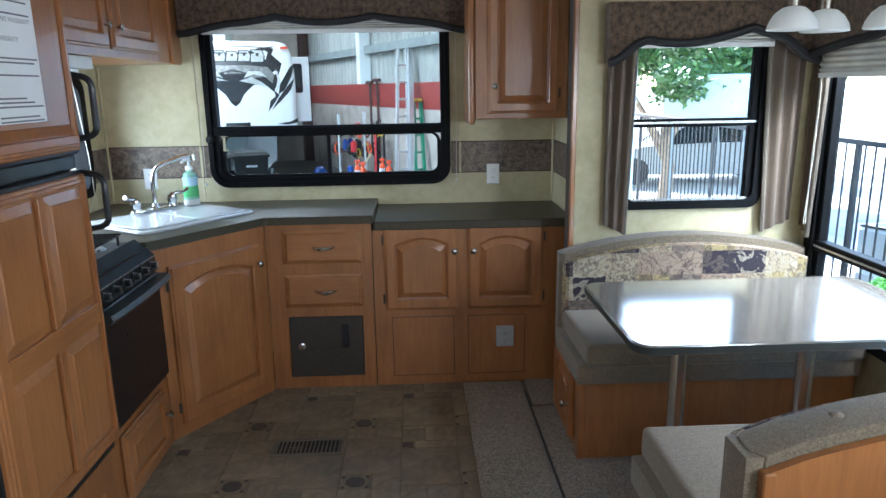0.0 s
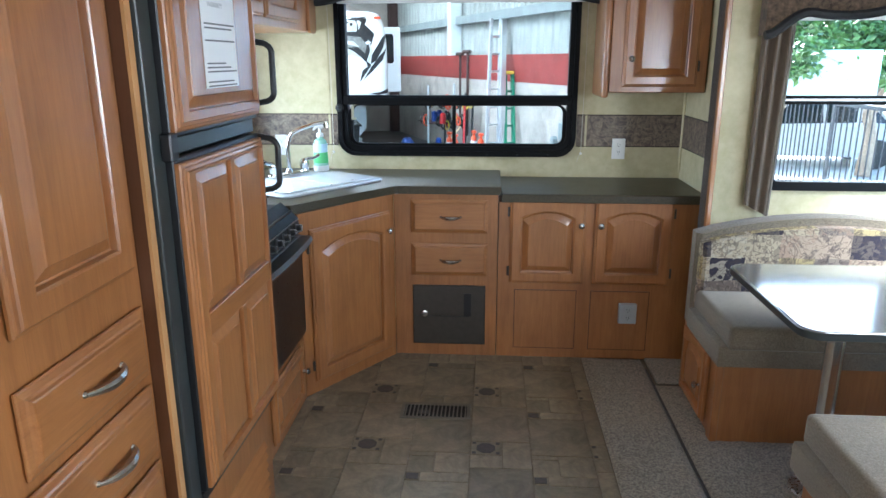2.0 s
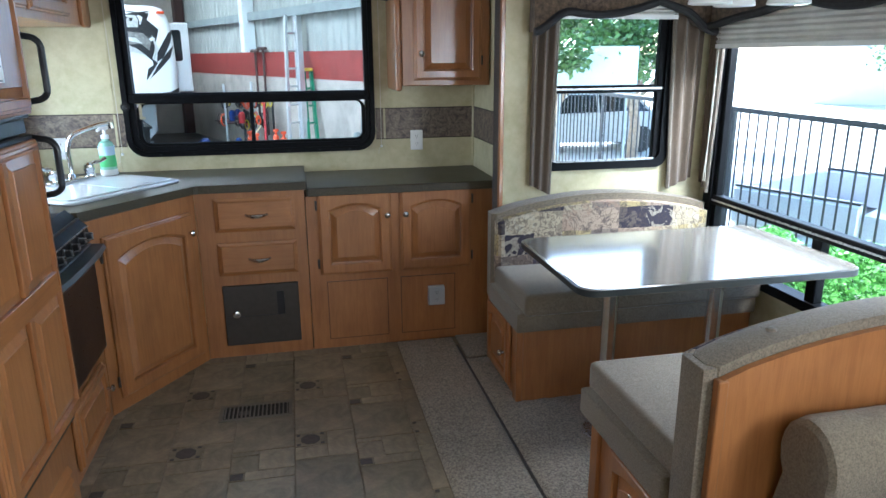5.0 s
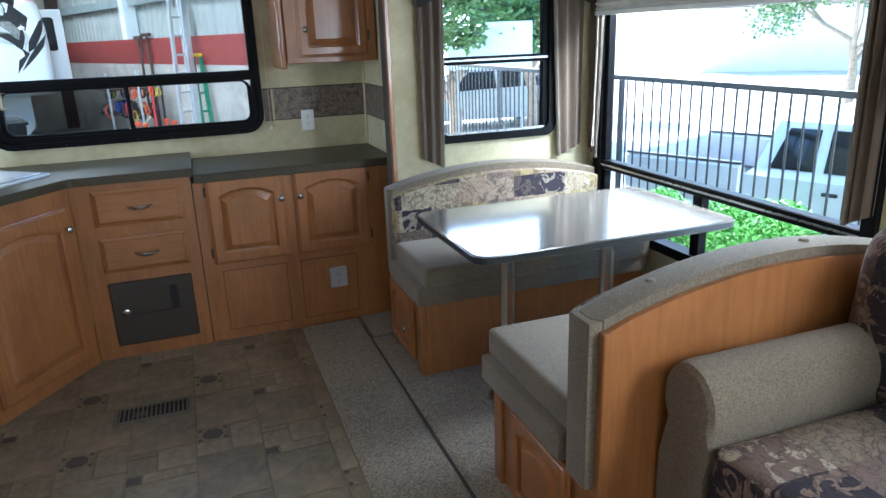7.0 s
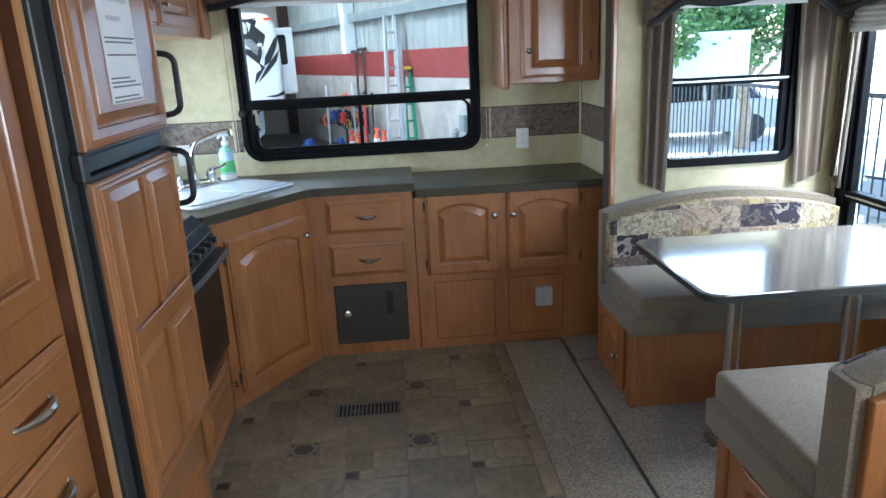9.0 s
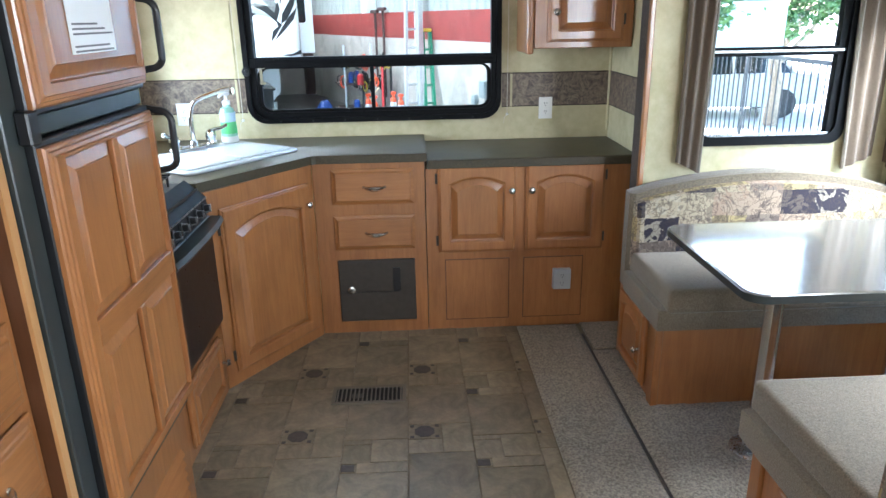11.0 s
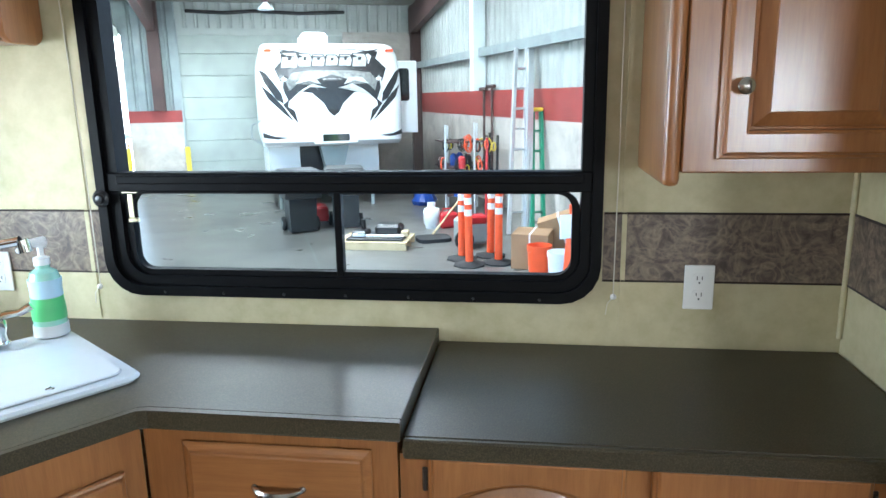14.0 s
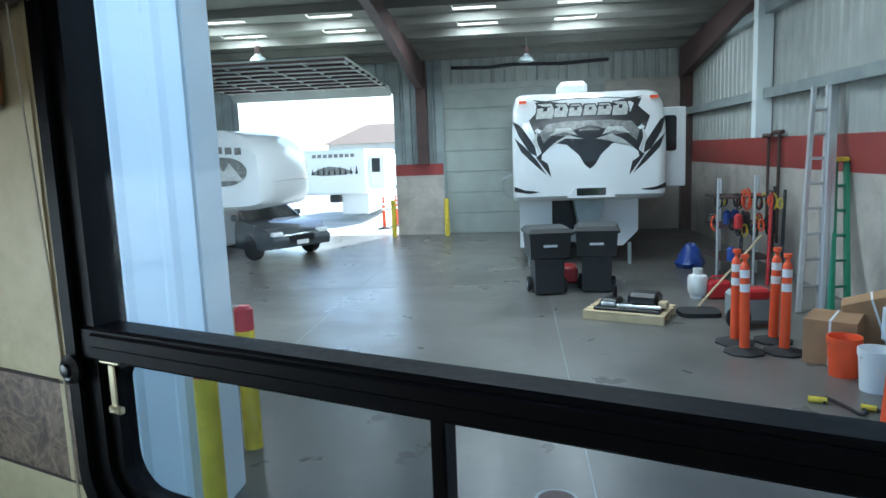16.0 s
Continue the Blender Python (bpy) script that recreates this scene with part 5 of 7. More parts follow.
part("finial", lathe(NB(), [(0.004, 1.02), (0.009, 1.03), (0.006, 1.13)], Matrix.Translation((OUT - 0.09, 2.16, 0)), 10), M_NICKEL, ws)
part("shade", lathe(NB(), [(0.02, 1.22), (0.055, 1.24), (0.075, 1.29), (0.08, 1.37), (0.075, 1.37)], Matrix.Translation((OUT - 0.09, 2.16, 0)), 24), M_SHADEGLASS, ws, "white frosted glass shade")

# ---- outside: materials ----
M_CONC = concrete("sealed_concrete_floor", (0.135, 0.13, 0.118), 0.3)
M_ASPH = concrete("pale_yard_paving", (0.52, 0.51, 0.48), 0.75)
M_BLOCK = concrete("painted_block_wall", (0.47, 0.43, 0.385), 0.75, 1.2)
M_REDBAND = plain("red_wall_paint", (0.28, 0.04, 0.035), 0.5, 0, 0.15, 3)
M_SIDING = plain("pale_corrugated_steel", (0.40, 0.42, 0.395), 0.45, 0.1, 0.12, 2)
M_SIDINGB = plain("pale_blue_steel_siding", (0.78, 0.84, 0.85), 0.45, 0, 0.05, 2)
M_GIRT = plain("grey_steel_girt", (0.30, 0.34, 0.34), 0.5, 0.3, 0.15, 3)
M_RAFTER = plain("dark_red_oxide_steel", (0.07, 0.038, 0.034), 0.55, 0.1, 0.2, 3)
M_ROOF = plain("beige_grey_roof_insulation", (0.165, 0.16, 0.138), 0.8, 0, 0.12, 2)
M_ROLL = plain("grey_roll_door_steel", (0.34, 0.37, 0.34), 0.5, 0.2, 0.12, 2)
M_GEL = plain("white_fibreglass", (0.80, 0.82, 0.83), 0.15, 0, 0.03, 2)
M_GRAPH = plain("black_vinyl_graphic", (0.02, 0.02, 0.022), 0.3, 0, 0.4, 12)
M_GRAPHG = plain("grey_vinyl_graphic", (0.20, 0.20, 0.19), 0.3, 0, 0.5, 14)
M_GRAPHL = plain("pale_vinyl_graphic", (0.55, 0.56, 0.54), 0.3, 0, 0.2, 14)
M_BIN = plain("black_bin_plastic", (0.018, 0.019, 0.02), 0.45, 0, 0.2, 10)
M_RUBBER = plain("black_rubber", (0.02, 0.02, 0.02), 0.8, 0, 0.2, 20)
M_ORANGE = plain("orange_traffic_plastic", (0.85, 0.10, 0.025), 0.45, 0, 0.08, 8)
M_REFLECT = plain("white_reflective_band", (0.85, 0.85, 0.85), 0.4, 0, 0.03)
M_YELLOW = plain("worn_yellow_paint", (0.72, 0.55, 0.05), 0.5, 0, 0.25, 9)
M_RED = plain("red_plastic", (0.45, 0.02, 0.025), 0.4, 0, 0.1)
M_REDPAINT = plain("red_bollard_cap", (0.5, 0.05, 0.06), 0.5)
M_GREEN = plain("green_fibreglass_ladder", (0.03, 0.22, 0.12), 0.4, 0, 0.12)
M_ALU = plain("aluminium_ladder", (0.62, 0.64, 0.66), 0.35, 0.7, 0.08)
M_CARD = plain("brown_cardboard", (0.38, 0.23, 0.12), 0.85, 0, 0.12, 5)
M_TANK = plain("white_gas_cylinder", (0.72, 0.72, 0.70), 0.35, 0, 0.08)
M_GTANK = plain("grey_gas_cylinder", (0.35, 0.36, 0.35), 0.4, 0, 0.1)
M_BLUETARP = plain("blue_plastic_sheet", (0.02, 0.06, 0.28), 0.4)
M_CARPAINT = plain("dark_grey_car_paint", (0.11, 0.12, 0.13), 0.12, 0.4, 0.05)
M_CARGLASS = plain("dark_car_glass", (0.015, 0.018, 0.02), 0.05, 0, 0.1)
M_SILVER = plain("pale_truck_paint", (0.62, 0.64, 0.66), 0.15, 0.2, 0.04)
M_FENCE = plain("black_iron_fence", (0.045, 0.045, 0.048), 0.5, 0.2)
M_BARK = plain("pale_tree_bark", (0.28, 0.22, 0.16), 0.9, 0, 0.3, 12, 0.6, 0.3, 60)
M_STUCCO = plain("cream_house_stucco", (0.66, 0.62, 0.55), 0.9, 0, 0.06, 2)
M_TILE = plain("brown_roof_shingle", (0.22, 0.15, 0.11), 0.9, 0, 0.2, 6)
M_SIGN = plain("pale_blue_sign_board", (0.55, 0.72, 0.75), 0.4, 0, 0.06, 3)


def leaf_mat(name, lo, hi):
    m, nt, b = material(name, 0.5)
    g = nt.nodes.new("ShaderNodeNewGeometry")
    nt.links.new(ramp(nt, g.outputs["Random Per Island"], [(0.0, lo), (1.0, hi)]), b.inputs["Base Color"])
    return m


M_LEAF = leaf_mat("tree_leaves", (0.035, 0.085, 0.018), (0.11, 0.21, 0.05))
M_BUSHLEAF = leaf_mat("bright_hedge_leaves", (0.07, 0.22, 0.03), (0.2, 0.48, 0.09))

# ---- ground and garage shell ----
structure("ground", box(NB(), -400, -400, GZ - 0.2, 400, 400, GZ - 0.004), M_ASPH, "pale grey paved ground", category="ground")


def gbox(v0, u0, z0, v1, u1, z1, bev=0.0):
    return box(NB(), v0, u0, z0, v1, u1, z1, bev)


floor_g = structure("garage_floor", gbox(-16, -6.5, GZ - 0.1, 1.6, 15.9, GZ), M_CONC, "glossy sealed concrete garage floor", MG, "floor")
for nm, v0, u0, v1, u1 in (("joint_1", -6.12, -4, -6.105, 15.7), ("joint_2", -2.755, -4, -2.742, 15.7), ("joint_3", -14, 7.8, 1.5, 7.812)):
    structure("floor_" + nm, gbox(v0, u0, GZ + 0.0005, v1, u1, GZ + 0.002), M_GIRT, "dark sawn floor joint", MG, "joint")
dr = thing("floor_drain", (-3.02, 0.32, GZ), "round cast-iron floor drain", "drain", m=MG)
part("rim", lathe(NB(), [(0.15, GZ), (0.15, GZ + 0.006), (0.13, GZ + 0.007), (0.13, GZ + 0.003)], Matrix.Translation((-3.02, 0.32, 0)), 24), M_GIRT, dr)
part("grate", lathe(NB(), [(0.128, GZ + 0.002), (0.125, GZ + 0.005), (0.001, GZ + 0.005)], Matrix.Translation((-3.02, 0.32, 0)), 24), M_RAFTER, dr)


def corrugated(bm, a0, a1, z0, z1, to3, d, pitch=0.30, rib=0.035, side=1):
    """Ribbed sheet: flat pans between raised trapezoid ribs."""
    pr = []
    a = a0
    while a < a1 - 1e-6:
        pr += [(a, 0), (min(a + pitch * 0.62, a1), 0), (min(a + pitch * 0.72, a1), rib), (min(a + pitch * 0.88, a1), rib)]
        a += pitch
    pr.append((a1, 0))
    lo = [bm.verts.new(to3(p, z0, d + side * q)) for p, q in pr]
    hi = [bm.verts.new(to3(p, z1, d + side * q)) for p, q in pr]
    lo2 = [bm.verts.new(to3(p, z0, d + side * q + side * 0.004)) for p, q in pr]
    hi2 = [bm.verts.new(to3(p, z1, d + side * q + side * 0.004)) for p, q in pr]
    for i in range(len(pr) - 1):
        bm.faces.new((lo[i], lo[i + 1], hi[i + 1], hi[i]))
        bm.faces.new((hi2[i], hi2[i + 1], lo2[i + 1], lo2[i]))
    return bm


ZT = 5.6
VR, UB = 1.5, 15.7
structure("garage_wall_right", gbox(VR, 0.3, GZ, VR + 0.2, UB + 0.2, 1.07), M_BLOCK, "tan painted masonry lower wall", MG)
structure("garage_band_right", gbox(VR - 0.004, 0.3, 1.07, VR + 0.2, UB + 0.2, 1.62), M_REDBAND, "dark red painted wall band", MG, "band")
structure("garage_siding_right", corrugated(NB(), 0.3, UB, 1.62, ZT + 1.2, on_x, VR + 0.02), M_SIDING, "pale corrugated steel wall", MG)
structure("garage_skin_right", gbox(VR + 0.07, 0.3, 1.62, VR + 0.2, UB + 0.2, ZT + 1.3), M_SIDING, "outer skin of the garage wall", MG)
for z in (2.43, 3.95, 5.2):
    structure("girt_right", gbox(VR - 0.16, 0.3, z - 0.09, VR + 0.015, UB, z - 0.03), M_GIRT, "grey steel wall girt", MG, "girt")
    structure("girt_lip", gbox(VR - 0.165, 0.35, z - 0.10, VR - 0.14, UB, z + 0.08), M_GIRT, "grey steel girt flange", MG, "girt")
for u in (3.2, 9.6, 15.45):
    structure("garage_column", gbox(VR - 0.28, u - 0.12, GZ if u > 15 else 1.62, VR + 0.0, u + 0.12, ZT + 0.9), M_SIDINGB if u < 15 else M_RAFTER, "steel portal column", MG, "column")

# back wall: closed sectional door, pillar, open doorway
DV0, DV1, OV0, OV1, DZ, OZ = -5.3, -0.75, -11.35, -6.72, 3.38, 3.28
structure("garage_back_header", corrugated(NB(), DV0, VR, DZ, ZT + 0.6, on_y, UB), M_SIDING, "pale corrugated steel above the closed door", MG)
structure("garage_door_lintel", gbox(DV0 - 0.03, UB - 0.02, DZ - 0.1, DV1 + 0.03, UB + 0.16, DZ + 0.08), M_SIDING, "pale steel lintel above the closed door", MG, "lintel")
structure("garage_back_left", corrugated(NB(), -16, OV0, GZ, ZT + 0.6, on_y, UB), M_GIRT, "grey corrugated steel wall", MG)
structure("garage_back_top", corrugated(NB(), OV0, OV1, OZ, ZT + 0.6, on_y, UB), M_GIRT, "grey corrugated steel above the open doorway", MG)
structure("garage_back_pier", corrugated(NB(), OV1, DV0, 1.25, ZT + 0.6, on_y, UB), M_GIRT, "grey corrugated steel pier", MG)
structure("garage_pier_band", gbox(OV1, UB - 0.07, 0.93, DV0, UB + 0.15, 1.25), M_REDBAND, "dark red painted band on the pier", MG, "band")
structure("garage_pier_base", gbox(OV1, UB - 0.06, GZ, DV0, UB + 0.15, 0.93), M_BLOCK, "tan painted masonry pier", MG)
structure("garage_back_right", gbox(DV1, UB - 0.03, GZ, VR, UB + 0.2, DZ), M_BLOCK, "tan painted masonry beside the closed door", MG)
structure("garage_pier_column", gbox(-6.02, UB - 0.35, 1.25, -5.72, UB - 0.08, ZT), M_RAFTER, "dark steel portal column", MG, "column")
dd = thing("sectional_door", (-3.0, UB + 0.03, GZ), "closed grey-green sectional garage door", "door", m=MG, kind="structure")
for k in range(7):
    z0 = GZ + k * 0.595
    part("panel", gbox(DV0 + 0.01, UB + 0.02, z0 + 0.006, DV1 - 0.01, UB + 0.07, min(z0 + 0.589, DZ), 0.006), M_ROLL, dd, "", False)
part("backing", gbox(DV0 + 0.01, UB + 0.071, GZ, DV1 - 0.01, UB + 0.09, DZ), M_ROLL, dd, "", False)
part("track", gbox(DV0 - 0.03, UB - 0.09, GZ, DV0 + 0.02, UB - 0.04, DZ + 0.3), M_GIRT, dd, "grey door track", False)
for v in (-6.78, -5.25):
    bo = thing("bollard", (v, 15.3, GZ), "yellow painted steel bollard", "bollard", "bollards", m=MG)
    part("post", rod(NB(), (v, 15.3, GZ), (v, 15.3, GZ + 1.05), 0.07, 14), M_YELLOW, bo)

# the open overhead door, rolled back under the roof
od = thing("overhead_door_open", (-9, 12.5, 3.4), "raised overhead door lying under the roof, dark ribs below", "door", m=MG, kind="structure")
UA, UE = 10.2, 15.2
zd = lambda u: 3.42 + (15.2 - u) * 0.03
for k in range(8):
    u0, u1 = UA + (UE - UA) * k / 8, UA + (UE - UA) * (k + 1) / 8 - 0.02
    part("panel", loft(NB(), [[(v, u0, zd(u0)), (v, u1, zd(u1)), (v, u1, zd(u1) + 0.05), (v, u0, zd(u0) + 0.05)] for v in (OV0, OV1)]), M_ROLL, od, "", False)
    part("rib", loft(NB(), [[(v, u0 - 0.04, zd(u0) - 0.05), (v, u0 + 0.04, zd(u0) - 0.05), (v, u0 + 0.04, zd(u0)), (v, u0 - 0.04, zd(u0))] for v in (OV0, OV1)]), M_RAFTER, od, "dark rib", False)
for k in range(6):
    v = OV0 + 0.1 + (OV1 - OV0 - 0.2) * k / 5
    part("stile", loft(NB(), [[(v - 0.03, u, zd(u) - 0.04), (v + 0.03, u, zd(u) - 0.04), (v + 0.03, u, zd(u) - 0.002), (v - 0.03, u, zd(u) - 0.002)] for u in (UA, UE)]), M_ROLL, od, "", False)
part("header_panel", loft(NB(), [[(v, 15.2, 3.42), (v, 15.5, 3.2), (v, 15.52, 3.24), (v, 15.24, 3.50)] for v in (OV0, OV1)]), M_ROLL, od, "", False)

# roof: deck strips with skylight openings, purlins, rafters


def rz(u):
    return 4.25 + (UB - u) * 0.085


SKY_U = ((10.35, 11.35), (11.65, 12.65), (4.0, 5.0), (5.3, 6.3))
SKY_V = ((-10.3, -9.2), (-7.75, -6.75), (-4.55, -3.6), (-2.3, -1.35))
edges = [-0.3] + [x for p in sorted(SKY_U) for x in p] + [UB + 0.3]
bm = NB()
for k, (u0, u1) in enumerate(zip(edges, edges[1:])):
    spans = [(-16.2, VR + 0.3)]
    if k % 2:
        vs = [-16.2] + [x for p in SKY_V for x in p] + [VR + 0.3]
        spans = list(zip(vs[::2], vs[1::2]))
    for v0, v1 in spans:
        loft(bm, [[(v, u0, rz(u0)), (v, u1, rz(u1)), (v, u1, rz(u1) + 0.06), (v, u0, rz(u0) + 0.06)] for v in (v0, v1)])
structure("garage_ceiling", bm, M_ROOF, "beige-grey insulated underside of the garage roof with skylights", MG, "ceiling")
for i, (u0, u1) in enumerate(SKY_U):
    for j, (v0, v1) in enumerate(SKY_V):
        um, vm = (u0 + u1) / 2, (v0 + v1) / 2
        p = MG @ Vector((vm, um, rz(um) + 0.03))
        area_lamp("skylight", p, p + Vector((0, 0, -1)), 0.95, 0.94, 26, (0.97, 1.0, 1.0)).matrix_world = Matrix.Translation(p) @ Matrix.Rotation(GA, 4, "Z")
# Opaque covers added above the skylight lamps to keep sunlight off the floor.
for i, (u0, u1) in enumerate(SKY_U):
    for v0, v1 in SKY_V:
        structure("skylight_panel", loft(NB(), [[(v, u0 - 0.1, rz(u0) + 0.075), (v, u1 + 0.1, rz(u1) + 0.075), (v, u1 + 0.1, rz(u1) + 0.09), (v, u0 - 0.1, rz(u0) + 0.09)] for v in (v0 - 0.1, v1 + 0.1)]), M_ROOF, "flat opaque cover added over a skylight to block the sun", MG, "skylight")
for k in range(13):
    u = 0.4 + k * 1.24
    structure("purlin", loft(NB(), [[(v, u - 0.03, rz(u) - 0.19), (v, u + 0.05, rz(u) - 0.19), (v, u + 0.05, rz(u) - 0.002), (v, u - 0.03, rz(u) - 0.002)] for v in (-16, VR)]), M_ROOF, "beige-grey steel roof purlin", MG, "purlin")
for v in (-13.5, -5.9, VR - 0.2):
    structure("rafter", loft(NB(), [[(v - 0.1, u, rz(u) - 0.2 - h), (v + 0.1, u, rz(u) - 0.2 - h), (v + 0.1, u, rz(u) - 0.192), (v - 0.1, u, rz(u) - 0.192)] for u, h in ((0.2, 0.35), (9, 0.35), (UB - 0.1, 0.75))]), M_RAFTER, "dark red steel rafter", MG, "rafter")
for v, u in ((-2.94, 13.4), (-9.2, 11.9)):
    hb = thing("high_bay_lamp", (v, u, rz(u) - 0.75), "grey bell-shaped high-bay lamp hung from the roof", "lamp", "high-bay lamps", m=MG)
    mt = Matrix.Translation((v, u, rz(u) - 0.75))
    part("bell", lathe(NB(), [(0.2, 0), (0.205, 0.01), (0.17, 0.08), (0.08, 0.15), (0.06, 0.19)], mt, 20), M_GIRT, hb)
    part("ballast", lathe(NB(), [(0.065, 0.185), (0.07, 0.2), (0.07, 0.36), (0.03, 0.38)], mt, 14), M_RAFTER, hb)
    part("hanger", rod(NB(), (v, u, rz(u) - 0.38), (v, u, rz(u) - 0.19), 0.012), M_GIRT, hb)
structure("garage_wall_left", gbox(-16.2, 0.3, GZ, -16, UB + 0.2, ZT + 1.2), M_SIDING, "pale steel wall closing the garage", MG)
structure("conduit", tube(NB(), [(VR - 0.1, 3.5, 2.6), (VR - 0.1, 3.55, 3.6), (VR - 0.1, 3.55, 5.5)], 0.03, 8), M_GIRT, "grey conduit on the wall", MG, "conduit")
structure("heater_pipe", tube(NB(), [(-5.0, UB - 0.25, 3.88), (-4.0, UB - 0.25, 3.84), (-3.2, UB - 0.25, 3.9), (-2.0, UB - 0.25, 3.85), (-0.7, UB - 0.25, 3.9)], 0.05, 8), M_RUBBER, "sagging black hose along the back wall", MG, "hose")
eb = thing("electric_box", (VR - 0.1, 4.0, 0.12), "grey electrical box on the tan wall", "box", m=MG)
part("case", gbox(VR - 0.12, 3.95, 0.12, VR, 4.15, 0.42, 0.01), M_GIRT, eb)
part("meter", lathe(NB(), [(0.09, 0), (0.08, 0.08), (0.03, 0.1)], Matrix.Translation((VR, 4.45, 0.06)) @ Matrix.Rotation(radians(-90), 4, "Y"), 14), M_GIRT, eb)
part("pipe", rod(NB(), (VR - 0.05, 4.4, 0.1), (VR - 0.05, 4.4, -0.4), 0.03), M_GIRT, eb)

# front jambs of the garage opening with their bollards
structure("jamb_left", gbox(-9.5, 0.12, GZ, -5.28, 0.50, ZT + 0.8), M_SIDINGB, "pale blue steel door jamb", MG, "jamb")
structure("jamb_left_face", corrugated(NB(), -9.5, -5.29, GZ, ZT + 0.8, on_y, 0.115, 0.34, 0.03, -1), M_SIDINGB, "pale blue corrugated steel face", MG, "wall")
structure("jamb_right", gbox(-0.42, 0.0, GZ, 1.7, 0.32, ZT + 0.8), M_SIDINGB, "pale blue steel door jamb", MG, "jamb")
structure("jamb_right_face", corrugated(NB(), -0.4, 1.7, GZ, ZT + 0.8, on_y, -0.004, 0.34, 0.03, -1), M_SIDINGB, "pale blue corrugated steel face", MG, "wall")
structure("jamb_header", gbox(-5.278, 0.12, 3.75, -0.42, 0.42, ZT + 0.8), M_SIDINGB, "pale blue steel header over the opening", MG, "wall")
for v, u, cap in ((-5.26, -0.03, 1), (-5.46, 1.12, 1), (-0.25, 0.72, 1), (0.02, -0.26, 1)):
    bo = thing("bollard", (v, u, GZ), "worn yellow steel bollard with a red cap beside the opening", "bollard", "bollards", m=MG)
    part("post", rod(NB(), (v, u, GZ), (v, u, GZ + 1.0), 0.075, 16), M_YELLOW, bo)
    part("cap", lathe(NB(), [(0.076, GZ + 1.0), (0.076, GZ + 1.17), (0.05, GZ + 1.2), (0.001, GZ + 1.21)], Matrix.Translation((v, u, 0)), 16), M_REDPAINT, bo, "red cap")

# ---- the parked fifth-wheel trailer with dark front graphics ----
TU = 9.15
tr = thing("fifth_wheel_trailer", (-1.87, 12, GZ), "white fifth-wheel trailer with dark swooping front graphics", "trailer", m=MG)


def cap_loop(z, u, s, r=0.25):
    """Plan of the trailer's nose at a height: rounded front corners."""
    v0, v1 = -1.87 - 1.44 * s, -1.87 + 1.44 * s
    pts = [(v1, 15.2), (v0, 15.2)]
    pts += [(v0 + r - r * math.cos(radians(a)), u + r - r * math.sin(radians(a))) for a in range(0, 91, 18)]
    pts += [(v1 - r + r * math.sin(radians(a)), u + r - r * math.cos(radians(a))) for a in range(0, 91, 18)]
    return [(v, uu, z) for v, uu in pts]


part("front_cap", loft(NB(), [cap_loop(0.56, TU + 0.16, 0.99), cap_loop(0.66, TU, 1.0), cap_loop(1.3, TU - 0.06, 1.0), cap_loop(1.9, TU + 0.02, 1.0), cap_loop(2.35, TU + 0.2, 0.985), cap_loop(2.56, TU + 0.45, 0.95), cap_loop(2.64, TU + 0.9, 0.9)]), M_GEL, tr, "white fibreglass front cap")
bm = loft(NB(), [[(-3.2, TU + 0.75, z), (-2.55, TU + 0.75, z), (-2.55, TU + 1.4, z), (-1.75, TU + 1.4, z), (-1.75, TU + 0.75, z), (v1, TU + 0.75, z), (v1, 15.1, z), (-3.2, 15.1, z)] for z, v1 in ((-0.42, -1.15), (-0.12, -0.85), (0.555, -0.85))])
part("lower_body", bm, M_GEL, tr, "white lower body", False)
part("recess", gbox(-2.53, TU + 1.0, -0.1, -1.77, TU + 1.38, 0.5), M_BLACK, tr, "dark storage recess")
part("hitch_box", loft(NB(), [[(v, TU + d, z) for v, z in ((-2.05 + t, 0.0 + t), (-1.65 - t, 0.0 + t), (-1.55, 0.55), (-2.15, 0.55))] for d, t in ((0.35, 0.03), (0.75, 0.0))]), M_GIRT, tr, "dark grey king-pin box")
part("king_pin", rod(NB(), (-1.85, TU + 0.5, -0.1), (-1.85, TU + 0.5, 0.03), 0.05), M_RUBBER, tr)
part("front_hatch", prism(NB(), [(-2.3, 0.62), (-1.4, 0.62), (-1.55, 0.84), (-2.15, 0.84)], on_y, TU - 0.06, TU + 0.1), M_GEL, tr, "white hatch surround", False)
part("hatch_window", box(NB(), -2.12, TU - 0.068, 0.66, -1.58, TU - 0.055, 0.80), M_CARGLASS, tr, "dark hatch", False)
for v in (-3.0, -1.02):
    part("jack_leg", rod(NB(), (v, TU + 0.7, GZ), (v, TU + 0.7, -0.35), 0.04), M_GIRT, tr, "grey jack leg")
part("roof_unit", gbox(-2.35, 10.6, 2.62, -1.75, 11.5, 2.92, 0.08), M_GEL, tr, "white rooftop air conditioner")
so_ = part("slide_out", gbox(-0.44, TU + 0.75, 0.74, 0.06, 13.5, 2.28, 0.02), M_GEL, tr, "white side slide-out")
part("window", prism(NB(), rounded_rect(-0.40, 1.43, -0.12, 2.12, 0.06), on_y, TU + 0.752, TU + 0.742), M_CARGLASS, so_, "dark window")
part("grab_handle", tube(NB(), [(-3.3, TU + 0.35, 1.1), (-3.5, TU + 0.35, 1.0), (-3.52, TU + 0.35, 0.75), (-3.3, TU + 0.35, 0.6)], 0.02, 6), M_GIRT, tr)
for v in (-3.1, -0.65):
    part("marker_light", box(NB(), v - 0.07, TU + 0.16, 2.43, v + 0.07, TU + 0.26, 2.48), M_ORANGE, tr, "amber marker light", False)


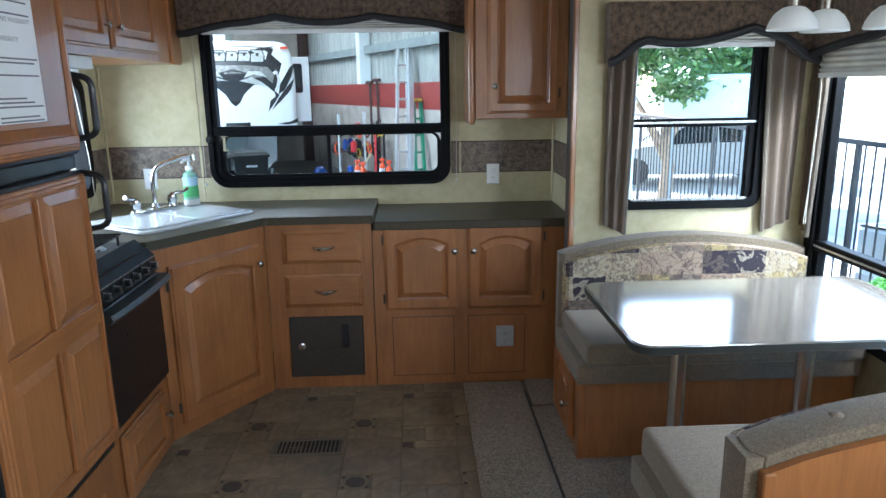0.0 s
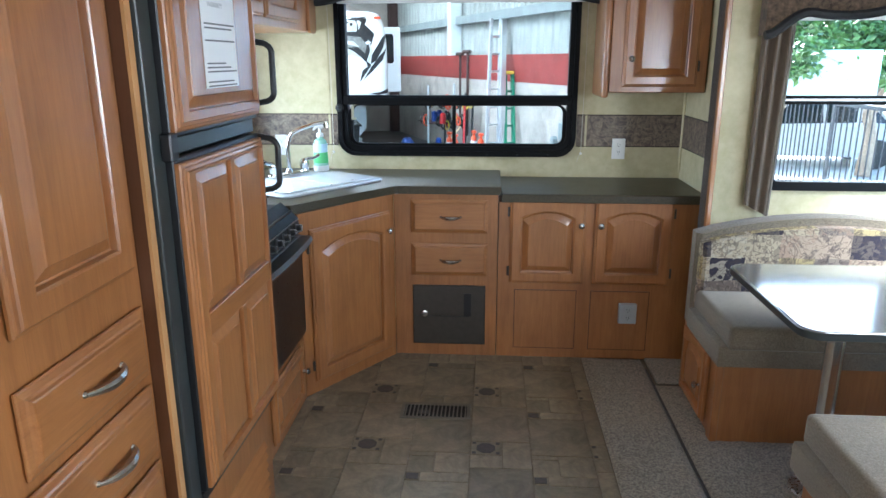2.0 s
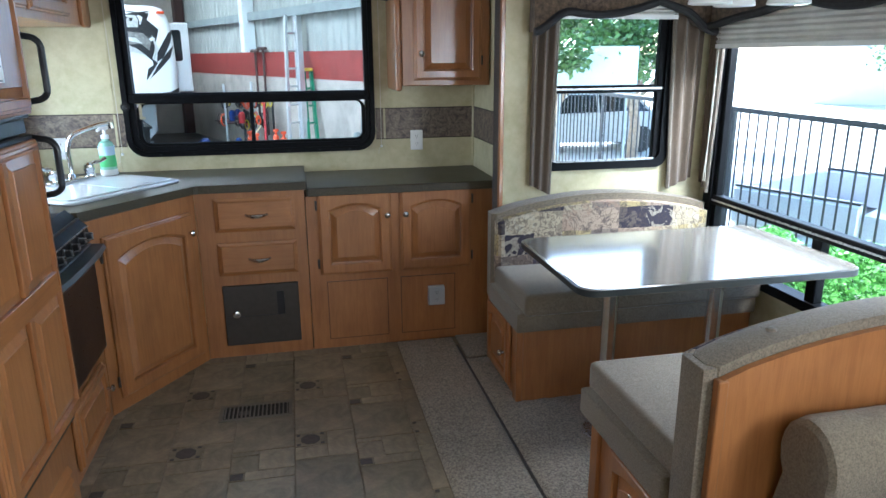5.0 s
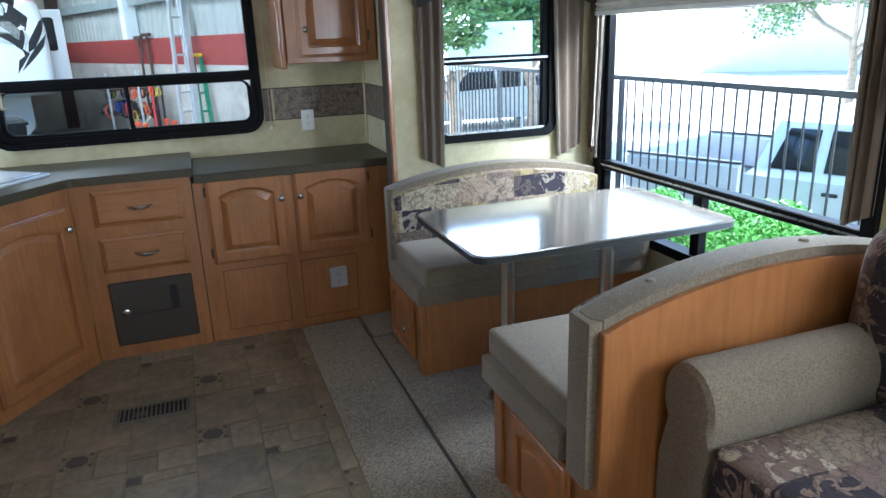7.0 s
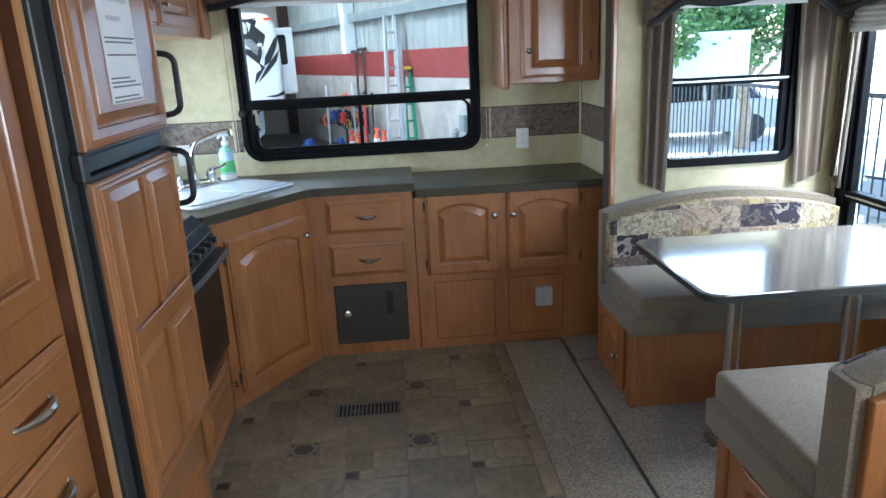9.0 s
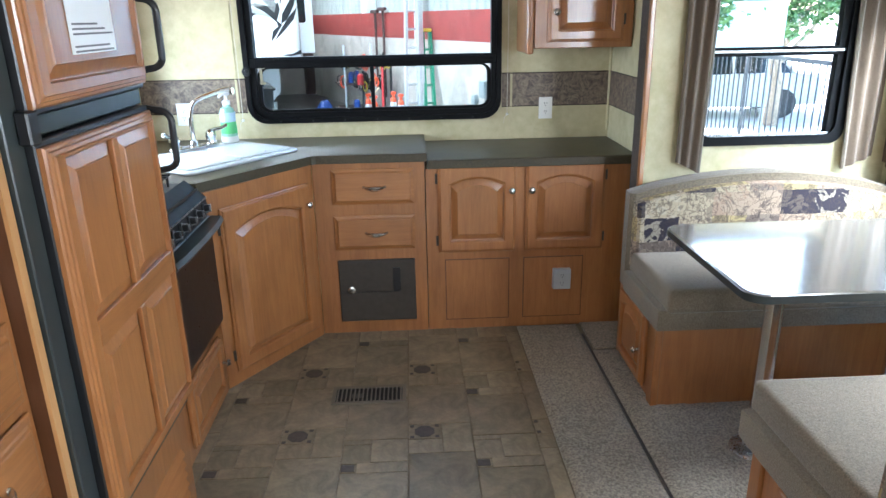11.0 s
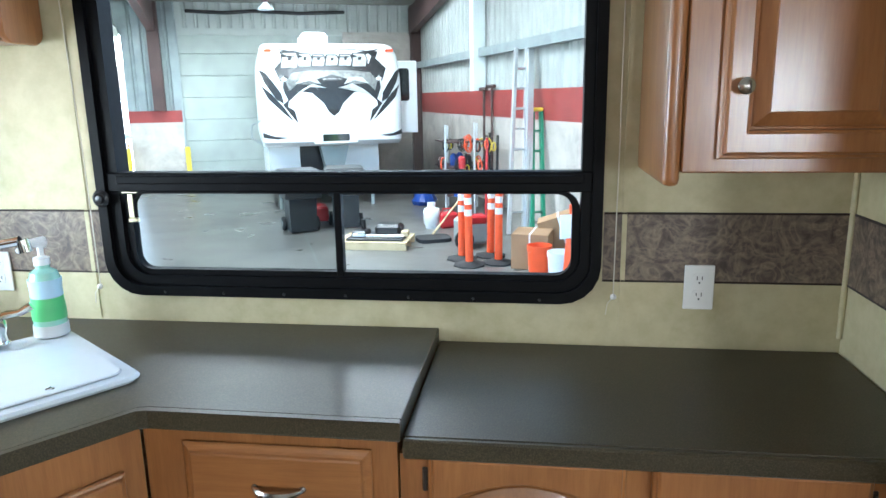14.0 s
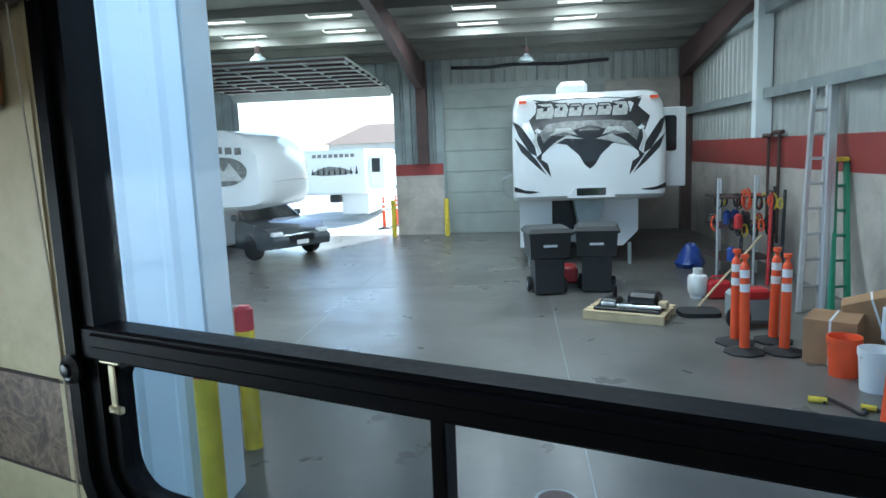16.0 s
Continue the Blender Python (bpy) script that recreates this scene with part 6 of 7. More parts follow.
def nose_u(z):
    """Front surface of the cap at a height."""
    zs, us = (0.56, 0.66, 1.3, 1.9, 2.35, 2.56), (0.16, 0.0, -0.06, 0.02, 0.2, 0.45)
    return TU + float(np.interp(z, zs, us))


def decal(name, pts, mat, lift=0.008, lab=""):
    """A vinyl shape that follows the cap, given as (offset across, height)."""
    bm = NB()
    f = bm.faces.new([bm.verts.new((-1.87 + a, b, 0)) for a, b in pts])
    bmesh.ops.triangulate(bm, faces=[f])
    bmesh.ops.subdivide_edges(bm, edges=bm.edges[:], cuts=2, use_grid_fill=True)
    for v in bm.verts:
        a, z = v.co.x, v.co.y
        e = max(0, abs(a + 1.87) - 1.19)
        v.co = (a, nose_u(z) - lift + e * e * 2.2, z)
    r = bmesh.ops.extrude_face_region(bm, geom=bm.faces[:])
    bmesh.ops.translate(bm, verts=[g for g in r["geom"] if isinstance(g, bmesh.types.BMVert)], vec=(0, 0.004, 0))
    part(name, bm, mat, tr, lab, False)


def mirrored(half):
    return half + [(-a, b) for a, b in reversed(half)]


decal("graphic", mirrored([(0, 1.16), (-0.10, 1.24), (-0.2, 1.42), (-0.42, 1.62), (-0.66, 1.66), (-0.88, 1.46), (-0.95, 1.62), (-1.02, 1.85), (-1.12, 2.1), (-0.92, 2.3), (-1.0, 2.44), (-0.72, 2.47), (-0.4, 2.50)]), M_GRAPH, 0.008, "black bird-of-prey shape")
decal("graphic", mirrored([(-0.15, 1.55), (-0.40, 1.78), (-0.7, 1.8), (-0.86, 1.66), (-0.92, 1.85), (-0.78, 2.02), (-0.4, 2.06)]), M_GRAPHG, 0.012, "grey feather shading")
decal("graphic", [(-0.28, 1.62), (0, 1.26), (0.28, 1.62), (0.34, 1.88), (0, 1.98), (-0.34, 1.88)], M_GRAPH, 0.016, "black beak")
for s in (-1, 1):
    decal("graphic", [(s * 1.0, 1.4), (s * 0.72, 1.02), (s * 0.78, 1.28), (s * 0.9, 1.36), (s * 0.88, 1.5)], M_GRAPH, 0.008, "black claw stroke")
    decal("graphic", [(s * 1.43, 2.1), (s * 1.32, 1.82), (s * 1.12, 1.5), (s * 0.98, 1.42), (s * 1.02, 1.62), (s * 1.18, 1.86), (s * 1.3, 2.02)], M_GRAPH, 0.008, "black side stroke")
    decal("graphic", [(s * 1.42, 0.86), (s * 1.2, 0.78), (s * 0.92, 0.75), (s * 1.15, 0.72), (s * 1.42, 0.76)], M_GRAPH, 0.008, "black lower stroke")
    decal("graphic", [(s * 0.22, 1.78), (s * 0.45, 1.86), (s * 0.74, 1.80), (s * 0.6, 1.93), (s * 0.34, 1.93)], M_GRAPHL, 0.016, "pale feather stroke")
decal("graphic", mirrored([(0, 2.30), (-0.3, 2.34), (-0.62, 2.44), (-1.05, 2.50), (-0.8, 2.40), (-0.55, 2.33), (-0.3, 2.27)]), M_GRAPH, 0.014, "black crest stroke")
for k, (a, w, n) in enumerate(((-0.82, 0.34, 0.10), (-0.52, 0.27, 0.05), (-0.25, 0.26, 0.02), (0.02, 0.26, 0.0), (0.29, 0.27, 0.02), (0.58, 0.3, 0.06))):
    z0, h, sk_ = 2.11 + 0.05 * (1 - (a / 0.9) ** 2), 0.2 + n * 0.9, 0.05
    for grow, mat, lift in ((0.022, M_GRAPH, 0.018), (0.0, M_GRAPHL, 0.022)):
        x0, x1, q0, q1 = a - w / 2 - grow, a + w / 2 + grow - 0.03, z0 - grow, z0 + h + grow
        decal("nameplate_shape", [(x0, q0), (x0 + w * 0.3, q0), (a, q0 + h * 0.3), (x1 - w * 0.3, q0), (x1, q0), (x1 - 0.01 + sk_, q0 + h * 0.55), (x1 - 0.05 + sk_, q1), (x0 + sk_, q1)], mat, lift, "")
    decal("nameplate_shape", [(a - w * 0.14 + 0.02, z0 + h * 0.5), (a + w * 0.12, z0 + h * 0.5), (a + w * 0.12 + 0.02, z0 + h * 0.76), (a - w * 0.14 + 0.03, z0 + h * 0.76)], M_GRAPH, 0.026, "")
for s_ in (-1, 1):
    decal("graphic", [(s_ * 0.12, 1.72), (s_ * 0.45, 1.74), (s_ * 0.78, 1.56), (s_ * 0.6, 1.70), (s_ * 0.4, 1.80)], M_GRAPHL, 0.02, "pale feather stroke")
    decal("graphic", [(s_ * 0.95, 1.98), (s_ * 1.06, 1.7), (s_ * 0.92, 1.46), (s_ * 0.98, 1.72)], M_GRAPHL, 0.02, "pale side scroll")
    decal("graphic", [(s_ * 1.40, 1.78), (s_ * 1.28, 1.52), (s_ * 1.02, 1.26), (s_ * 0.80, 1.06), (s_ * 0.98, 1.34), (s_ * 1.2, 1.6)], M_GRAPH, 0.008, "black side stroke")

# ---- things on the garage floor ----


def wheeled_bin(v, u, rot):
    m = MG @ Matrix.Translation((v, u, GZ)) @ Matrix.Rotation(radians(rot), 4, "Z")
    o = thing("wheeled_bin", (0, 0, 0), "black plastic wheeled rubbish bin with a closed lid", "bin", "wheeled bins", m=m)
    part("body", loft(NB(), [[(x * w, y * d, z) for x, y in ((-1, -1), (1, -1), (1, 1), (-1, 1))] for w, d, z in ((0.23, 0.24, 0.03), (0.24, 0.25, 0.6), (0.31, 0.32, 0.62), (0.33, 0.36, 1.0))]), M_BIN, o)
    part("lid", loft(NB(), [[(x * w, y * d - 0.02, z) for x, y in ((-1, -1), (1, -1), (1, 1), (-1, 1))] for w, d, z in ((0.36, 0.42, 1.0), (0.365, 0.425, 1.04), (0.30, 0.34, 1.10))]), M_BIN, o)
    part("handle", rod(NB(), (-0.3, 0.42, 1.0), (0.3, 0.42, 1.0), 0.02), M_BIN, o)
    part("nameplate", box(NB(), -0.11, -0.345, 0.80, 0.11, -0.335, 0.84), M_REFLECT, o, "white lettering strip", False)
    for s in (-1, 1):
        w = part("wheel", lathe(NB(), [(0.05, -0.03), (0.12, -0.03), (0.125, 0), (0.12, 0.03), (0.05, 0.03)], Matrix.Translation((s * 0.27, 0.2 if s < 0 else -0.05, 0.125)) @ Matrix.Rotation(radians(90), 4, "Y"), 18), M_RUBBER, o)
        part("hub", lathe(NB(), [(0.06, -0.034), (0.06, 0.034)], Matrix.Translation((s * 0.27, 0.2 if s < 0 else -0.05, 0.125)) @ Matrix.Rotation(radians(90), 4, "Y"), 14), M_GIRT, w)


wheeled_bin(-2.78, 7.15, 8)
wheeled_bin(-1.96, 7.3, -6)
jk = thing("floor_jack", (-2.4, 7.6, GZ), "red trolley jack behind the bins", "jack", m=MG)
part("body", gbox(-2.55, 7.5, GZ + 0.08, -2.25, 8.0, GZ + 0.35, 0.03), M_RED, jk)
for v in (-2.56, -2.22):
    part("wheel", lathe(NB(), [(0.08, -0.03), (0.08, 0.03)], Matrix.Translation((v, 7.52, GZ + 0.08)) @ Matrix.Rotation(radians(90), 4, "Y"), 14), M_RUBBER, jk)
MPal = MG @ Matrix.Translation((-1.73, 5.45, GZ)) @ Matrix.Rotation(radians(-24), 4, "Z")
pa = thing("pallet", (0, 0, 0), "low raw timber pallet", "pallet", m=MPal)
for k in range(5):
    part("deck_board", box(NB(), -0.55, -0.35 + k * 0.16, 0.10, 0.55, -0.23 + k * 0.16, 0.125, 0.003), M_PALLET, pa, "", False)
for y in (-0.35, -0.02, 0.3):
    part("bearer", box(NB(), -0.55, y, 0.0, 0.55, y + 0.06, 0.098, 0.003), M_PALLET, pa, "", False)
mc = thing("hitch_assembly", (0, 0, 0.126), "black steel tow hitch parts on the pallet", "machine part", m=MPal)
part("base_frame", box(NB(), -0.42, -0.28, 0.126, 0.48, 0.3, 0.17, 0.01), M_BLACK, mc)
part("coupling", box(NB(), -0.35, -0.2, 0.17, -0.1, 0.1, 0.27, 0.03), M_BLACK, mc)
part("coupling_plate", box(NB(), -0.33, -0.215, 0.18, -0.13, -0.2, 0.23, 0.004), M_ALU, mc, "bright steel plate")
part("upright", rod(NB(), (-0.2, 0.0, 0.26), (-0.2, 0.0, 0.42), 0.035), M_BLACK, mc)
part("jaw", box(NB(), 0.0, -0.12, 0.17, 0.42, 0.2, 0.36, 0.05), M_BLACK, mc)
part("cross_bar", rod(NB(), (-0.1, -0.25, 0.2), (0.48, -0.22, 0.2), 0.03), M_STEEL, mc)
part("end_block", box(NB(), 0.42, -0.1, 0.17, 0.53, 0.03, 0.26, 0.01), M_PALLET, mc, "timber block")


def delineator(v, u, h=1.15, lean=0.0):
    m = MG @ Matrix.Translation((v, u, GZ)) @ Matrix.Rotation(radians(lean), 4, "Y")
    o = thing("delineator_post", (0, 0, 0), "orange delineator post with white bands on a black rubber base", "traffic post", "delineator posts", m=m)
    part("base", lathe(NB(), [(0.23, 0), (0.23, 0.02), (0.12, 0.045), (0.06, 0.06)], None, 8), M_RUBBER, o, "", False)
    part("post", lathe(NB(), [(0.055, 0.04), (0.052, 0.8), (0.05, h - 0.14), (0.04, h - 0.11), (0.022, h - 0.09), (0.022, h - 0.05), (0.045, h - 0.04), (0.045, h), (0.01, h + 0.005)], None, 16), M_ORANGE, o)
    for z in (h - 0.26, h - 0.42):
        part("reflective_band", lathe(NB(), [(0.0535, z), (0.0535, z + 0.09)], None, 16), M_REFLECT, o, "white reflective band")


for v, u, l in ((-0.73, 3.72, -1), (-0.31, 3.70, 0.5), (-0.72, 4.1, 0), (-0.27, 4.15, 1)):
    delineator(v, u, 1.12, l)
cn = thing("tall_cone", (-0.34, 1.36, GZ), "tall orange traffic cone with a black base and white notice", "traffic cone", m=MG)
mt = Matrix.Translation((-0.34, 1.36, GZ))
part("base", lathe(NB(), [(0.28, 0), (0.28, 0.03), (0.14, 0.06)], mt, 8), M_RUBBER, cn, "", False)
part("cone", lathe(NB(), [(0.11, 0.05), (0.075, 0.6), (0.045, 1.05), (0.03, 1.07), (0.035, 1.17), (0.01, 1.19)], mt, 18), M_ORANGE, cn)
part("notice", gbox(-0.53, 1.24, GZ + 0.84, -0.21, 1.26, GZ + 1.09, 0.004), M_REFLECT, cn, "white notice plate")


def cylinder_tank(name, v, u, h, r, mat, lab):
    o = thing(name, (v, u, GZ), lab, "gas cylinder", m=MG)
    mt = Matrix.Translation((v, u, GZ))
    part("shell", lathe(NB(), [(r * 0.8, 0.05), (r, 0.1), (r, h * 0.68), (r * 0.85, h * 0.77), (r * 0.4, h * 0.82)], mt, 20), mat, o)
    part("foot_ring", lathe(NB(), [(r * 0.75, 0), (r * 0.75, 0.06)], mt, 18), mat, o)
    part("collar", lathe(NB(), [(r * 0.5, h * 0.8), (r * 0.5, h), (r * 0.42, h), (r * 0.42, h * 0.82)], mt, 14), mat, o)
    part("valve", lathe(NB(), [(0.03, h * 0.8), (0.03, h * 0.95)], mt, 8), M_BRASS, o, "brass valve")


cylinder_tank("gas_cylinder", -0.52, 6.6, 0.46, 0.15, M_TANK, "small white propane cylinder")
cylinder_tank("gas_cylinder", 0.16, 2.0, 0.85, 0.16, M_GTANK, "tall grey propane cylinder")
gc = thing("fuel_can", (-0.22, 6.55, GZ), "red plastic fuel can", "fuel can", m=MG)
part("body", gbox(-0.40, 6.42, GZ, -0.06, 6.68, GZ + 0.28, 0.04), M_RED, gc)
part("handle", tube(NB(), [(-0.34, 6.55, GZ + 0.26), (-0.32, 6.55, GZ + 0.34), (-0.16, 6.55, GZ + 0.34), (-0.14, 6.55, GZ + 0.27)], 0.018, 6), M_RED, gc)


def carton(m, w, d, h, lab):
    o = thing("cardboard_box", (0, 0, 0), lab, "box", "cardboard boxes", m=m)
    part("body", box(NB(), -w / 2, -d / 2, 0, w / 2, d / 2, h, 0.006), M_CARD, o)
    part("strap", box(NB(), -0.012, -d / 2 - 0.003, 0.0, 0.012, d / 2 + 0.003, h + 0.003), M_REFLECT, o, "white strap", False)


carton(MG @ Matrix.Translation((0.10, 3.45, GZ)) @ Matrix.Rotation(radians(-32), 4, "Z"), 0.5, 0.55, 0.48, "taped brown cardboard carton")
carton(MG @ Matrix.Translation((0.75, 3.6, GZ + 0.05)) @ Matrix.Rotation(radians(-25), 4, "Z") @ Matrix.Rotation(radians(-18), 4, "Y"), 0.6, 0.42, 0.62, "large brown cardboard carton leaning against the wall")


def bucket(v, u, mat, h, r, lab, band):
    o = thing("bucket", (v, u, GZ), lab, "bucket", "buckets", m=MG)
    mt = Matrix.Translation((v, u, GZ))
    part("shell", lathe(NB(), [(r * 0.86, 0), (r, h - 0.06), (r * 1.06, h - 0.06), (r * 1.06, h), (r * 0.98, h), (r * 0.9, h * 0.6), (0.01, h * 0.55)], mt, 22), mat, o)
    part("label", lathe(NB(), [(r * 0.895, h * 0.22), (r * 0.965, h * 0.72)], mt, 22), band, o, "printed label")
    part("bail", tube(NB(), [(v + r * 1.05 * math.cos(radians(a)), u - 0.02 - r * 0.2 * math.sin(radians(a)), GZ + h - 0.03 - r * 0.9 * math.sin(radians(a))) for a in range(0, 181, 20)], 0.004, 5), M_STEEL, o, "wire handle")


bucket(-0.03, 2.92, M_ORANGE, 0.4, 0.155, "orange plastic bucket with a white label", M_REFLECT)
bucket(0.06, 2.48, M_REFLECT, 0.4, 0.155, "white plastic bucket with a printed label", M_TANK)
cd = thing("power_cord", (-0.4, 2.1, GZ), "heavy black power cord with yellow plugs on the floor", "cable", m=MG)
part("cable", tube(NB(), [(-0.55 + 0.028 * k, 2.1 + 0.16 * math.sin(k * 0.7) - 0.02 * k, GZ + 0.02 + 0.004 * (k % 3)) for k in range(30)], 0.016, 6), M_RUBBER, cd)
part("plug", rod(NB(), (-0.52, 2.12, GZ + 0.03), (-0.66, 2.18, GZ + 0.03), 0.028), M_YELLOW, cd, "yellow plug")
part("plug", rod(NB(), (-0.30, 1.98, GZ + 0.03), (-0.2, 1.92, GZ + 0.03), 0.028), M_YELLOW, cd, "yellow plug")


def ladder(name, foot, top, w, mat, n, lab, along, rail=0.06):
    """Two rails and rungs from the foot to the top; along: the way its width runs."""
    o = thing(name, foot, lab, "ladder", m=MG)
    f, t, a = Vector(foot), Vector(top), Vector(along).normalized()
    d = (t - f)
    for s in (-0.5, 0.5):
        p, q = f + a * (s * w), t + a * (s * w * 0.75)
        side = d.cross(a).normalized()
        bm = loft(NB(), [[c + a * i + side * j for i, j in ((-0.028, -rail / 2), (0.028, -rail / 2), (0.028, rail / 2), (-0.028, rail / 2))] for c in (p, q)])
        part("rail", bm, mat, o, "", False)
    for k in range(1, n):
        u = k / n
        c = f + d * u
        ww = w * (1 - 0.25 * u) / 2
        bm = loft(NB(), [[c + a * s * ww + Vector((0, 0, z)) + d.cross(a).normalized() * j for z, j in ((-0.012, -0.035), (0.012, -0.035), (0.012, 0.035), (-0.012, 0.035))] for s in (-1, 1)])
        part("rung", bm, mat, o, "", False)
    return o


ladder("step_ladder", (0.69, 5.57, GZ), (1.2, 6.66, 2.32), 0.28, M_ALU, 9, "tall aluminium step ladder leaning on the wall", (1, 0.1, 0), 0.07)
ladder("step_ladder", (0.90, 5.57, GZ), (1.36, 6.62, 2.30), 0.07, M_ALU, 3, "folded rear frame of an aluminium step ladder", (1, 0.1, 0), 0.07)
ladder("step_ladder", (1.06, 5.5, GZ), (1.38, 6.36, 1.22), 0.22, M_GREEN, 6, "green fibreglass step ladder with a yellow top", (1, 0.1, 0), 0.08)
single("ladder_cap", gbox(1.26, 6.28, 1.225, 1.48, 6.48, 1.29, 0.02), M_YELLOW, (1.38, 6.4, 1.225), "yellow plastic cap of the green ladder", "ladder cap", m=MG)

rk = thing("tool_rack", (0.6, 8.6, GZ), "steel tool rack hung with cords, hoses and poles", "rack", m=MG)
for v, u, h in ((0.15, 8.0, 1.75), (0.62, 7.6, 1.8), (1.0, 8.6, 1.75), (0.45, 8.9, 1.7)):
    part("post", rod(NB(), (v, u, GZ), (v, u, GZ + h), 0.022), M_ALU, rk, "bright steel post")
for z in (0.35, 0.9, 1.4):
    part("shelf", gbox(0.16, 7.9, GZ + z, 1.05, 8.85, GZ + z + 0.025, 0.005), M_RAFTER, rk, "", False)
random.seed(21)
for k in range(44):
    v, u, z = random.uniform(0.1, 1.05), random.uniform(7.55, 8.7), GZ + random.choice((1.0, 1.1, 1.45, 1.5))
    mat = random.choice((M_ORANGE, M_ORANGE, M_RUBBER, M_RUBBER, M_RUBBER, M_YELLOW, M_BLACK))
    r = random.uniform(0.05, 0.11)
    pts = [(v + r * math.cos(a * 0.7) * 0.6, u + 0.02 * math.sin(a), z - 0.12 + r * 1.3 * math.sin(a * 0.7)) for a in range(28)]
    part("coiled_cord", tube(NB(), pts, 0.012, 5), mat, rk)
for v, u, mat, h in ((0.78, 7.4, M_RED, 1.5), (0.9, 7.7, M_RUBBER, 1.3), (0.4, 7.6, M_BLACK, 1.2), (1.15, 8.3, M_RUBBER, 1.55), (1.25, 8.1, M_BLACK, 1.5)):
    part("tool_handle", rod(NB(), (v, u, GZ), (v + 0.1, u + 0.2, GZ + h), 0.028), mat, rk)
for k in range(6):
    v, u = random.uniform(0.2, 1.0), random.uniform(7.6, 8.6)
    part("stored_can", lathe(NB(), [(0.07, 0), (0.07, 0.2), (0.03, 0.24)], Matrix.Translation((v, u, GZ + random.choice((0.38, 0.93)))), 10), random.choice((M_RED, M_YELLOW, M_BLACK, M_BLUETARP)), rk)
for v, u0, z0, z1 in ((1.44, 8.9, -0.3, 1.7), (1.40, 9.3, -0.1, 1.65)):
    o = thing("pry_bar", (v, u0, z0), "long dark steel tool hung on the wall", "tool", "wall tools", m=MG)
    part("shaft", rod(NB(), (v, u0, z0), (v, u0, z1), 0.03), M_RAFTER, o)
    part("head", rod(NB(), (v - 0.02, u0 - 0.22, z1), (v - 0.02, u0 + 0.22, z1), 0.04), M_RAFTER, o)
sack_rng = random.Random(9)
bt = single("blue_sack", loft(NB(), [[(0.02 + r * sack_rng.uniform(0.8, 1.2) * math.cos(a), 9.3 + r * sack_rng.uniform(0.8, 1.2) * math.sin(a), GZ + z * sack_rng.uniform(0.9, 1.1)) for a in np.linspace(0, 2 * math.pi, 15)[:-1]] for r, z in ((0.22, 0), (0.25, 0.1), (0.2, 0.24), (0.16, 0.3), (0.08, 0.44), (0.03, 0.46))]), M_BLUETARP, (0.02, 9.3, GZ), "crumpled blue plastic sack on the floor", "sack", m=MG)
sq = thing("push_broom", (-0.75, 5.6, GZ), "wide push broom lying on the floor", "broom", m=MG)
part("handle", tube(NB(), [(-0.75, 5.65, GZ + 0.08), (-0.2, 6.1, GZ + 0.5), (0.4, 6.6, GZ + 0.95)], 0.016, 6), M_PALLET, sq, "wooden handle")
part("head", prism(NB(), rounded_rect(-1.05, 5.3, -0.5, 5.75, 0.12), lambda a, b, d: (a, b, d), GZ + 0.0, GZ + 0.06), M_RUBBER, sq, "dark bristle head")
mo = thing("engine_unit", (-0.35, 5.0, GZ), "small red and black engine behind the posts", "machine", m=MG)
part("block", gbox(-0.55, 4.75, GZ + 0.05, -0.05, 5.15, GZ + 0.45, 0.05), M_GIRT, mo)
part("shroud", gbox(-0.5, 4.73, GZ + 0.36, -0.1, 5.0, GZ + 0.5, 0.03), M_RED, mo)
part("wheel", lathe(NB(), [(0.05, -0.03), (0.15, -0.03), (0.15, 0.03), (0.05, 0.03)], Matrix.Translation((-0.5, 4.7, GZ + 0.15)) @ Matrix.Rotation(radians(80), 4, "X"), 18), M_RUBBER, mo)

# ---- vehicles ----


def wheel(parent, v, u, z, r, w, axis="X", hubmat=None):
    m = Matrix.Translation((v, u, z)) @ Matrix.Rotation(radians(90), 4, "Y" if axis == "X" else "X")
    t = part("tyre", lathe(NB(), [(r * 0.62, -w / 2), (r * 0.94, -w / 2), (r, -w * 0.3), (r, w * 0.3), (r * 0.94, w / 2), (r * 0.62, w / 2)], m, 24), M_RUBBER, parent)
    part("rim", lathe(NB(), [(r * 0.62, -w * 0.42), (r * 0.5, -w * 0.3), (r * 0.2, -w * 0.4), (0.01, -w * 0.42)], m, 16), hubmat or M_ALU, t)
    part("rim", lathe(NB(), [(r * 0.62, w * 0.42), (r * 0.5, w * 0.3), (r * 0.2, w * 0.4), (0.01, w * 0.42)], m, 16), hubmat or M_ALU, t)


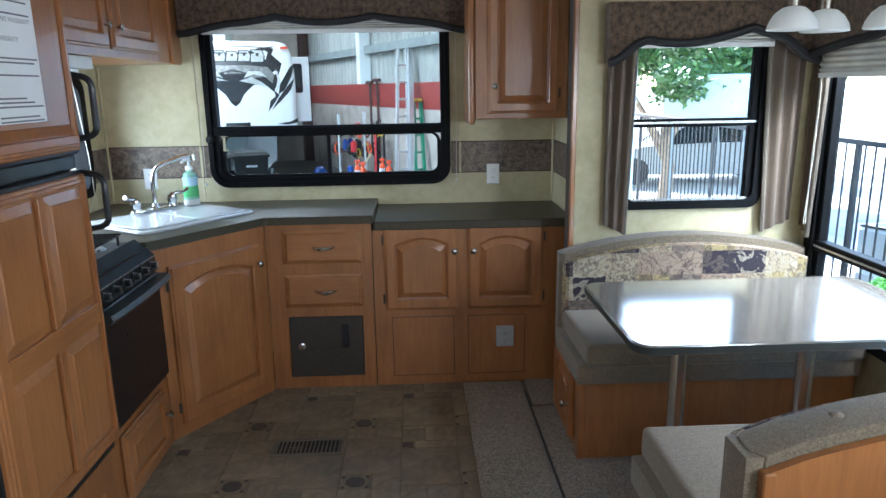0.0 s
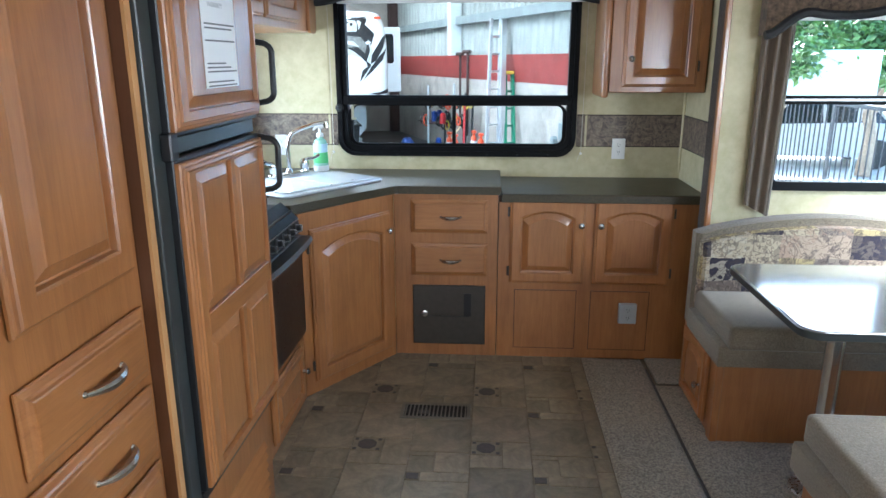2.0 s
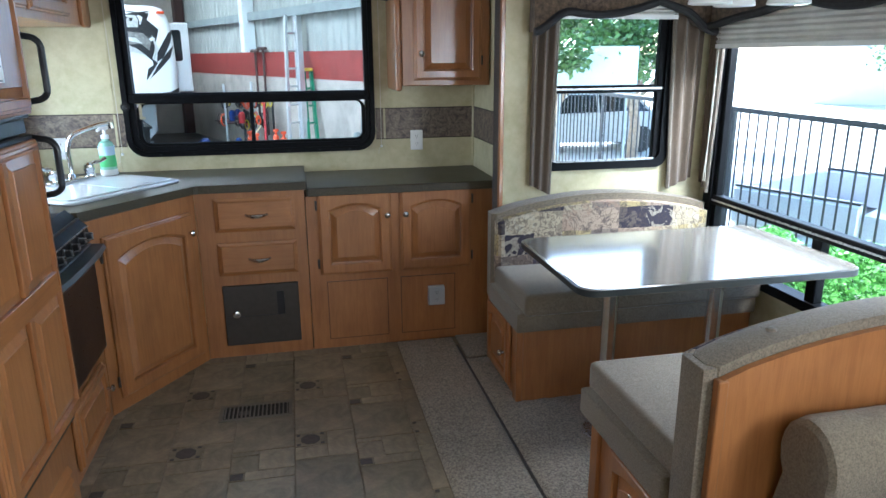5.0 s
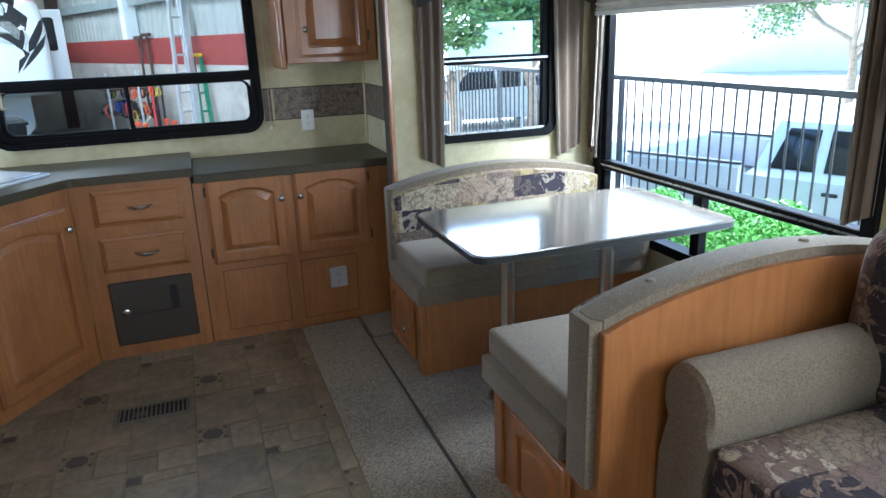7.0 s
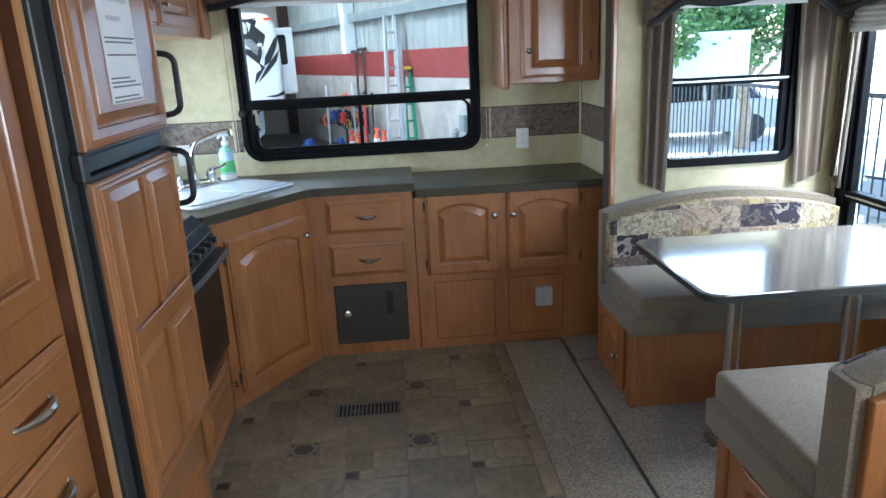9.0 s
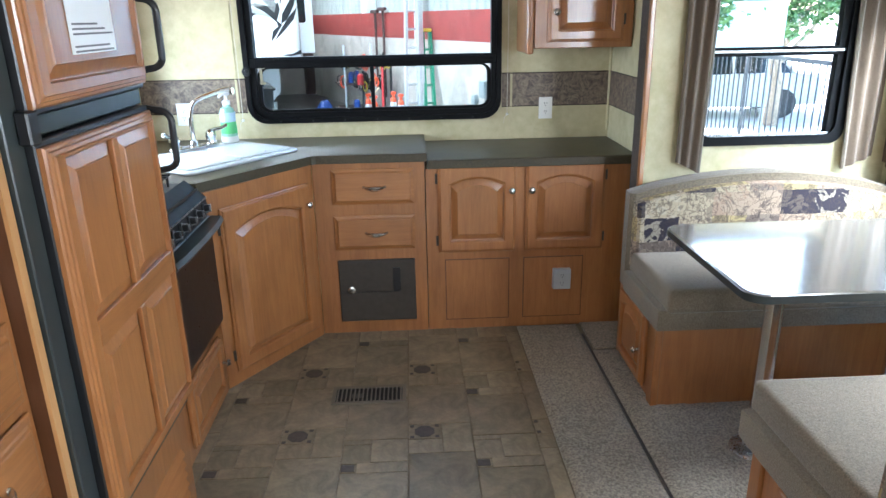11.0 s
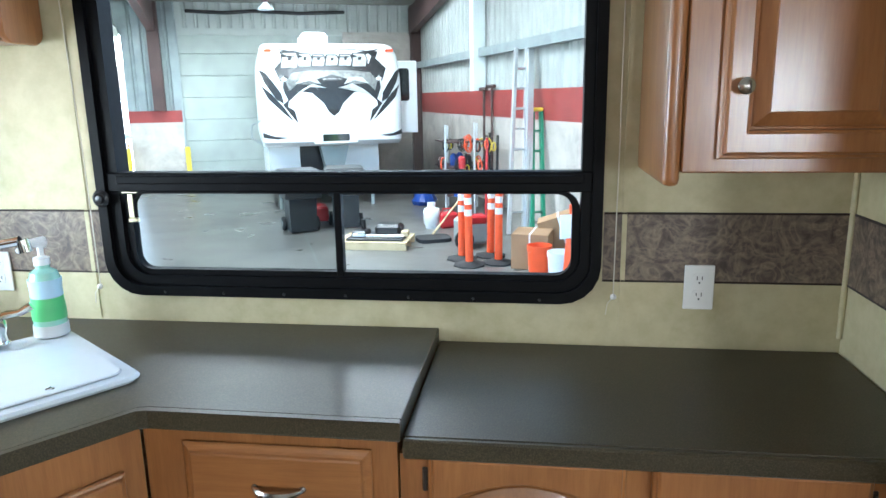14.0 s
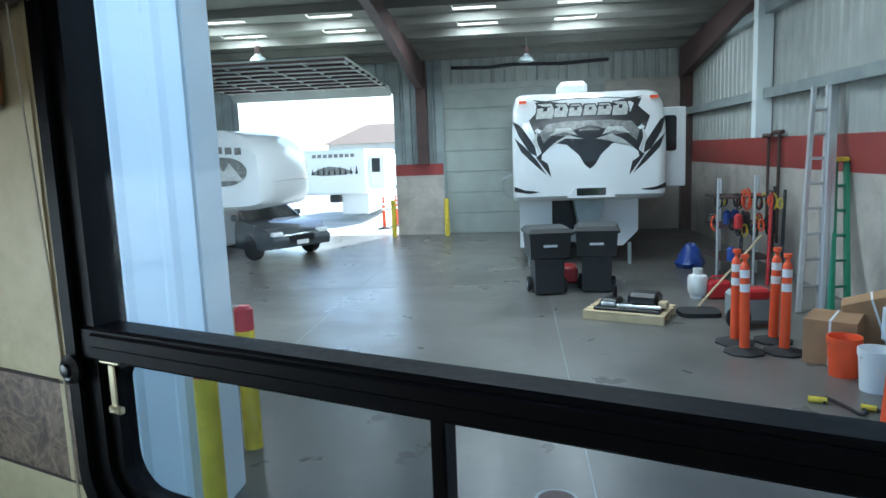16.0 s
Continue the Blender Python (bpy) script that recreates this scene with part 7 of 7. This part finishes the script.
def car(m, paint, lab, truck=False):
    """A saloon or a pick-up, nose towards +x, on its wheels at z = 0."""
    o = thing("car" if not truck else "pickup_truck", (0, 0, 0), lab, "car" if not truck else "truck", m=m)
    L, Wd = (4.6, 1.78) if not truck else (5.5, 1.95)
    up = 0.0 if not truck else 0.25
    sec = [(-L / 2, 0.45, 0.72), (-L / 2 + 0.1, 0.25, 0.95), (-L / 4, 0.2, 0.98), (0, 0.2, 0.95), (L / 4, 0.2, 0.9), (L / 2 - 0.35, 0.22, 0.78), (L / 2 - 0.05, 0.25, 0.62), (L / 2, 0.38, 0.5)]
    loops = []
    for x, z0, z1 in sec:
        w = Wd / 2 * (0.9 if abs(x) > L / 2 - 0.2 else 1)
        z0, z1 = z0 + up, z1 + up
        loops.append([(x, -w, z0 + 0.05), (x, -w, (z0 + z1) / 2 + 0.1), (x, -w * 0.93, z1), (x, w * 0.93, z1), (x, w, (z0 + z1) / 2 + 0.1), (x, w, z0 + 0.05)])
    part("body", loft(NB(), loops), paint, o)
    cx0, cx1, top = (-1.75, 1.05, 1.42) if not truck else (-0.55, 1.25, 1.75)
    zb = 0.92 + up
    cab_ = part("cabin", loft(NB(), [[(cx0, -0.74, zb), (cx1, -0.74, zb), (cx1, 0.74, zb), (cx0, 0.74, zb)], [(cx0 + 0.35, -0.62, top - 0.08), (cx1 - 0.65, -0.62, top - 0.08), (cx1 - 0.65, 0.62, top - 0.08), (cx0 + 0.35, 0.62, top - 0.08)], [(cx0 + 0.5, -0.5, top), (cx1 - 0.8, -0.5, top), (cx1 - 0.8, 0.5, top), (cx0 + 0.5, 0.5, top)]]), M_CARGLASS, o, "dark glazed cabin")
    part("roof_panel", loft(NB(), [[(cx0 + 0.38, -0.60, top - 0.07), (cx1 - 0.68, -0.60, top - 0.07), (cx1 - 0.68, 0.60, top - 0.07), (cx0 + 0.38, 0.60, top - 0.07)], [(cx0 + 0.52, -0.5, top + 0.012), (cx1 - 0.84, -0.5, top + 0.012), (cx1 - 0.84, 0.5, top + 0.012), (cx0 + 0.52, 0.5, top + 0.012)]]), paint, cab_)
    for s in (-1, 1):
        for x0, x1 in ((cx0, cx0 + 0.4), (cx1, cx1 - 0.68), ((cx0 + cx1) / 2 - 0.05, (cx0 + cx1) / 2 - 0.03)):
            part("pillar", tube(NB(), [(x0, s * 0.755, zb), (x1, s * 0.63, top - 0.07)], 0.035, 6), paint, cab_)
    if truck:
        # bed floor coloured black in place of the shade between the sides
        part("bed_floor", box(NB(), -L / 2 + 0.1, -0.8, zb + 0.31, -0.62, 0.8, zb + 0.325), M_BLACK, o, "cargo bed floor, blackened for the shade inside it", False)
        for y in (-0.9, 0.82):
            part("bed_side", box(NB(), -L / 2 + 0.05, y, zb, -0.6, y + 0.08, zb + 0.34, 0.02), paint, o)
    for x in (-L / 2 + 0.85, L / 2 - 0.85):
        for s in (-1, 1):
            wheel(o, x, s * (Wd / 2 - 0.1), 0.32 + up * 0.3, 0.32 + up * 0.3, 0.21, "Y")
    for s in (-1, 1):
        part("headlight", box(NB(), L / 2 - 0.32, s * 0.62 - 0.16, 0.55 + up, L / 2 - 0.03, s * 0.62 + 0.16, 0.68 + up, 0.04), M_GEL, o, "clear headlight")
        part("mirror", box(NB(), cx1 - 0.35, s * 0.92 - 0.08, zb, cx1 - 0.2, s * 0.92 + 0.08, zb + 0.14, 0.03), paint, o)
    part("grille", box(NB(), L / 2 - 0.06, -0.35, 0.42 + up, L / 2 + 0.01, 0.35, 0.58 + up, 0.01), M_BLACK, o)
    part("number_plate", box(NB(), L / 2 - 0.0, -0.16, 0.36 + up, L / 2 + 0.02, 0.16, 0.46 + up), M_REFLECT, o, "", False)
    return o


car(MG @ Matrix.Translation((-10.1, 12.9, GZ)) @ Matrix.Rotation(radians(-38), 4, "Z"), M_CARPAINT, "dark grey saloon car parked on the garage floor")
# trailer with a rounded nose beside the car
t2 = thing("rounded_trailer", (-11.5, 9.5, GZ), "white fifth-wheel trailer with a rounded nose and mountain graphic", "trailer", m=MG)
MT = Matrix.Translation((-8.45, 11.5, 0)) @ Matrix.Rotation(radians(-8), 4, "Z")


def nose2(bm):
    loops = []
    for x, z0, z1 in ((0.0, 0.98, 1.22), (-0.03, 0.80, 1.42), (-0.1, 0.62, 1.62), (-0.22, 0.52, 1.80), (-0.42, 0.47, 1.98), (-0.7, 0.45, 2.12), (-1.1, 0.45, 2.22), (-1.7, 0.45, 2.28), (-2.6, 0.45, 2.3), (-6, 0.45, 2.3)):
        w = 1.2 if x < -0.3 else 1.2 - 0.35 * (1 + x / 0.3) ** 2
        loops.append([MT @ Vector((x, y * w, z)) for y, z in ((-1, z0 + 0.1), (-1, z1 - 0.15), (-0.85, z1), (0.85, z1), (1, z1 - 0.15), (1, z0 + 0.1), (0.85, z0), (-0.85, z0))])
    return loft(bm, loops)


part("nose", nose2(NB()), M_GEL, t2, "white rounded nose")
bm = box(NB(), -6, -1.15, -0.45, -1.6, 1.15, 0.45, 0.05)
bm.transform(MT)
part("lower_body", bm, M_GEL, t2)
bm = prism(NB(), [(-1.05 + 0.6 * math.cos(radians(a)), 1.32 + 0.32 * math.sin(radians(a))) for a in range(0, 360, 18)], on_y, -1.205, -1.215)
bm.transform(MT)
part("graphic", bm, M_GRAPHG, t2, "dark oval mountain picture", False)
bm = NB()
for x0, z0, x1, z1, x2 in ((-1.5, 1.15, -1.15, 1.5, -0.9), (-1.15, 1.12, -0.87, 1.52, -0.55)):
    loft(bm, [[(x0, d, z0), (x1, d, z1), (x2, d, z0)] for d in (-1.218, -1.224)])
bm.transform(MT)
part("graphic", bm, M_GRAPHL, t2, "pale peaks", False)
bm = NB()
for k in range(7):
    box(bm, -2.1 + k * 0.23, -1.212, 1.78 - k * 0.016, -1.94 + k * 0.23, -1.205, (2.0 if k == 0 else 1.93) - k * 0.016)
bm.transform(MT)
part("nameplate", bm, M_GRAPHG, t2, "grey lettering blocks", False)
bm = loft(NB(), [[(-2.6, d, 1.10), (-1.65, d, 0.90), (-2.6, d, 1.0)] for d in (-1.205, -1.212)])
bm.transform(MT)
part("graphic", bm, M_GRAPH, t2, "black side stroke", False)
rod_ = rod(NB(), (-1.9, -0.9, GZ), (-1.9, -0.9, -0.3), 0.05)
rod_.transform(MT)
part("jack_leg", rod_, M_GIRT, t2)
# trailer out in the yard
t3 = thing("yard_trailer", (-9.6, 21, GZ), "white trailer with a treeline graphic, parked in the yard", "trailer", m=MG)
part("body", gbox(-10.9, 20.0, 0.2, -8.55, 26, 1.80, 0.08), M_GEL, t3)
part("lower_body", gbox(-9.6, 20.4, -0.55, -8.6, 26, 0.2, 0.03), M_GEL, t3)
sl = part("slide_out", gbox(-8.56, 20.5, 0.34, -8.0, 24, 1.55, 0.03), M_GEL, t3)
part("window", gbox(-8.45, 20.48, 0.95, -8.15, 20.5, 1.45), M_CARGLASS, sl, "dark window", False)
bm = loft(NB(), [[(-10.6, d, 0.95), (-10.3, d, 1.12), (-9.9, d, 1.22), (-9.4, d, 1.15), (-9.0, d, 1.0), (-9.3, d, 0.9), (-10.2, d, 0.88)] for d in (19.985, 19.995)])
part("graphic", bm, M_GRAPHG, t3, "grey treeline picture", False)
for k in range(9):
    v = -10.55 + k * 0.2
    part("graphic", loft(NB(), [[(v, d, 0.92), (v + 0.05, d, 1.15 + 0.05 * (k % 3)), (v + 0.1, d, 0.92)] for d in (19.97, 19.98)]), M_GRAPH, t3, "", False)
for k in range(8):
    part("nameplate_bar", gbox(-10.5 + k * 0.2, 19.985, 1.52, -10.36 + k * 0.2, 19.995, 1.64), M_GRAPHG, t3, "", False)
part("hitch", gbox(-10.0, 20.2, -0.1, -9.6, 20.8, 0.2, 0.04), M_BLACK, t3)
for v in (-11.9 + 4.4, -7.2):
    delineator(v, 17.5 + (v + 7.5) * 2, 1.0)

# ---- the yard and street beyond the slide-out ----
FXL = 3.72
fe = thing("iron_fence", (FXL, 7, GZ), "black iron railing fence along the street", "fence")
FT, FB = 1.09, GZ + 0.12
part("top_rail", box(NB(), FXL - 0.02, 0.5, FT - 0.045, FXL + 0.02, 14, FT, 0.004), M_FENCE, fe)
part("bottom_rail", box(NB(), FXL - 0.02, 0.5, FB, FXL + 0.02, 14, FB + 0.04), M_FENCE, fe, "", False)
for k in range(112):
    y = 0.6 + k * 0.118
    part("baluster", rod(NB(), (FXL, y, FB + 0.041), (FXL, y, FT - 0.046), 0.0085, 6), M_FENCE, fe)
for k in range(6):
    y = 0.9 + k * 2.6
    part("post", box(NB(), FXL - 0.014, y - 0.014, GZ, FXL + 0.014, y + 0.014, FT - 0.046), M_FENCE, fe, "", False)
rng = random.Random(4)


def leaves(bm, c, rad, n, size, squash=1.0, shell=0.55, rng=rng, lumps=1.0):
    """Small folded leaves scattered through a lumpy ellipsoid."""
    for _ in range(n):
        d = Vector((rng.gauss(0, 1), rng.gauss(0, 1), rng.gauss(0, 1))).normalized()
        lump = 0.95 - 0.15 * lumps + lumps * (0.28 * math.sin(d.x * 5 + c[0]) * math.cos(d.y * 4 + c[1] * 3) + 0.12 * math.sin(d.z * 9))
        r = rad * lump * (shell + (1 - shell) * rng.random() ** 0.5)
        p = Vector(c) + Vector((d.x * r, d.y * r, d.z * r * squash))
        a = Vector((rng.gauss(0, 1), rng.gauss(0, 1), rng.gauss(0, 0.6))).normalized()
        b = a.cross(Vector((rng.gauss(0, 1), rng.gauss(0, 1), rng.gauss(0, 1)))).normalized()
        s = size * rng.uniform(0.6, 1.3)
        v = [bm.verts.new(p + q) for q in (-a * s, b * s * 0.45, a * s, -b * s * 0.45)]
        bm.faces.new(v)


def bush(x, y, r, n, lab, tall=1.5):
    o = thing("hedge_bush", (x, y, GZ), lab, "bush", "hedge bushes")
    part("stem", rod(NB(), (x, y, GZ), (x, y, GZ + r), 0.04, 8, 0.02), M_BARK, o)
    bm = NB()
    leaves(bm, (x, y, GZ + r * tall), r * 1.05, n, 0.017, tall * 0.95, 0.7, rng, 0.22)
    part("crown", bm, M_BUSHLEAF, o, "bright green leaves", False)


bush(2.98, 3.70, 0.47, 26000, "clipped bright green bush under the window")
bush(3.05, 4.62, 0.42, 15000, "clipped bright green bush by the fence")


def tree(x, y, h, spread, n, seed):
    r = random.Random(seed)
    o = thing("tree", (x, y, GZ), "leafy street tree with a pale branching trunk", "tree", "street trees")
    bm = tube(NB(), [(x, y, GZ), (x + 0.05, y, GZ + h * 0.2), (x - 0.04, y + 0.05, GZ + h * 0.42)], [0.15, 0.12, 0.09], 10)
    tips = []
    for k in range(6):
        a = k * 1.05 + r.random()
        e = (x + math.cos(a) * spread * 0.6, y + math.sin(a) * spread * 0.6, GZ + h * r.uniform(0.6, 0.85))
        tube(bm, [(x - 0.02, y + 0.03, GZ + h * r.uniform(0.22, 0.42)), (x + math.cos(a) * spread * 0.28, y + math.sin(a) * spread * 0.28, GZ + h * 0.52), e], [0.06, 0.045, 0.02], 7)
        tips.append(e)
    part("trunk", bm, M_BARK, o)
    bm = NB()
    for e in tips + [(x, y, GZ + h * 0.85)]:
        for _ in range(3):
            c = (e[0] + r.gauss(0, spread * 0.2), e[1] + r.gauss(0, spread * 0.2), e[2] + r.gauss(0, h * 0.06))
            leaves(bm, c, spread * r.uniform(0.25, 0.4), n // 20, 0.07, 0.75, 0.3, r)
    part("crown", bm, M_LEAF, o, "green leaves", False)


tree(5.25, 14.3, 3.5, 1.9, 12000, 1)
tree(7.6, 15.4, 3.7, 2.2, 10000, 2)
tree(9.4, 20.5, 4.6, 2.8, 9000, 3)
tree(17, 15, 4.2, 3.0, 8000, 5)
tree(20, 10, 4.3, 3.0, 8000, 6)
tree(24, 18, 4.8, 3.4, 7000, 7)
tree(26, 13, 4.8, 3.2, 7000, 8)


def pickup(m):
    """A small pick-up, nose towards +x from its tailgate at x = 0, its flank at y = 0."""
    o = thing("pickup_truck", (0, 0, 0), "pale silver pick-up truck parked beyond the fence", "truck", m=m)
    part("lower_body", box(NB(), 0, 0, 0.42, 4.3, 1.7, 0.78, 0.04), M_SILVER, o)
    # black here stands for the shade inside the bed, not its paint
    part("bed_floor", box(NB(), 0.05, 0.08, 0.785, 1.14, 1.62, 0.80), M_BLACK, o, "cargo bed floor, blackened for the shade inside it", False)
    for y in (0.0, 1.62):
        part("bed_side", box(NB(), 0.0, y, 0.785, 1.15, y + 0.08, 1.13, 0.025), M_SILVER, o)
        part("bed_rail", box(NB(), 0.02, y + 0.01, 1.131, 1.14, y + 0.07, 1.15, 0.005), M_BLACK, o)
    part("tailgate", box(NB(), -0.01, 0.085, 0.785, 0.05, 1.615, 1.13, 0.02), M_SILVER, o)
    cab = part("cab", loft(NB(), [[(x0, y0, z), (x1, y0, z), (x1, 1.7 - y0, z), (x0, 1.7 - y0, z)] for x0, x1, y0, z in
                                  ((1.17, 2.95, 0.0, 0.785), (1.17, 2.95, 0.0, 1.06), (1.24, 2.72, 0.05, 1.12), (1.36, 2.35, 0.17, 1.50), (1.5, 2.2, 0.3, 1.55))]), M_SILVER, o)
    for x0, x1, s0, s1 in ((1.36, 1.70, 0.10, 0.0), (1.78, 2.32, 0.0, 0.16)):
        for sgn in (0, 1):
            fl = (lambda y: 1.7 - y) if sgn else (lambda y: y)
            bm = loft(NB(), [[(x0, fl(0.052 + d), 1.13), (x1, fl(0.052 + d), 1.13), (x1 - s1, fl(0.154 + d), 1.45), (x0 + s0, fl(0.154 + d), 1.45)] for d in (-0.012, 0.03)])
            part("side_window", bm, M_CARGLASS, cab, "dark side window", False)
    part("rear_window", loft(NB(), [[(1.25 + d, 0.3, 1.14), (1.25 + d, 1.4, 1.14), (1.335 + d, 1.35, 1.42), (1.335 + d, 0.35, 1.42)] for d in (-0.02, 0.02)]), M_CARGLASS, cab, "dark rear window", False)
    part("hood", box(NB(), 2.96, 0.05, 0.785, 4.25, 1.65, 1.05, 0.06), M_SILVER, o)
    part("door_handle", box(NB(), 1.80, -0.02, 0.96, 1.92, -0.001, 0.99, 0.006), M_BLACK, o)
    for x in (0.75, 3.5):
        for y in (0.12, 1.58):
            wheel(o, x, y, 0.33, 0.33, 0.21, "Y")


pickup(pose(4.0, 6.44, GZ, 0, 0, -68))
car(pose(7.0, 17.4, GZ, 0, 0, 172), M_GTANK, "grey car parked across the street")
sg = thing("street_sign_board", (5.5, 13.0, GZ), "pale blue sign board on two posts", "sign")
M13 = pose(5.45, 12.9, 0, 0, 0, -22)
bm = box(NB(), -0.78, -0.02, 0.84, 0.78, 0.02, 1.66, 0.01)
bm.transform(M13)
part("board", bm, M_SIGN, sg)
for s in (-0.6, 0.6):
    bm = rod(NB(), (s, 0.03, GZ), (s, 0.03, 1.6), 0.03)
    bm.transform(M13)
    part("post", bm, M_GIRT, sg)


def house(x, y, w, d, h, rz_, lab):
    m = pose(x, y, GZ, 0, 0, rz_)
    o = thing("house", (0, 0, 0), lab, "house", "street houses", m=m)
    part("wall", box(NB(), -w / 2, -d / 2, 0, w / 2, d / 2, h), M_STUCCO, o, "", False)
    part("roof", loft(NB(), [[(-w / 2 - 0.4, -d / 2 - 0.4, h + 0.004), (w / 2 + 0.4, -d / 2 - 0.4, h + 0.004), (w / 2 + 0.4, d / 2 + 0.4, h + 0.004), (-w / 2 - 0.4, d / 2 + 0.4, h + 0.004)], [(-w / 2 + 1.5, -0.1, h + 1.6), (w / 2 - 1.5, -0.1, h + 1.6), (w / 2 - 1.5, 0.1, h + 1.6), (-w / 2 + 1.5, 0.1, h + 1.6)]]), M_TILE, o, "", False)
    for k in range(3):
        wn = part("window", box(NB(), -w / 2 + 1.2 + k * (w - 3) / 2 - 0.5, -d / 2 - 0.03, 0.9, -w / 2 + 1.2 + k * (w - 3) / 2 + 0.5, -d / 2 - 0.004, 2.1), M_CARGLASS, o, "", False)
        part("frame", ring(NB(), [(-w / 2 + 1.2 + k * (w - 3) / 2 + a * 0.56, 1.5 + b * 0.66) for a, b in ((-1, -1), (1, -1), (1, 1), (-1, 1))], [(-w / 2 + 1.2 + k * (w - 3) / 2 + a * 0.5, 1.5 + b * 0.6) for a, b in ((-1, -1), (1, -1), (1, 1), (-1, 1))], on_y, -d / 2 - 0.06, -d / 2 - 0.002), M_WHITE, wn, "", False)


house(34, 12, 14, 9, 3.0, 65, "cream single-storey house with a brown roof")
house(32, 32, 14, 9, 3.0, 50, "cream single-storey house with a brown roof")
house(-26, 52, 16, 9, 3.2, 15, "cream building beyond the yard")
for i, (x, y) in enumerate(((-14, 38), (-20, 44))):
    tree(x, y, 6.5, 3.2, 4000, 20 + i)

# ---- floor tiles: each piece an object, sharing meshes ----
TX, TY, PX_, PY_ = 0.047, 3.906, 0.4865, 0.491
random.seed(31)
floor_ob = bpy.data.objects["floor"]
TILE_MESH = {}


def tile_piece(x0, y0, x1, y1, mat, name="tile"):
    x0, x1, y0, y1 = max(x0, LEFT + 0.01), min(x1, 0.543), max(y0, 0.9), min(y1, W - 0.5)
    if x1 - x0 < 0.02 or y1 - y0 < 0.02:
        return
    w, h = round(x1 - x0, 3), round(y1 - y0, 3)
    key = (w, h, mat.name)
    if key not in TILE_MESH:
        g = 0.0016
        bm = loft(NB(), [[(-w / 2 + i, -h / 2 + i, z), (w / 2 - i, -h / 2 + i, z), (w / 2 - i, h / 2 - i, z), (-w / 2 + i, h / 2 - i, z)] for i, z in ((g, -0.004), (g, -0.0008), (g + 0.002, 0.0))], False, True)
        TILE_MESH[key] = finish(bm, None, name, mat, False)
    o = new(name, TILE_MESH[key])
    o.location = ((x0 + x1) / 2, (y0 + y1) / 2, 0)
    o.parent = floor_ob


def dark_piece(x, y, r, sides, name, z=0.0009, sy=1.0):
    """A dark inset chip lying in a tile."""
    if not (LEFT + 0.05 < x < 0.535 and 0.95 < y < W - 0.5):
        return
    key = (r, sides, sy)
    if key not in TILE_MESH:
        bm = loft(NB(), [[(k * r * math.cos(2 * math.pi * (i + 0.5) / sides), k * sy * r * math.sin(2 * math.pi * (i + 0.5) / sides), h) for i in range(sides)] for k, h in ((1.0, -0.001), (1.0, 0.0), (0.94, 0.0005))], False, True)
        TILE_MESH[key] = finish(bm, None, name, M_INSERT, False)
    o = new(name, TILE_MESH[key])
    o.location = (x, y, z)
    o.parent = floor_ob


for i in range(-3, 3):
    for j in range(-7, 2):
        cx, cy = TX + i * PX_, TY + j * PY_
        if cx > 0.68 or cx < -1.6:
            continue
        a0, a1, a2, a3 = cx - 0.0565, cx + 0.0725, cx + 0.187, cx + 0.43
        # column with the octagon chip
        tile_piece(a0, cy - 0.05, a1, cy + 0.05, M_VINYL)
        dark_piece(cx + 0.006, cy, 0.041, 8, "insert", 0.0009, 0.95)
        for sx_ in (-1, 1):
            for sy_ in (-1, 1):
                dark_piece(cx + 0.006 + sx_ * 0.048, cy + sy_ * 0.036, 0.011, 4, "chip")
        tile_piece(a1, cy - 0.14, a2, cy + 0.05, M_VINYL)
        tile_piece(a0, cy - 0.14, a1, cy - 0.05, M_VINYL)
        tile_piece(a0, cy - 0.441, a2, cy - 0.14, M_VINYL)
        # column with the small chip
        y0 = cy - 0.211
        tile_piece(a2, y0 - 0.024, a2 + 0.056, y0 + 0.024, M_VINYL)
        dark_piece(cx + 0.214, y0, 0.033, 4, "insert", 0.0009, 0.82)
        tile_piece(a2 + 0.056, y0 - 0.03, a3, y0 + 0.03, M_VINYL)
        tile_piece(a2, y0 + 0.024, a2 + 0.105, y0 + 0.14, M_VINYL)
        tile_piece(a2 + 0.105, y0 + 0.03, a3, y0 + 0.17, M_VINYL)
        tile_piece(a2, y0 + 0.17, a3, y0 + PY_ - 0.03, M_VINYL)
        tile_piece(a2, y0 + 0.14, a2 + 0.105, y0 + 0.17, M_VINYL)
